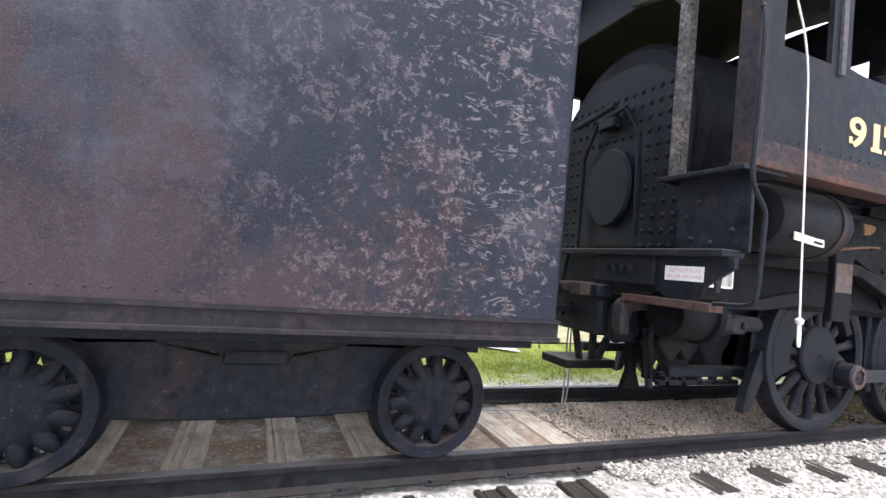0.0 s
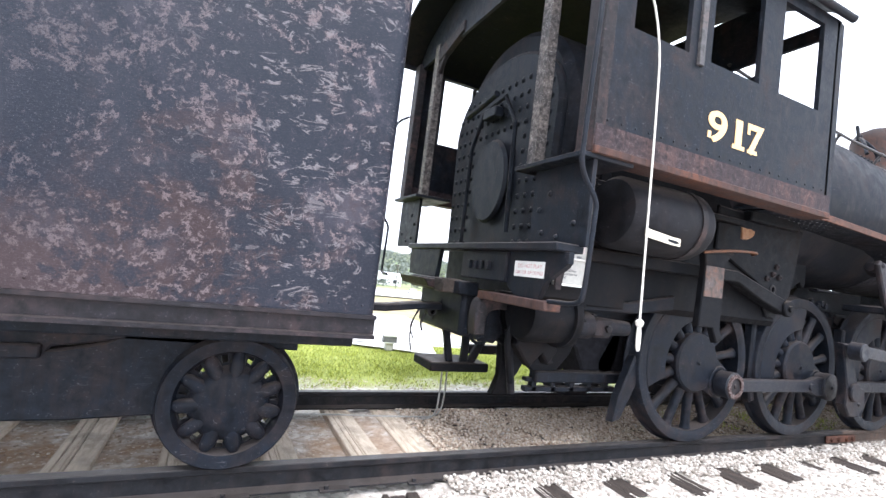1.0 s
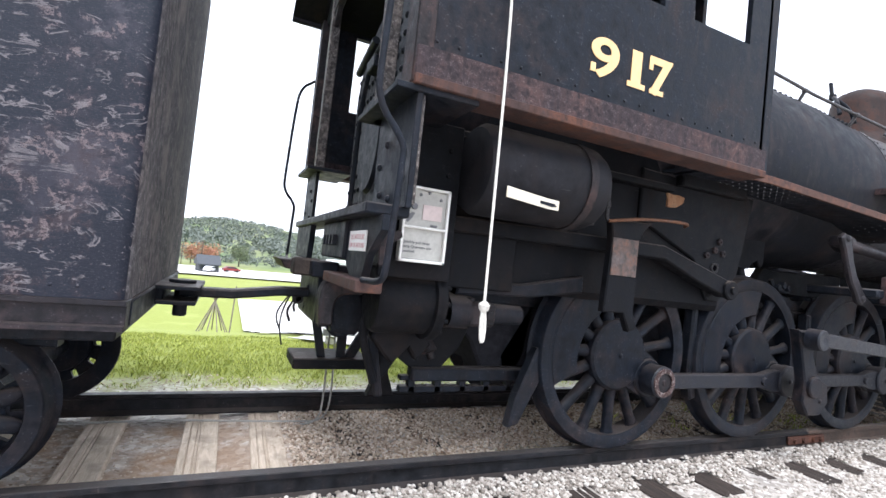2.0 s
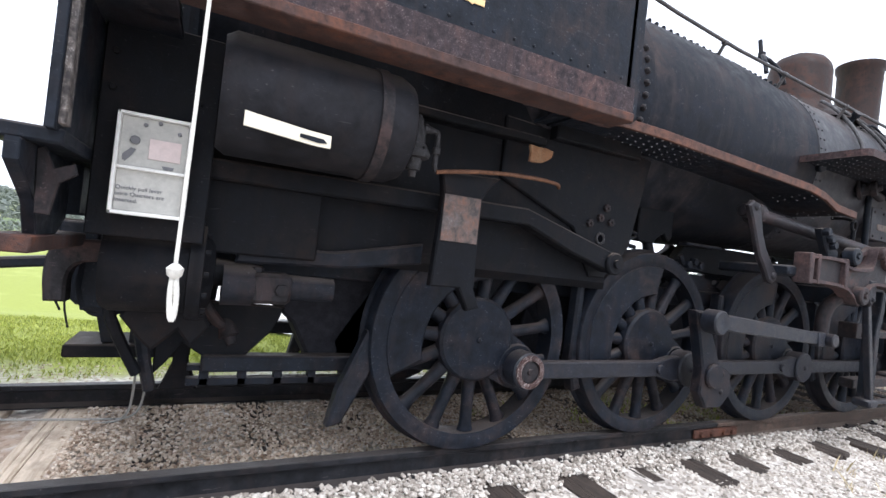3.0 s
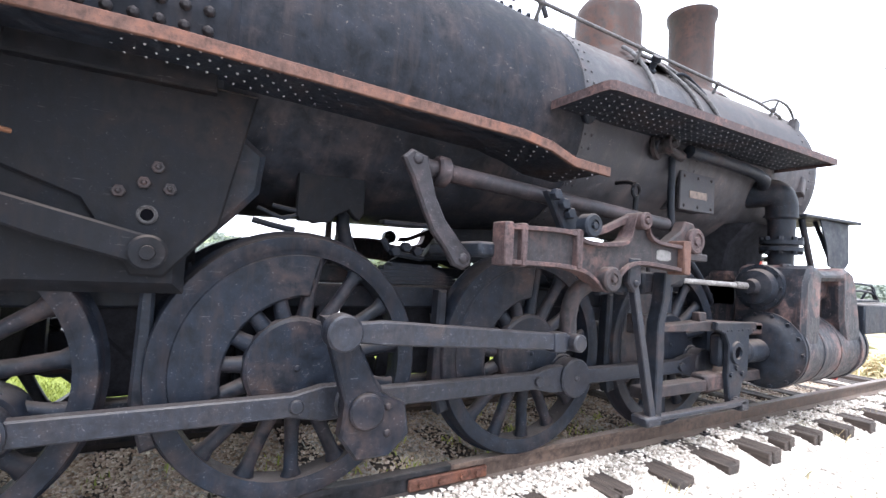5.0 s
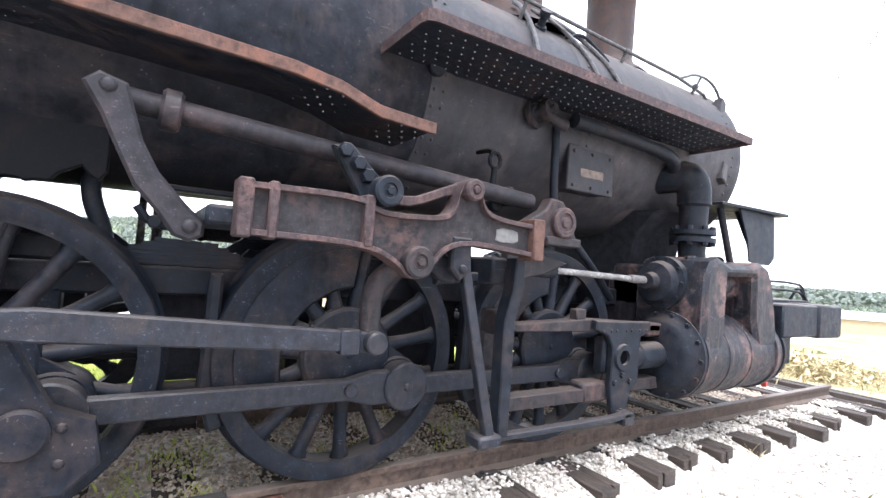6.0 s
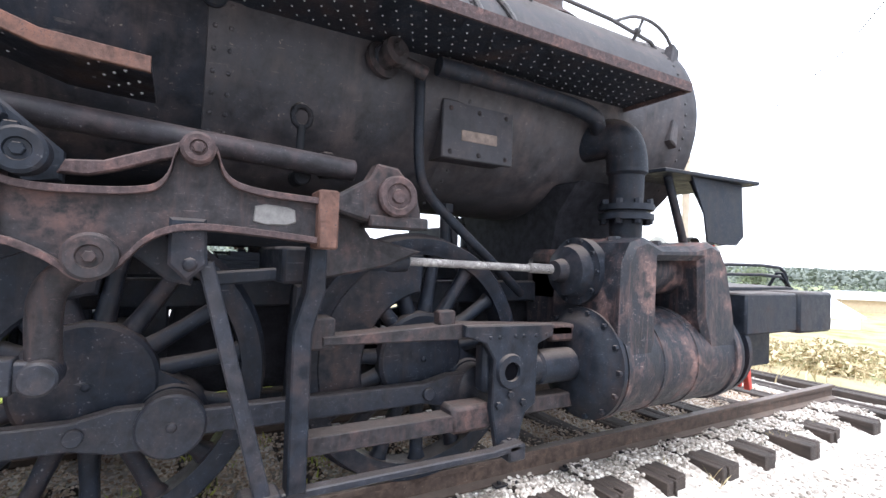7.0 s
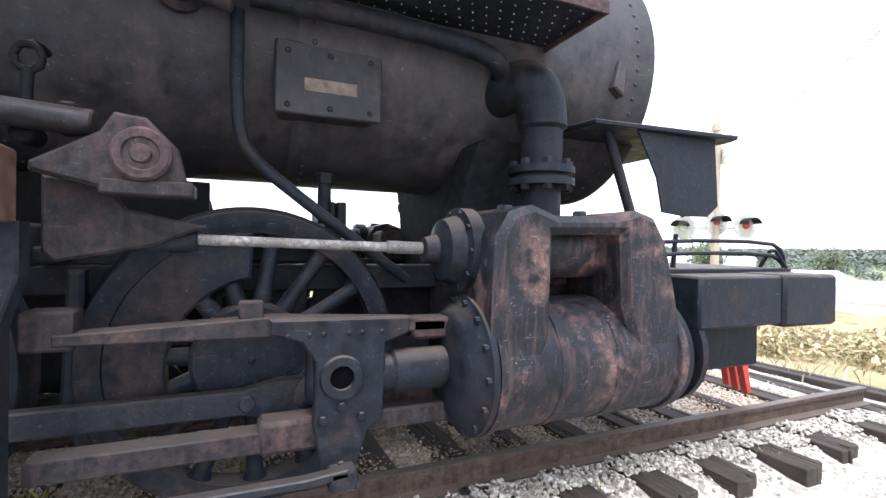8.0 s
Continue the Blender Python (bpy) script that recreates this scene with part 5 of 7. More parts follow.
# stack, dome, handrails
bm = bmesh.new()
lathe(bm, [(3.3, 0.42), (3.36, 0.36), (3.42, 0.275), (3.5, 0.24), (4.26, 0.25), (4.3, 0.272), (4.37, 0.277), (4.37, 0.22), (3.4, 0.20)], (10.68, 0, 0), (0, 0, 1), 40)
part("smokestack", bm, STACK, loco, "rusty brown flared smokestack")
bm = bmesh.new()
lathe(bm, [(3.2, 0.62), (3.3, 0.48), (3.4, 0.37), (3.5, 0.335), (3.88, 0.33), (3.96, 0.31), (4.04, 0.25), (4.1, 0.13), (4.12, 0)], (9.26, 0, 0), (0, 0, 1), 40)
part("dome", bm, STACK, loco, "rusty brown round-topped dome")
for side in (-1, 1):
    bm = bmesh.new()
    hr = lambda x: (x, side * 0.66, 3.333 - 0.03 * (x - 6.6) if x > 5.5 else 3.5)
    tube(bm, [(4.796, side * 0.7, 3.51)] + [hr(x) for x in (6.666, 8.178, 9.634, 11.32)] + [(11.781, side * 0.5, 3.12), (11.886, side * 0.3, 3.05)], 0.016, 10, 1)
    rail_ob = part("handrail", bm, PIPE, loco, "thin bent handrail")
    for x in (6.86, 7.798, 8.957, 10.13, 11.217):
        bm = bmesh.new()
        z = hr(x)[2]
        rod(bm, (x, side * 0.58, z - 0.14), (x, side * 0.66, z), 0.016)
        lathe(bm, [(-0.03, 0.0), (-0.02, 0.024), (0.02, 0.024), (0.03, 0)], (x, side * 0.66, z), (1, 0, 0), 10)
        part("stanchion", bm, PIPE, rail_ob)
bm = bmesh.new()
rod(bm, (7.74, -0.45, 3.50), (7.74, -0.42, 3.70), 0.02)
tube(bm, [(7.56, -0.62, 3.26), (7.60, -0.58, 3.38), (7.66, -0.52, 3.48), (7.74, -0.45, 3.53), (7.82, -0.51, 3.47), (7.87, -0.57, 3.37), (7.90, -0.60, 3.24)], 0.02, 10, 1)
lathe(bm, [(-0.03, 0), (-0.03, 0.035), (0.03, 0.035), (0.03, 0)], (7.74, -0.45, 3.53), (0, 0, 1), 12)
part("bell_stand", bm, BLACK, loco)
bm = bmesh.new()
for x in np.arange(5.13, 7.88, 0.088):
    r = 1.02 if x < 5.65 else 0.965 - 0.03 * (x - 5.70)
    stud(bm, (x, -0.59 * r, AXIS + 0.807 * r), (0, -0.59, 0.807), 0.024, 0.032, 6)
tagged(part("seam_studs", bm, BLACK, boiler), kind="stuff")

# sand pipes and fittings round the dome, guard loop at the smokebox front
for k, (x0, x1) in enumerate(((9.073, 8.909), (9.267, 9.586), (9.345, 9.88))):
    bm = bmesh.new()
    tube(bm, [(x0, -0.36, 3.42), (x0 + (x1 - x0) * 0.3, -0.52, 3.3), (x0 + (x1 - x0) * 0.8, -0.80, 2.95), (x1, -0.91, 2.62), (x1, -0.92, 2.42)], 0.019, 8, 2)
    part("sand_pipe", bm, PIPE, loco)
bm = bmesh.new()
lathe(bm, [(0, 0.05), (0.03, 0.05), (0.035, 0.03), (0.10, 0.03), (0.105, 0.045), (0.15, 0.045), (0.15, 0)], (9.151, -0.60, 3.12), (-0.2, -0.7, 0.68), 16)
part("sand_valve", bm, BLACK, loco)
bm = bmesh.new()
tube(bm, [(9.441, -0.6, 3.14), (9.557, -0.66, 3.2), (9.73, -0.68, 3.12), (9.83, -0.72, 3.02)], 0.014, 8, 2)
part("sand_valve_pipe", bm, BLACK, loco)
bm = bmesh.new()
tube(bm, [(10.961, -0.66, 3.21), (11.166, -0.70, 3.3), (11.485, -0.70, 3.27), (11.705, -0.66, 3.12), (11.76, -0.60, 3.02)], 0.014, 8, 2)
tube(bm, [(11.217, -0.67, 3.2), (11.238, -0.70, 3.29)], 0.012, 8, 0)
part("guard_loop", bm, PIPE, loco)
bm = bmesh.new()
lathe(bm, [(0, 0.10), (0.03, 0.10), (0.035, 0.06), (0.10, 0.055), (0.105, 0.075), (0.15, 0.075), (0.155, 0.035), (0.19, 0.03), (0.19, 0)], (8.909, -0.86, 2.33), (0.25, -0.93, 0.1), 20)
rod(bm, (8.928, -0.95, 2.33), (9.132, -0.97, 2.27), 0.04)
part("check_valve", bm, CAST, loco, "rust-stained boiler check valve")
# boiler fittings seen below the running boards
bm = bmesh.new()
box(bm, (9.316, -0.835, 1.87), (9.84, -0.80, 2.22), 0.008)
slab(bm, [(9.345, 2.21), (9.81, 2.21), (9.81, 1.885), (9.345, 1.885)], -0.80, -0.4, 0.01)
plate = part("cover_plate", bm, COURSE, loco, "square bolted cover plate, grey-brown")
for x in (9.374, 9.576, 9.78):
    for z in (1.91, 2.17):
        bm = bmesh.new()
        stud(bm, (x, -0.835, z), (0, -1, 0), 0.016, 0.010)
        part("bolt", bm, CAST, plate)
bm = bmesh.new()
box(bm, (9.451, -0.840, 1.985), (9.711, -0.833, 2.05), 0.002)
part("name_strip", bm, STRIP, plate, "flat pale brown strip")
bm = bmesh.new()
tube(bm, [(9.151, -0.86, 2.3), (9.151, -0.86, 1.76), (9.229, -0.86, 1.62), (9.441, -0.84, 1.46), (9.75, -0.8, 1.24), (10.03, -0.72, 1.05)], 0.03, 12, 2)
part("drain_pipe", bm, BLACK, loco)
bm = bmesh.new()
tube(bm, [(8.46, -1.05, 1.86), (8.455, -1.05, 1.75), (8.46, -1.05, 1.60)], 0.02, 10, 1)
eye = [(8.46 + 0.042 * math.cos(k * math.pi / 5), -1.05, 1.90 + 0.05 * math.sin(k * math.pi / 5)) for k in range(11)]
tube(bm, eye, 0.014, 8, 0)
tube(bm, [(8.46, -0.86, 1.98), (8.46, -0.98, 1.975), (8.46, -1.05, 1.945)], 0.016, 8, 1)
rod(bm, (8.46, -1.10, 1.62), (8.46, -0.98, 1.62), 0.04)
box(bm, (8.55, -1.08, 1.63), (8.61, -1.0, 1.75), 0.01)
box(bm, (8.46, -1.06, 1.66), (8.56, -1.03, 1.70), 0.006)
part("turnbuckle", bm, SHADED_IRON, loco)
for x, z in ((8.085, 2.44), (8.909, 2.36)):
    bm = bmesh.new()
    rod(bm, (x, -0.84, z), (x, -0.93, z - 0.02), 0.058)
    part("washout_plug", bm, BLACK, boiler)
bm = bmesh.new()
for x in (9.682, 9.75):
    box(bm, (x - 0.03, -0.3, 1.28), (x + 0.03, 0.3, 1.5), 0.01)
rod(bm, (9.634, -0.35, 1.36), (9.634, -0.35, 1.62), 0.04)
hexnut(bm, (9.634, -0.35, 1.6), (0, 0, 1), 0.06, 0.06)
part("drain_valve", bm, BLACK, loco)

for s in (-1, 1):
    bm = bmesh.new()
    tube(bm, [(9.2, s * 0.98, 2.33), (9.73, s * 1.0, 2.32), (10.38, s * 1.0, 2.28), (10.519, s * 0.92, 2.2)], 0.055, 14, 2)
    part("feed_pipe", bm, BLACK, loco)
    for x, z, r in ((11.375, 2.34, 0.05), (11.606, 3.05, 0.06)):
        bm = bmesh.new()
        y = s * math.sqrt(0.89 ** 2 - (z - AXIS) ** 2)
        slab(bm, [(x - r, z - 1.6 * r), (x + 0.6 * r, z - 2.6 * r), (x + r, z + r), (x - 0.2 * r, z + 1.8 * r)], y - s * 0.06, y + s * 0.035, 0.01)
        part("smokebox_clamp", bm, SMOKE, smokebox)
# front deck: shelf plate, hanging plate, struts, pilot beam
bm = bmesh.new()
slab(bm, [(10.971, -0.72), (11.033, -1.08), (12.127, -1.16), (12.159, -1.05), (12.159, 1.05), (12.127, 1.16), (11.033, 1.08), (10.971, 0.72)], 1.955, 1.985, 0.006, "xy")
part("front_shelf", bm, BLACK, loco, "thin black shelf plate under the smokebox front")
for side in (-1, 1):
    bm = bmesh.new()
    slab(bm, [(11.36, 1.955), (12.03, 1.955), (12.068, 1.53), (11.97, 1.455), (11.74, 1.453), (11.57, 1.47), (11.52, 1.68)], side * 1.06, side * 1.075, 0.003)
    part("hanging_plate", bm, BLACK, loco)
    bm = bmesh.new()
    tube(bm, [(11.238, side * 0.95, 1.96), (11.518, side * 1.0, 1.12)], 0.032, 12, 0)
    tube(bm, [(11.54, side * 0.95, 1.96), (11.823, side * 1.02, 1.46)], 0.022, 8, 0)
    part("brace", bm, BLACK, loco)
bm = bmesh.new()
box(bm, (12.18, -1.44, 0.78), (12.71, 1.44, 1.1), 0.02)
box(bm, (11.217, -0.62, 0.82), (12.205, 0.62, 1.11), 0.02)
for v in bm.verts:
    v.co += Vector((0, 0, 0.012 * noise.noise(v.co * 2.1)))
part("pilot_beam", bm, BLACK, loco, "heavy black timber beam")
bm = bmesh.new()
box(bm, (11.375, -1.15, 1.08), (12.73, 1.15, 1.125), 0.008)
box(bm, (11.54, -1.18, 0.98), (12.18, -1.12, 1.08), 0.006)
part("front_deck", bm, BLACK, loco)
bm = bmesh.new()
box(bm, (11.47, -1.425, 0.80), (12.178, -1.05, 1.095), 0.015)
part("side_beam", bm, BLACK, loco)
bm = bmesh.new()
box(bm, (11.43, -1.10, 0.46), (12.458, 1.10, 0.8), 0.01)
part("buffer_box", bm, WHEEL, loco)
bm = bmesh.new()
for z in (1.22, 1.3):
    tube(bm, [(11.32, -1.02, z - 0.06), (11.65, -1.06, z), (12.559, -1.10, z + 0.005), (12.71, -1.10, z - 0.06), (12.73, -1.10, 1.1)], 0.014, 8, 1)
tube(bm, [(12.584, -1.02, 1.12), (12.634, -1.08, 1.28), (12.685, -1.14, 1.12)], 0.014, 8, 1)
tube(bm, [(11.705, -1.04, 1.1), (11.705, -1.06, 1.34)], 0.016, 8, 0)
part("uncoupling_lever", bm, BLACK, loco)
for k in range(3):
    bm = bmesh.new()
    slab(bm, [(12.94 + k * 0.07, 0.52), (13.04 + k * 0.07, 0.52), (13.13 + k * 0.05, 0.06), (13.09 + k * 0.05, 0.04)], -0.62 + k * 0.12, -0.56 + k * 0.12, 0.004)
    part("pilot_bar", bm, RED, loco, "faded red pilot bar")
bm = bmesh.new()
box(bm, (12.432, -0.7, 0.40), (12.72, 0.7, 0.46), 0.006)
part("pilot_rail", bm, BLACK, loco)

# ---------------------------------------------------------------- cab
CX0, CX1, CY = 2.51, 4.87, 1.575
EAVE = 3.571


def pierced(xs, zs, holes, put, thick):
    """One sheet with openings: cells of a grid, less the holes, then given thickness."""
    bm = bmesh.new()
    v = {(i, j): bm.verts.new(put(x, z)) for i, x in enumerate(xs) for j, z in enumerate(zs)}
    for i in range(len(xs) - 1):
        for j in range(len(zs) - 1):
            if (i, j) not in holes:
                bm.faces.new((v[i, j], v[i + 1, j], v[i + 1, j + 1], v[i, j + 1]))
    bmesh.ops.delete(bm, geom=[w for w in bm.verts if not w.link_faces], context="VERTS")
    bmesh.ops.recalc_face_normals(bm, faces=bm.faces[:])
    bmesh.ops.solidify(bm, geom=bm.faces[:], thickness=thick)
    return bm


def flush(bm, axis, outer, sign):
    """Moves a sheet so that its outer face lies where it should."""
    edge = max(sign * v.co[axis] for v in bm.verts)
    for v in bm.verts:
        v.co[axis] += outer - sign * edge
    return bm


def cab_side(s):
    xs = (CX0, 2.7, 3.18, 3.39, 3.9, 4.135, 4.64, CX1) if s < 0 else (CX0, 2.847, 3.496, 3.603, 4.076, 4.216, 4.64, CX1)
    return flush(pierced(xs, (2.149, 2.788 if s < 0 else 2.729, 3.476 if s < 0 else 3.535, EAVE), {(1, 1), (3, 1), (5, 1)}, lambda x, z: (x, s * CY, z), 0.035), 1, s * CY, s)


for s in (-1, 1):
    side_ob = part("cab_side", cab_side(s), BLACK, loco, "black cab side with three open window holes")
    bm = bmesh.new()
    slab(bm, [(s * (CY + 0.012), 2.032), (s * (CY + 0.012), 2.158), (s * (CY - 0.05), 2.158), (s * (CY - 0.05), 2.032)], CX0 - 0.03, CX1, 0.006, "yz")
    part("bottom_beam", bm, BEAM, side_ob, "peeling purple-brown beam along the cab")
    bm = bmesh.new()
    box(bm, (CX0 - 0.03, s * (CY - 0.16), 1.985), (CX1, s * (CY + 0.022), 2.03), 0.005)
    part("bottom_lip", bm, LIP, side_ob, "red-rusted lower lip")
    bm = bmesh.new()
    box(bm, (3.255, s * (CY + 0.02), 2.729), (3.308, s * (CY - 0.01), 3.523), 0.004)
    part("window_track", bm, PIPE, side_ob)
    bm = bmesh.new()
    for x in np.arange(CX0 + 0.06, CX1, 0.11):
        stud(bm, (x, s * CY, 2.196), (0, s, 0), 0.009, 0.005, 6)
    tagged(part("rivets", bm, BLACK, side_ob), kind="stuff")
# front wall round the boiler
ys = (-CY, -1.45, -1.08, -0.95, 0.95, 1.08, 1.45, CY)
bm = pierced(ys, (2.077, 2.694, 3.452, EAVE, 3.973), {(3, 0), (3, 1), (1, 1), (5, 1), (0, 3), (1, 3), (5, 3), (6, 3)}, lambda y, z: (CX1 - 0.02, y, z), 0.035)
part("cab_front", bm, BLACK, loco)
for s in (-1, 1):
    bm = bmesh.new()
    box(bm, (CX1 - 0.05, s * (CY - 0.07), 1.994), (CX1 + 0.05, s * (CY + 0.003), EAVE), 0.02)
    part("front_corner_post", bm, BLACK, loco)
    bm = bmesh.new()
    slab(bm, [(CX1, 2.006), (5.62, 2.006), (5.62, 2.22), (CX1, 2.22)], s * 0.86, s * 1.0, 0.01)
    part("running_board_support", bm, SHADED_IRON, loco)
# arched roof
bm = bmesh.new()
arc = [(1.64 * k / 11, EAVE + 0.5 * (1 - (k / 11) ** 2) ** 0.8) for k in range(-11, 12)]
slab(bm, arc + [(y, z + 0.03) for y, z in arc[::-1]], 2.183, 4.90, 0, "yz")
roof = part("cab_roof", bm, SHADED_IRON, loco, "thin arched black roof with a rolled edge")
for s in (-1, 1):
    bm = bmesh.new()
    rod(bm, (2.183, s * 1.635, EAVE + 0.01), (4.915, s * 1.635, EAVE + 0.01), 0.03)
    part("roof_edge", bm, BLACK, roof)
# rear: corner walls, flaking posts and lintel
for s in (-1, 1):
    bm = bmesh.new()
    box(bm, (CX0 - 0.04, s * (CY - 0.14), 1.994), (CX0 + 0.05, s * (CY + 0.004), EAVE), 0.006)
    part("corner_post", bm, CAST, loco)
    bm = bmesh.new()
    box(bm, (CX0 - 0.03, s * 0.93, 1.959), (CX0 + 0.05, s * 1.03, 3.618), 0.006)
    part("door_post", bm, POST, loco, "flaking grey-white post")
    bm = bmesh.new()
    box(bm, (CX0, s * 1.02, 1.45), (CX0 + 0.03, s * (CY - 0.01), 1.983), 0.004)
    for x, z in ((1.15, 1.54), (1.2, 1.79), (1.45, 1.59), (1.10, 1.69), (1.3, 1.51)):
        stud(bm, (CX0, s * x, z), (-1, 0, 0), 0.02, 0.015)
    part("rear_panel", bm, BLACK, loco)
    bm = bmesh.new()
    box(bm, (CX0 - 0.10, s * 0.90, 1.959), (CX0 + 0.3, s * CY, 1.989), 0.004)
    part("step_plate", bm, BLACK, loco)
    bm = bmesh.new()
    slab(bm, [(s * 0.98, 3.405), (s * 0.40, 3.547), (s * 0.40, 3.642), (s * 1.0, 3.571)], CX0 - 0.02, CX0 + 0.04, 0.004, "yz")
    slab(bm, [(s * 0.98, 3.239), (s * 0.98, 3.428), (s * 0.75, 3.499)], CX0 - 0.01, CX0 + 0.03, 0.004, "yz")
    part("lintel_brace", bm, CAST, loco)
    bm = bmesh.new()
    box(bm, (CX0 + 0.02, s * (CY - 0.03), 1.47), (CX0 + 0.05, s * (CY - 0.09), 1.983), 0.004)
    part("panel_edge", bm, POST, loco)
bm = bmesh.new()
slab(bm, [(-1.6, 3.523), (1.6, 3.523), (1.2, 3.926), (0.6, 4.092), (-0.6, 4.092), (-1.2, 3.926)], CX0 + 0.0, CX0 + 0.03, 0, "yz")
part("cab_rear_head", bm, BLACK, loco)
# deck and end sill under the cab
bm = bmesh.new()
box(bm, (2.35, -1.52, 1.41), (2.552, 0.79, 1.46), 0.008)
part("cab_deck", bm, BLACK, loco)
bm = bmesh.new()
box(bm, (2.552, -1.12, 1.13), (2.969, -1.095, 1.994), 0.006)
for x, z in ((2.594, 1.71), (2.896, 1.71), (2.594, 1.85), (2.896, 1.85)):
    hexnut(bm, (x, -1.12, z), (0, -1, 0), 0.014, 0.012)
part("apron_plate", bm, SHADED_IRON, loco)
bm = bmesh.new()
box(bm, (2.896, -0.98, 1.095), (3.475, 0.98, 2.03), 0.01)
part("under_cab_box", bm, SHADED_IRON, loco)
bm = bmesh.new()
slab(bm, [(2.47, 1.189), (2.51, 1.189), (2.526, 1.296), (2.573, 1.331), (2.563, 1.366), (2.51, 1.343), (2.48, 1.41), (2.46, 1.4)], -1.40, -1.38, 0.003)
part("brake_handle", bm, CAST, loco, "small grey lever handle")
bm = bmesh.new()
slab(bm, [(-1.55, 1.41), (-0.95, 1.41), (-0.95, 1.178), (-1.08, 1.107), (-1.30, 1.107), (-1.36, 1.225), (-1.55, 1.343)], 2.42, 2.46, 0.004, "yz")
slab(bm, [(0.05, 1.41), (0.75, 1.41), (0.72, 1.17), (0.10, 1.165)], 2.37, 2.41, 0.004, "yz")
box(bm, (2.40, -0.95, 1.195), (2.5, -0.31, 1.41), 0.01)
box(bm, (2.33, -0.45, 1.06), (2.5, 0.55, 1.165), 0.01)
box(bm, (2.39, -0.42, 0.74), (2.616, 0.42, 1.083), 0.03)
for k in range(4):
    box(bm, (2.378, -0.75 + k * 0.09, 1.272), (2.405, -0.71 + k * 0.09, 1.331), 0.003)
part("end_sill", bm, BLACK, loco)
bm = bmesh.new()
elbow = eased([(2.62, 1.09), (2.45, 1.09), (2.36, 1.05), (2.345, 0.93), (2.36, 0.80)])
hollow = eased([(2.62, 0.99), (2.50, 0.99), (2.45, 0.96), (2.435, 0.90), (2.44, 0.80)])
slab(bm, elbow + hollow[::-1], -0.72, -0.60, 0.012)
part("pocket_casting", bm, CAST, loco, "worn brown-grey cast bracket")
bm = bmesh.new()
box(bm, (2.23, -0.36, 1.06), (2.40, -0.20, 1.172), 0.012)
part("wooden_block", bm, TIE, loco)
bm = bmesh.new()
slab(bm, [(2.16, 1.15), (2.33, 1.15), (2.33, 1.07), (2.20, 1.09)], -0.16, 0.42, 0.008)
part("chafing_plate", bm, CAST, loco, "worn grey-brown buffer plate")
bm = bmesh.new()
slab(bm, [(2.45, 1.012), (2.64, 1.012), (2.70, 0.80), (2.62, 0.72), (2.47, 0.74), (2.44, 0.85)], -0.58, -0.44, 0.03)
tube(bm, [(2.70, -0.62, 0.84), (2.74, -0.62, 0.62), (2.80, -0.60, 0.36)], 0.03, 8, 1)
part("brake_rigging", bm, BLACK, loco)
bm = bmesh.new()
box(bm, (2.36, -1.45, 1.06), (2.485, -0.68, 1.117), 0.006)
part("step_tread", bm, LIP, loco, "rusty brown step board")
bm = bmesh.new()
lathe(bm, [(2.60, 0), (2.60, 0.18), (2.63, 0.20), (2.92, 0.20), (2.925, 0.228), (2.95, 0.228), (2.955, 0.232), (2.98, 0.232), (2.985, 0.205), (3.02, 0.16), (3.03, 0.07), (3.24, 0.045), (3.24, 0)], (0, -0.88, 1.0), (1, 0, 0), 40)
for k in range(14):
    a = 2 * math.pi * k / 14
    hexnut(bm, (2.985, -0.88 + 0.215 * math.cos(a), 1.0 + 0.215 * math.sin(a)), (1, 0, 0), 0.014, 0.02)
box(bm, (2.66, -0.94, 1.18), (2.90, -0.80, 1.25), 0.01)
part("brake_cylinder", bm, SHADED_IRON, loco)
bm = bmesh.new()
box(bm, (2.33, -0.12, 0.40), (2.88, 0.26, 0.475), 0.01)
slab(bm, [(2.86, 0.75), (2.98, 0.75), (2.96, 0.42), (3.02, 0.26), (2.82, 0.26), (2.88, 0.42)], -0.30, -0.22, 0.01)
part("rear_step", bm, SHADED_IRON, loco)
for lean in ([(2.38, 0.98), (2.44, 0.98), (2.56, 0.47), (2.50, 0.47)], [(2.63, 0.98), (2.70, 0.98), (2.70, 0.47), (2.635, 0.47)], [(2.86, 0.80), (2.94, 0.80), (2.76, 0.45), (2.68, 0.45)]):
    bm = bmesh.new()
    slab(bm, lean, -0.06, -0.02, 0.006)
    part("step_brace", bm, BLACK, loco)
bm = bmesh.new()
tube(bm, [(2.46, -0.5, 0.95), (2.44, -0.48, 0.8), (2.50, -0.46, 0.70), (2.60, -0.5, 0.72), (2.68, -0.52, 0.86)], 0.014, 8, 2)
part("rigging_loop", bm, BLACK, loco)
bm = bmesh.new()
tube(bm, [(2.98, -0.60, 0.86), (3.06, -0.58, 0.72), (3.12, -0.54, 0.68)], 0.03, 8, 1)
lathe(bm, [(-0.07, 0.02), (-0.06, 0.05), (0.03, 0.055), (0.04, 0.03), (0.08, 0.025), (0.08, 0)], (3.137, -0.54, 0.654), (0.3, -0.4, -0.85), 14)
part("drain_cock", bm, CAST, loco)
bm = bmesh.new()
slab(bm, [(2.42, 1.07), (3.08, 1.07), (3.06, 0.80), (2.98, 0.71), (2.90, 0.76), (2.80, 0.69), (2.72, 0.74), (2.60, 0.70), (2.52, 0.78), (2.46, 0.76), (2.44, 0.92)], -0.44, -0.36, 0.01)
for x, z in ((2.52, 0.95), (2.70, 0.88), (2.86, 0.93)):
    hexnut(bm, (x, -0.44, z), (0, -1, 0), 0.035, 0.03)
part("draft_casting", bm, SHADED_IRON, loco)
bm = bmesh.new()
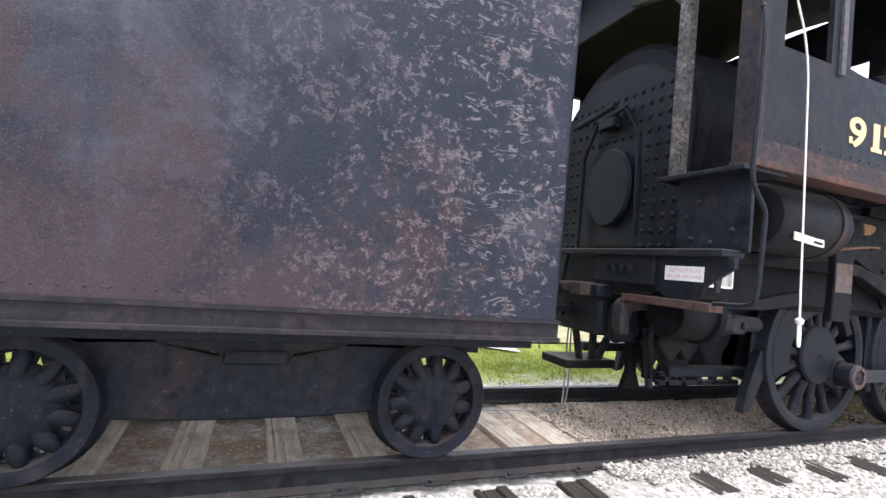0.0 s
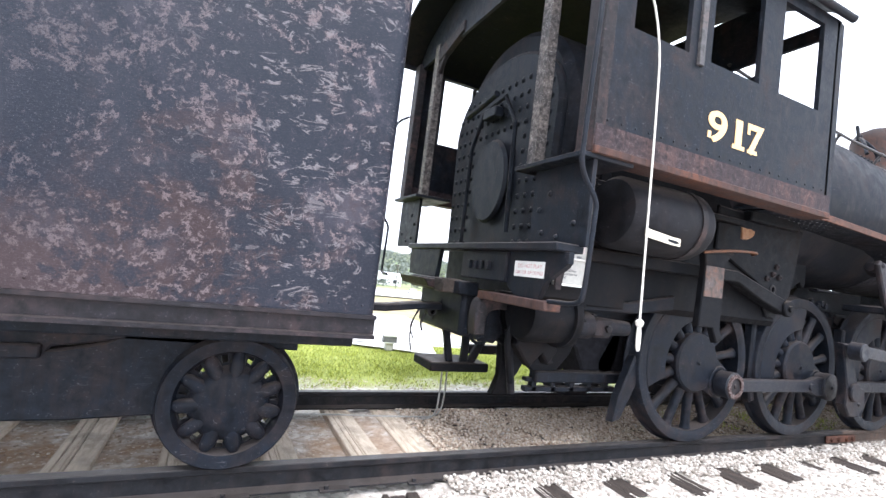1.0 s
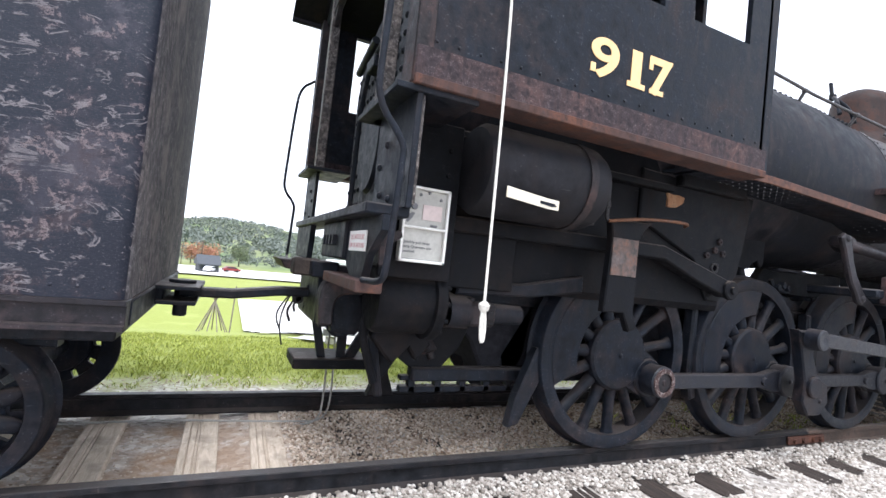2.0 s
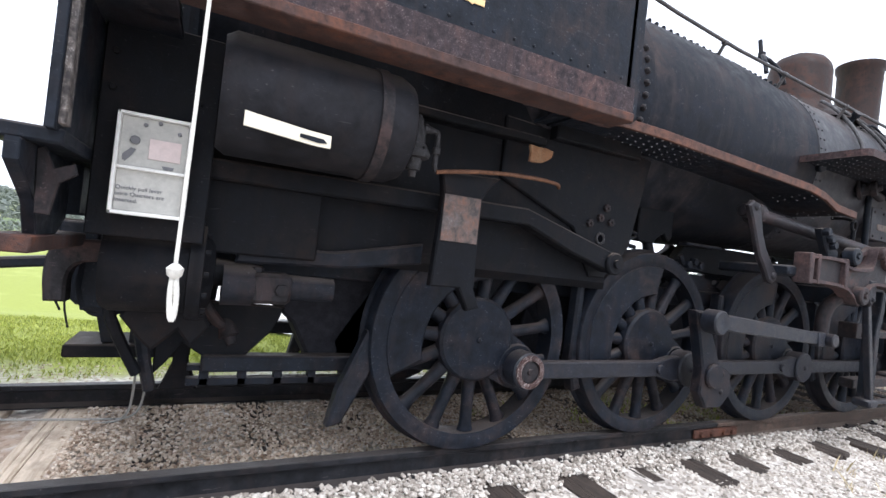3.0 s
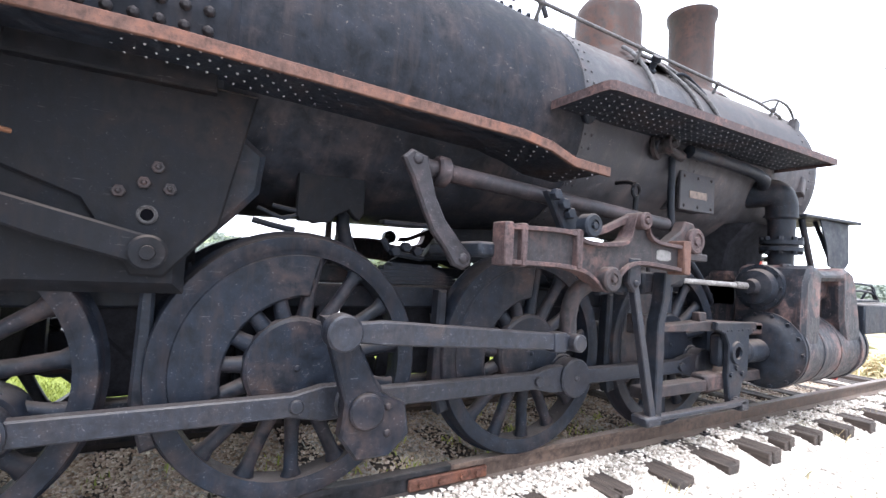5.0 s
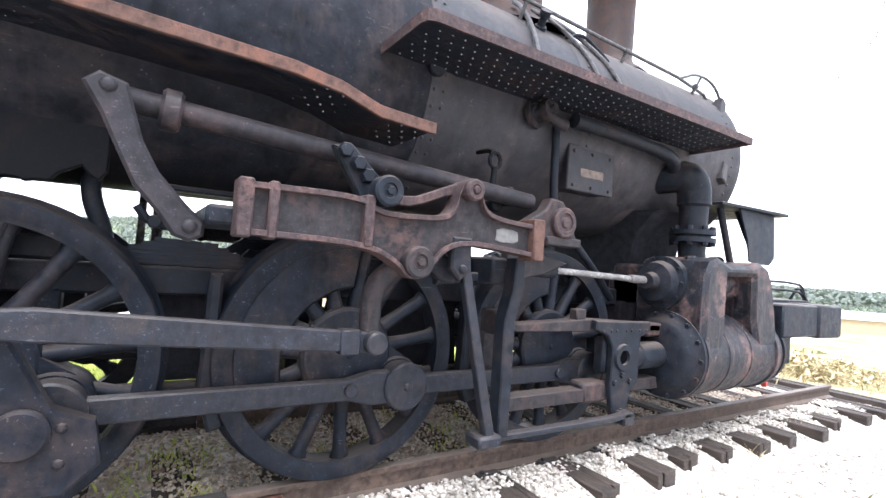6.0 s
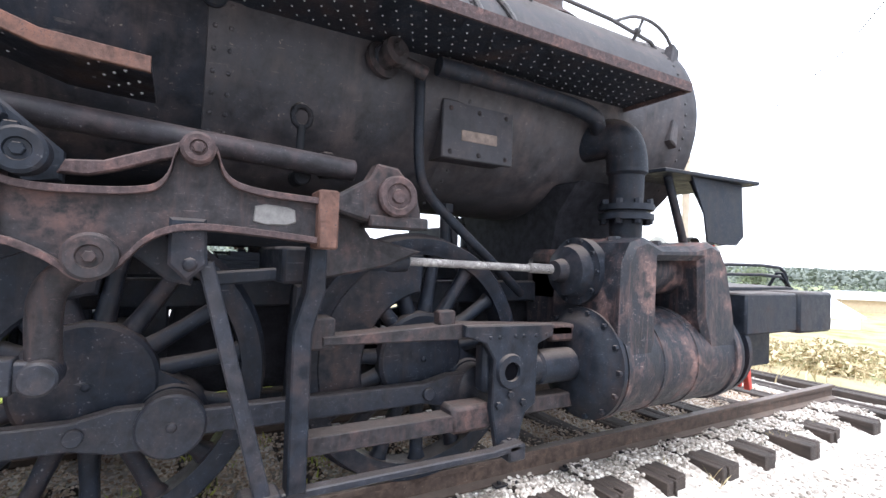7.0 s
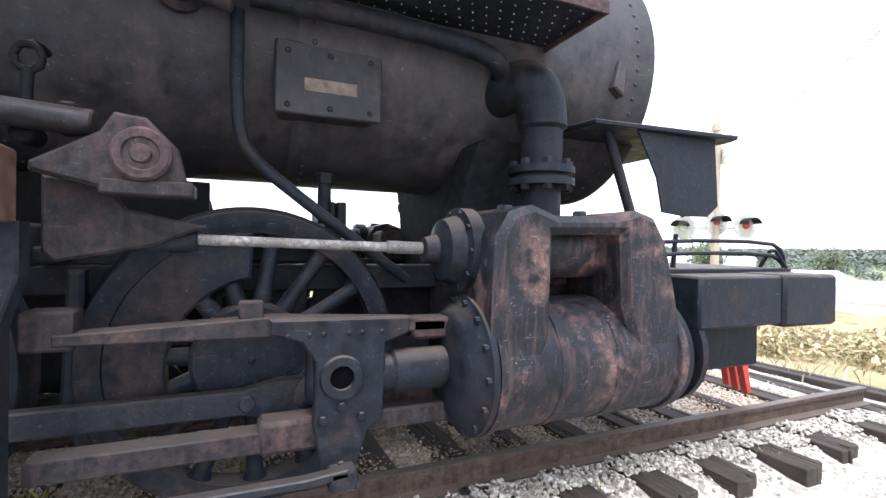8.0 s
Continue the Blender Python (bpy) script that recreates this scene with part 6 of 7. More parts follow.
slab(bm, [(2.70, 0.84), (2.98, 0.84), (3.04, 0.72), (2.96, 0.62), (2.90, 0.70), (2.80, 0.60), (2.74, 0.66), (2.66, 0.76)], -0.80, -0.70, 0.012)
tube(bm, [(2.64, -0.78, 0.98), (2.60, -0.76, 0.80), (2.66, -0.72, 0.64), (2.74, -0.66, 0.46)], 0.026, 8, 2)
part("cylinder_bracket", bm, SHADED_IRON, loco)
bm = bmesh.new()
for k, (dx, dy, low) in enumerate(((0.0, 0.0, 0.70), (-0.05, 0.06, 0.62), (0.04, 0.10, 0.76), (-0.02, 0.15, 0.50), (0.09, 0.02, 0.80))):
    tube(bm, [(2.36 + dx, 0.05 + dy, 0.92), (2.30 + dx, 0.06 + dy, 0.84), (2.27 + 1.4 * dx, 0.07 + dy, 0.5 * (0.84 + low)), (2.30 + dx, 0.08 + dy, low)], 0.006 if k % 2 else 0.009, 6, 2)
lathe(bm, [(-0.04, 0.02), (-0.03, 0.04), (0.03, 0.04), (0.04, 0.02)], (2.33, 0.02, 0.88), (0, 1, 0.2), 12)
part("hanging_hoses", bm, RUBBER, loco)
# backhead with stays, ring and fire door
bm = bmesh.new()
slab(bm, [(0.85 * math.cos(radians(a)), AXIS + 0.08 + 0.62 * math.sin(radians(a))) for a in range(0, 181, 10)] + [(-0.80, 1.49), (0.80, 1.49)], 2.773, 2.871, 0.03, "yz")
bh = part("backhead", bm, BLACK, loco, "domed boiler backhead studded with stay bolts")
for i in range(-7, 8):
    for j in range(12):
        y, z = i * 0.105, 1.52 + j * 0.125
        if (y / 0.84) ** 2 + ((z - AXIS) / 0.62) ** 2 < 1 or (z < AXIS and abs(y) < 0.78):
            if abs(y) > 0.36 or z > 2.42:
                bolt = new("staybolt", bolt_mesh)
                bolt.matrix_basis = Matrix.Translation((2.78, y, z)) @ Matrix.Rotation(radians(-90), 4, "Y")
                under(bolt, bh)
bm = bmesh.new()
lathe(bm, [(0, 0), (0, 0.30), (0.03, 0.28), (0.03, 0)], (0, 0, 0), (-1, 0, 0), 36)
bm.transform(Matrix.Translation((2.73, -0.02, 2.06)) @ Matrix.Diagonal((1, 0.95, 1.25, 1)))
part("fire_door", bm, BLACK, bh, "oval black fire door")
bm = bmesh.new()
tube(bm, [(2.7, 0.34, 1.49), (2.7, 0.34, 2.694), (2.679, -0.40, 2.788), (2.7, -0.42, 1.59)], 0.02, 8, 1)
tube(bm, [(2.679, 0.45, 2.741), (2.658, -0.1, 2.812)], 0.03, 8, 0)
box(bm, (2.658, -0.1, 2.623), (2.749, 0.12, 2.717), 0.01)
part("pipework", bm, BLACK, bh)
bm = bmesh.new()
rod(bm, (4.175, 0.9, 2.433), (4.175, 0.9, 2.931), 0.12)
part("lubricator", bm, BLACK, loco)
bm = bmesh.new()
box(bm, (3.973, -1.3, 2.551), (4.428, -1.05, 2.931), 0.04)
part("seat_box", bm, BLACK, loco)
bm = bmesh.new()
rod(bm, (4.478, -1.2, 2.788), (4.478, -1.2, 3.12), 0.07)
rod(bm, (4.478, -1.2, 2.077), (4.478, -1.2, 2.848), 0.03)
part("brake_stand", bm, BLACK, loco)
# bent grab pole at the cab corner
for s in (-1, 1):
    bm = bmesh.new()
    tube(bm, [(2.47, s * 1.58, 2.978), (2.35, s * 1.68, 2.907), (2.325, s * 1.71, 2.67), (2.3, s * 1.71, 1.983), (2.3, s * 1.71, 1.83), (2.425, s * 1.715, 1.69), (2.425, s * 1.715, 1.61), (2.41, s * 1.71, 1.201), (2.405, s * 1.69, 1.124), (2.39, s * 1.45, 1.119)], 0.0140, 12, 2)
    part("grab_pole", bm, BLACK, loco, "bent black grab pole")

# ---------------------------------------------------------------- under the cab
bm = bmesh.new()
TKY, TKZ = -1.25, 1.75
lathe(bm, [(2.969, 0), (2.969, 0.22), (3.006, 0.245), (3.686, 0.245), (3.74, 0.22), (3.772, 0.15), (3.783, 0)], (0, TKY, TKZ), (1, 0, 0), 48)
tank = part("air_tank", bm, SILLBLACK, loco, "long horizontal air tank, dull black")
for x in (3.568,):
    bm = bmesh.new()
    lathe(bm, [(x, 0.246), (x, 0.254), (x + 0.05, 0.254), (x + 0.05, 0.246)], (0, TKY, TKZ), (1, 0, 0), 48)
    box(bm, (x, TKY - 0.05, TKZ + 0.24), (x + 0.05, TKY + 0.05, 1.99), 0.004)
    part("strap", bm, CAST, tank, "faintly rusty strap")
bm = bmesh.new()
slab(bm, [(3.055, 1.59), (3.315, 1.565), (3.375, 1.565), (3.375, 1.615), (3.285, 1.62), (3.055, 1.645)], TKY - 0.262, TKY - 0.253, 0.001)
bm.transform(Matrix.Translation((0, 0.02, 0.0)))
torn = part("torn_label", bm, CREAMPAPER, tank, "torn yellowed paper strip")
bm = bmesh.new()
slab(bm, [(3.255, 1.602), (3.345, 1.596), (3.36, 1.582), (3.325, 1.578), (3.255, 1.587)], TKY - 0.245, TKY - 0.243, 0)
part("torn_hole", bm, BLACK, torn)
VX, VY = 3.836, -1.22
bm = bmesh.new()
lathe(bm, [(1.56, 0), (1.56, 0.018), (1.59, 0.02), (1.595, 0.036), (1.65, 0.042), (1.655, 0.072), (1.675, 0.078), (1.69, 0.072), (1.694, 0.058), (1.72, 0.056), (1.724, 0.048), (1.79, 0.045), (1.81, 0.034), (1.845, 0.030), (1.865, 0.018), (1.87, 0)], (VX, VY, 0), (0, 0, 1), 24)
rod(bm, (VX - 0.10, VY, 1.805), (VX + 0.085, VY, 1.805), 0.017)
rod(bm, (VX - 0.105, VY, 1.805), (VX - 0.07, VY, 1.805), 0.026)
rod(bm, (VX + 0.035, VY, 1.805), (VX + 0.06, VY, 1.805), 0.025)
for k in range(6):
    a = 2 * math.pi * k / 6
    hexnut(bm, (VX + 0.062 * math.cos(a), VY + 0.062 * math.sin(a), 1.69), (0, 0, 1), 0.012, 0.018)
box(bm, (VX - 0.15, VY + 0.03, 1.69), (VX + 0.05, VY + 0.26, 1.73), 0.006)
valve = part("tank_valve", bm, VALVE, loco, "grey drain valve with stacked flanges")
bm = bmesh.new()
tube(bm, [(VX + 0.08, VY, 1.805), (VX + 0.115, VY, 1.802), (VX + 0.12, VY, 1.77), (VX + 0.115, VY, 1.625), (VX + 0.125, VY - 0.01, 1.605)], 0.013, 10, 2)
rod(bm, (VX + 0.116, VY, 1.69), (VX + 0.116, VY, 1.725), 0.021)
part("outlet_pipe", bm, VALVE, valve)
bm = bmesh.new()
tube(bm, [(VX + 0.12, VY - 0.02, 1.602), (VX + 0.2, VY - 0.035, 1.618), (4.275, -1.26, 1.655), (4.588, -1.22, 1.68), (4.837, -1.1, 1.698), (4.921, -1.0, 1.699)], 0.011, 10, 2)
part("drip_pipe", bm, COPPERPIPE, valve, "thin tarnished copper pipe")
bm = bmesh.new()
slab(bm, [(2.835, 1.51), (4.67, 1.53), (5.06, 1.424), (5.433, 1.325), (5.46, 1.26), (5.40, 1.20), (5.035, 1.301), (4.68, 1.43), (2.835, 1.42)], -1.06, -0.94, 0.01)
lathe(bm, [(-0.01, 0.075), (0.02, 0.075), (0.03, 0.065), (0.03, 0.03), (0.05, 0.028), (0.05, 0)], (5.395, -1.06, 1.262), (0, -1, 0), 24)
part("equaliser_beam", bm, SHADED_IRON, loco)
bm = bmesh.new()
slab(bm, [(4.006, 1.62), (4.358, 1.64), (4.296, 1.58), (4.254, 1.51), (4.26, 1.036), (4.306, 0.942), (4.234, 0.918), (4.172, 1.036), (4.006, 1.036), (4.027, 1.51)], -1.215, -1.155, 0.008)
hang = part("frame_hanger", bm, SHADED_IRON, loco)
bm = bmesh.new()
box(bm, (4.029, -1.221, 1.272), (4.242, -1.213, 1.51), 0.001)
part("paint_patch", bm, PATCH, hang, "rectangular patch of bare reddish metal")
bm = bmesh.new()
slab(bm, [(4.606, 1.80), (4.64, 1.797), (4.70, 1.805), (4.745, 1.83), (4.768, 1.85), (4.775, 1.885), (4.72, 1.895), (4.665, 1.892), (4.60, 1.897), (4.612, 1.85)], -1.10, -1.08, 0.004)
part("rusted_bracket", bm, COPPER, loco, "small bare rust-orange bracket")
bm = bmesh.new()
slab(bm, [(4.535, 2.09), (5.808, 2.044), (5.669, 1.398), (5.456, 1.155), (5.328, 1.16), (5.135, 1.475), (4.535, 1.71)], -0.93, -0.88, 0.01)
box(bm, (2.896, -1.0, 1.94), (4.796, 1.0, 1.99), 0.01)
plate = part("expansion_plate", bm, SHADED_IRON, loco)
for x, z in ((5.27, 1.52), (5.36, 1.566), (5.41, 1.64), (5.46, 1.548)):
    bm = bmesh.new()
    hexnut(bm, (x, -0.93, z), (0, -1, 0), 0.028, 0.022)
    stud(bm, (x, -0.952, z), (0, -1, 0), 0.013, 0.012)
    part("bolt", bm, CAST, plate, "rusted bolt")
bm = bmesh.new()
lathe(bm, [(0, 0.026), (0, 0.042), (0.008, 0.042), (0.012, 0.036), (0.008, 0.026), (0, 0.026)], (5.38, -0.93, 1.427), (0, -1, 0), 24)
part("eyelet", bm, VALVE, plate, "pale worn rim of a bolt hole")
# black disc in place of a real hole, its shade in the colour
bm = bmesh.new()
rod(bm, (5.38, -0.9345, 1.427), (5.38, -0.92, 1.427), 0.027)
part("bolt_hole_shade", bm, HOLE, plate)
# brake hangers and shoes behind each driver
for x in DRIVERS:
    for s in (-1, 1):
        bm = bmesh.new()
        slab(bm, [(x - 0.70, 0.72), (x - 0.62, 0.74), (x - 0.66, 0.48), (x - 0.80, 0.20), (x - 0.88, 0.18), (x - 0.84, 0.38)] if x == DRIVERS[0] else [(x - 0.72, 1.115), (x - 0.66, 1.114), (x - 0.66, 0.55), (x - 0.60, 0.35), (x - 0.68, 0.33), (x - 0.74, 0.55)], s * 0.70, s * 0.80, 0.015)
        part("brake_shoe", bm, BLACK, loco)
# leaf springs over the frames
for x in (5.328, 6.86, 8.368):
    for s in (-1, 1):
        bm = bmesh.new()
        for k in range(6):
            w = 0.42 - 0.055 * k
            slab(bm, [(x - w, 1.142 + 0.022 * k), (x + w, 1.131 + 0.022 * k), (x + w, 1.152 + 0.022 * k), (x - w, 1.163 + 0.022 * k)], s * 0.50, s * 0.60, 0)
        part("leaf_spring", bm, BLACK, loco)

# ---------------------------------------------------------------- writing and small things on the engine
def lettering(name, text, size, m, mat, parent, extrude=0.002, bold=0.0, label="", spacing=1.22):
    cu = bpy.data.curves.new(name, "FONT")
    cu.body, cu.size, cu.extrude, cu.offset, cu.space_character = text, size, extrude, bold, spacing
    tmp = bpy.data.objects.new("tmp", cu)
    me = bpy.data.meshes.new_from_object(tmp)
    me.name = name
    bpy.data.objects.remove(tmp)
    me.materials.append(mat)
    ob = new(name, me)
    ob.matrix_basis = m
    under(ob, parent)
    return tagged(ob, label)


for digit, x0, x1, bold in (("9", 3.415, 3.605, 0.0052), ("1", 3.695, 3.765, 0.003), ("7", 3.825, 4.0, 0.007)):
    num = lettering("numeral", digit, 0.286, Matrix.Translation((x0, -CY - 0.003, 2.285)) @ pose(0, 0, 0, 90, 0, 0), CREAM, loco, 0.002, bold, "cream numeral " + digit + " on the cab")
    wide = [v.co.x for v in num.data.vertices]
    lo, hi = min(wide), max(wide)
    for v in num.data.vertices:
        v.co.x = (v.co.x - lo) * (x1 - x0) / (hi - lo)
    feet = {"1": [((3.672, 2.281), (3.80, 2.31))], "7": [((3.835, 2.281), (3.94, 2.308)), ((3.822, 2.41), (3.85, 2.478))], "9": [((3.42, 2.297), (3.452, 2.342))]}
    for lo, hi in feet[digit]:
        bm = bmesh.new()
        box(bm, (lo[0], -CY - 0.0048, lo[1]), (hi[0], -CY - 0.0012, hi[1]), 0)
        part("serif", bm, CREAM, num)


def warning_sign():
    ob = thing("warning_sign", (2.40, -1.15, 1.30), "small white sign with faded red lines on the end sill", "sign")
    bm = bmesh.new()
    box(bm, (2.408, -1.35, 1.245), (2.418, -1.04, 1.345), 0.002)
    board = part("board", bm, WHITE, ob)
    m = Matrix.Translation((2.407, -1.08, 1.302)) @ pose(0, 0, 0, 90, 0, -90)
    lettering("words", "DO NOT PLAY", 0.036, m, INK, board, 0.0005, 0.0, "", 1.08)
    m = Matrix.Translation((2.407, -1.06, 1.262)) @ pose(0, 0, 0, 90, 0, -90)
    lettering("words", "ON OR AROUND", 0.034, m, INK, board, 0.0005, 0.0, "", 1.1)


warning_sign()


def call_box():
    ob = thing("telephone_box", (2.77, -1.18, 1.21), "aged grey call box with a paper notice, lid missing", "box")
    y = -1.18
    bm = bmesh.new()
    box(bm, (2.642, y, 1.231), (2.877, y + 0.05, 1.605), 0.006)
    body = part("body", bm, GREYBOX, ob)
    bm = bmesh.new()
    for lo, hi in (((2.631, 1.219), (2.89, 1.234)), ((2.631, 1.602), (2.89, 1.615)), ((2.631, 1.219), (2.645, 1.615)), ((2.874, 1.219), (2.89, 1.615)), ((2.642, 1.395), (2.877, 1.407))):
        box(bm, (lo[0], y - 0.022, lo[1]), (hi[0], y + 0.03, hi[1]), 0.003)
    part("frame", bm, WHITE, ob, "raised pale rim")
    bm = bmesh.new()
    box(bm, (2.743, y - 0.006, 1.445), (2.853, y - 0.001, 1.525), 0.001)
    part("paper_notice", bm, PAPER, ob, "small pale pink paper")
    bm = bmesh.new()
    rod(bm, (2.695, y - 0.012, 1.51), (2.695, y, 1.51), 0.017)
    part("button", bm, GREYINK, ob)
    bm = bmesh.new()
    slab(bm, [(2.658, 1.45), (2.684, 1.48), (2.7, 1.475), (2.689, 1.45), (2.668, 1.425), (2.658, 1.43)], y - 0.006, y, 0.001)
    part("lever", bm, GREYINK, ob)
    bm = bmesh.new()
    slab(bm, [(2.792, 1.425), (2.835, 1.425), (2.829, 1.412), (2.798, 1.412)], y - 0.006, y, 0.001)
    part("coin_slot", bm, GREYINK, ob)
    for z, words in ((1.316, "Quickly pull lever"), (1.292, "once Quarters are"), (1.268, "inserted.")):
        lettering("words", words, 0.0215, Matrix.Translation((2.647, y - 0.002, z)) @ pose(0, 0, 0, 90, 0, 0), GREYINK, body, 0.0006, 0.0003, spacing=1.02)
    for x, z in ((2.724, 1.575), (2.773, 1.59), (2.841, 1.56)):
        bm = bmesh.new()
        rod(bm, (x, y - 0.008, z), (x, y, z), 0.008, 10)
        part("screw", bm, GREYINK, body)


call_box()
bm = bmesh.new()
tube(bm, [(2.60, -1.58, 3.46), (2.70, -1.60, 3.2), (2.89, -1.605, 2.80), (2.91, -1.61, 2.29), (2.905, -1.63, 1.65), (2.90, -1.65, 1.06)], 0.0066, 8, 2)
lathe(bm, [(0, 0.008), (0.012, 0.022), (0.035, 0.026), (0.05, 0.01)], (2.90, -1.65, 1.03), (0, 0, 1), 10)
tube(bm, [(2.895, -1.65, 1.035), (2.893, -1.65, 0.98), (2.900, -1.65, 0.90), (2.912, -1.65, 0.90), (2.913, -1.65, 0.98), (2.905, -1.65, 1.035)], 0.0085, 8, 2)
whole("rope", bm, ROPE, "off-white rope with a knot hanging from the cab", "rope")
bm = bmesh.new()
tube(bm, [(0.9, 0.50, -0.13), (1.6, 0.52, -0.135), (1.983, 0.46, -0.135), (2.45, 0.38, -0.13), (2.679, 0.34, -0.12), (2.724, 0.33, 0.05), (2.7, 0.32, 0.5), (2.679, 0.31, 0.918)], 0.008, 8, 2)
tube(bm, [(2.45, 0.33, -0.14), (2.637, 0.31, -0.12), (2.658, 0.31, 0.1), (2.647, 0.31, 0.5), (2.658, 0.31, 0.918)], 0.008, 8, 2)
whole("cable", bm, WIRE, "loose grey cable lying over the ties and up the engine", "cable")

# rigging between boiler and frames
bm = bmesh.new()
slab(bm, [(5.541, 2.052), (5.882, 1.792), (5.861, 1.593), (5.754, 1.466), (5.541, 1.242)], -0.80, 0.80, 0.03)
part("throat_plate", bm, BLACK, loco)
for s in (-1,):
    bm = bmesh.new()
    box(bm, (6.618, 0.58, 1.12), (6.667, 0.62, 1.70), 0.006)
    box(bm, (6.705, 0.57, 1.12), (6.773, 0.61, 1.72), 0.006)
    part("spring_hanger", bm, POST, loco, "pale weathered upright hanger")
    bm = bmesh.new()
    tube(bm, [(6.297, s * 0.42, 1.649), (6.374, s * 0.42, 1.687), (6.433, s * 0.42, 1.605), (6.423, s * 0.44, 1.466), (6.491, s * 0.46, 1.29), (6.52, s * 0.5, 1.12)], 0.045, 10, 2)
    part("brake_hook", bm, BLACK, loco)
    bm = bmesh.new()
    tube(bm, [(5.882, s * 0.60, 1.542), (6.052, s * 0.60, 1.477), (6.199, s * 0.58, 1.633)], 0.012, 6, 1)
    tube(bm, [(6.02, s * 0.60, 1.488), (6.137, s * 0.6, 1.534), (6.297, s * 0.58, 1.499)], 0.012, 6, 1)
    tube(bm, [(5.86, s * 0.6, 1.47), (6.0, s * 0.6, 1.44), (6.09, s * 0.6, 1.43)], 0.018, 8, 1)
    tube(bm, [(5.96, s * 0.6, 1.56), (6.10, s * 0.6, 1.54)], 0.014, 8, 0)
    part("brake_linkage", bm, BLACK, loco)
    bm = bmesh.new()
    slab(bm, [(6.09, 1.79), (6.09, 1.52), (6.11, 1.485), (6.17, 1.487), (6.20, 1.475), (6.24, 1.486), (6.29, 1.49), (6.32, 1.53), (6.40, 1.575), (6.44, 1.53), (6.47, 1.515), (6.50, 1.56), (6.50, 1.79)], s * 0.62, s * 0.56, 0.008)
    part("hanger_casting", bm, SHADED_IRON, loco, "ragged black casting under the boiler")
    bm = bmesh.new()
    for k in range(9):
        hexnut(bm, (6.052 + k * 0.062, s * 0.16, 1.589 + 0.004 * (k % 3)), (0, 0, -1), 0.022, 0.024)
    box(bm, (5.967, s * 0.12, 1.581), (7.157, s * 0.22, 1.621), 0.006)
    tagged(part("seam_bolts", bm, BLACK, loco), kind="stuff")
    bm = bmesh.new()
    for x, z in ((6.705, 1.347), (6.782, 1.374), (6.86, 1.352)):
        hexnut(bm, (x, s * 0.62, z), (0, s, 0), 0.035, 0.05)
    tube(bm, [(6.627, s * 0.62, 1.419), (6.685, s * 0.62, 1.337), (6.919, s * 0.62, 1.31)], 0.022, 8, 1)
    part("rigging_pin", bm, BLACK, loco)
# Added dark plate on the centre line, shuts out sky under the boiler.
bm = bmesh.new()
slab(bm, [(7.207, 1.302), (9.005, 1.3), (9.005, 1.6), (7.452, 1.6)], -0.05, 0.05, 0.01)
part("sky_gap_blocker", bm, SHADED_IRON, loco)


# ---------------------------------------------------------------- beyond the track
def signal():
    ob = thing("crossing_signal", (17.9, 3.3, rise(17.9, 3.3)), "railway crossing signal, tan post with round warning lamps", "signal")
    x, y, z = 17.9, 3.3, rise(17.9, 3.3)
    bm = bmesh.new()
    rod(bm, (x, y, z), (x, y, 3.7), 0.075)
    post = part("post", bm, GALV, ob, "tan painted post")
    bm = bmesh.new()
    rod(bm, (x - 0.02, y, 3.6), (x - 0.02, y, 3.75), 0.085)
    part("cap", bm, GALV, post)
    away = Vector((-0.83, -0.56, 0)).normalized()
    across = Vector((0.56, -0.83, 0))
    for dx, dz, turn in ((-0.55, 0.02, -0.5), (0.0, 0.1, 0.9), (0.5, 0.05, 0.7)):
        c = Vector((x, y, 1.68 + dz)) + across * dx
        d = (away + across * turn).normalized()
        bm = bmesh.new()
        lathe(bm, [(0, 0), (0, 0.24), (0.02, 0.25), (0.03, 0.24), (0.03, 0.11), (0.02, 0)], c, d, 28)
        disc = part("backboard", bm, GREYBOX, ob, "round grey lamp board")
        bm = bmesh.new()
        lathe(bm, [(0.03, 0.07), (0.06, 0.06), (0.08, 0.03), (0.085, 0)], c, d, 20)
        part("lens", bm, RED if dx > -0.5 else WHITE, disc, "round lamp lens")
        bm = bmesh.new()
        side = d.cross(Vector((0, 0, 1))).normalized()
        v = []
        for dist in (0.02, 0.28):
            v.append([bm.verts.new(c + d * dist + 0.14 * (math.cos(radians(a)) * side + math.sin(radians(a)) * Vector((0, 0, 1)))) for a in range(10, 171, 20)])
        for i in range(len(v[0]) - 1):
            bm.faces.new((v[0][i], v[0][i + 1], v[1][i + 1], v[1][i]))
        bmesh.ops.solidify(bm, geom=bm.faces[:], thickness=0.008)
        part("visor", bm, RUBBER, disc, "black visor")
    bm = bmesh.new()
    p = Vector((x, y, 1.68))
    tube(bm, [p - across * 0.55, p + across * 0.5], 0.03, 8, 0)
    part("crossarm", bm, ALU, ob)
    for a in (38, -38):
        bm = bmesh.new()
        box(bm, (-0.6, -0.01, -0.11), (0.6, 0.01, 0.11), 0.003)
        bm.transform(Matrix.Translation((x, y, 3.1)) @ Matrix.Rotation(radians(57), 4, "Z") @ Matrix.Translation((0, -0.09 if a > 0 else -0.11, 0)) @ Matrix.Rotation(radians(a), 4, "Y"))
        part("crossbuck_board", bm, WHITE, ob)


signal()


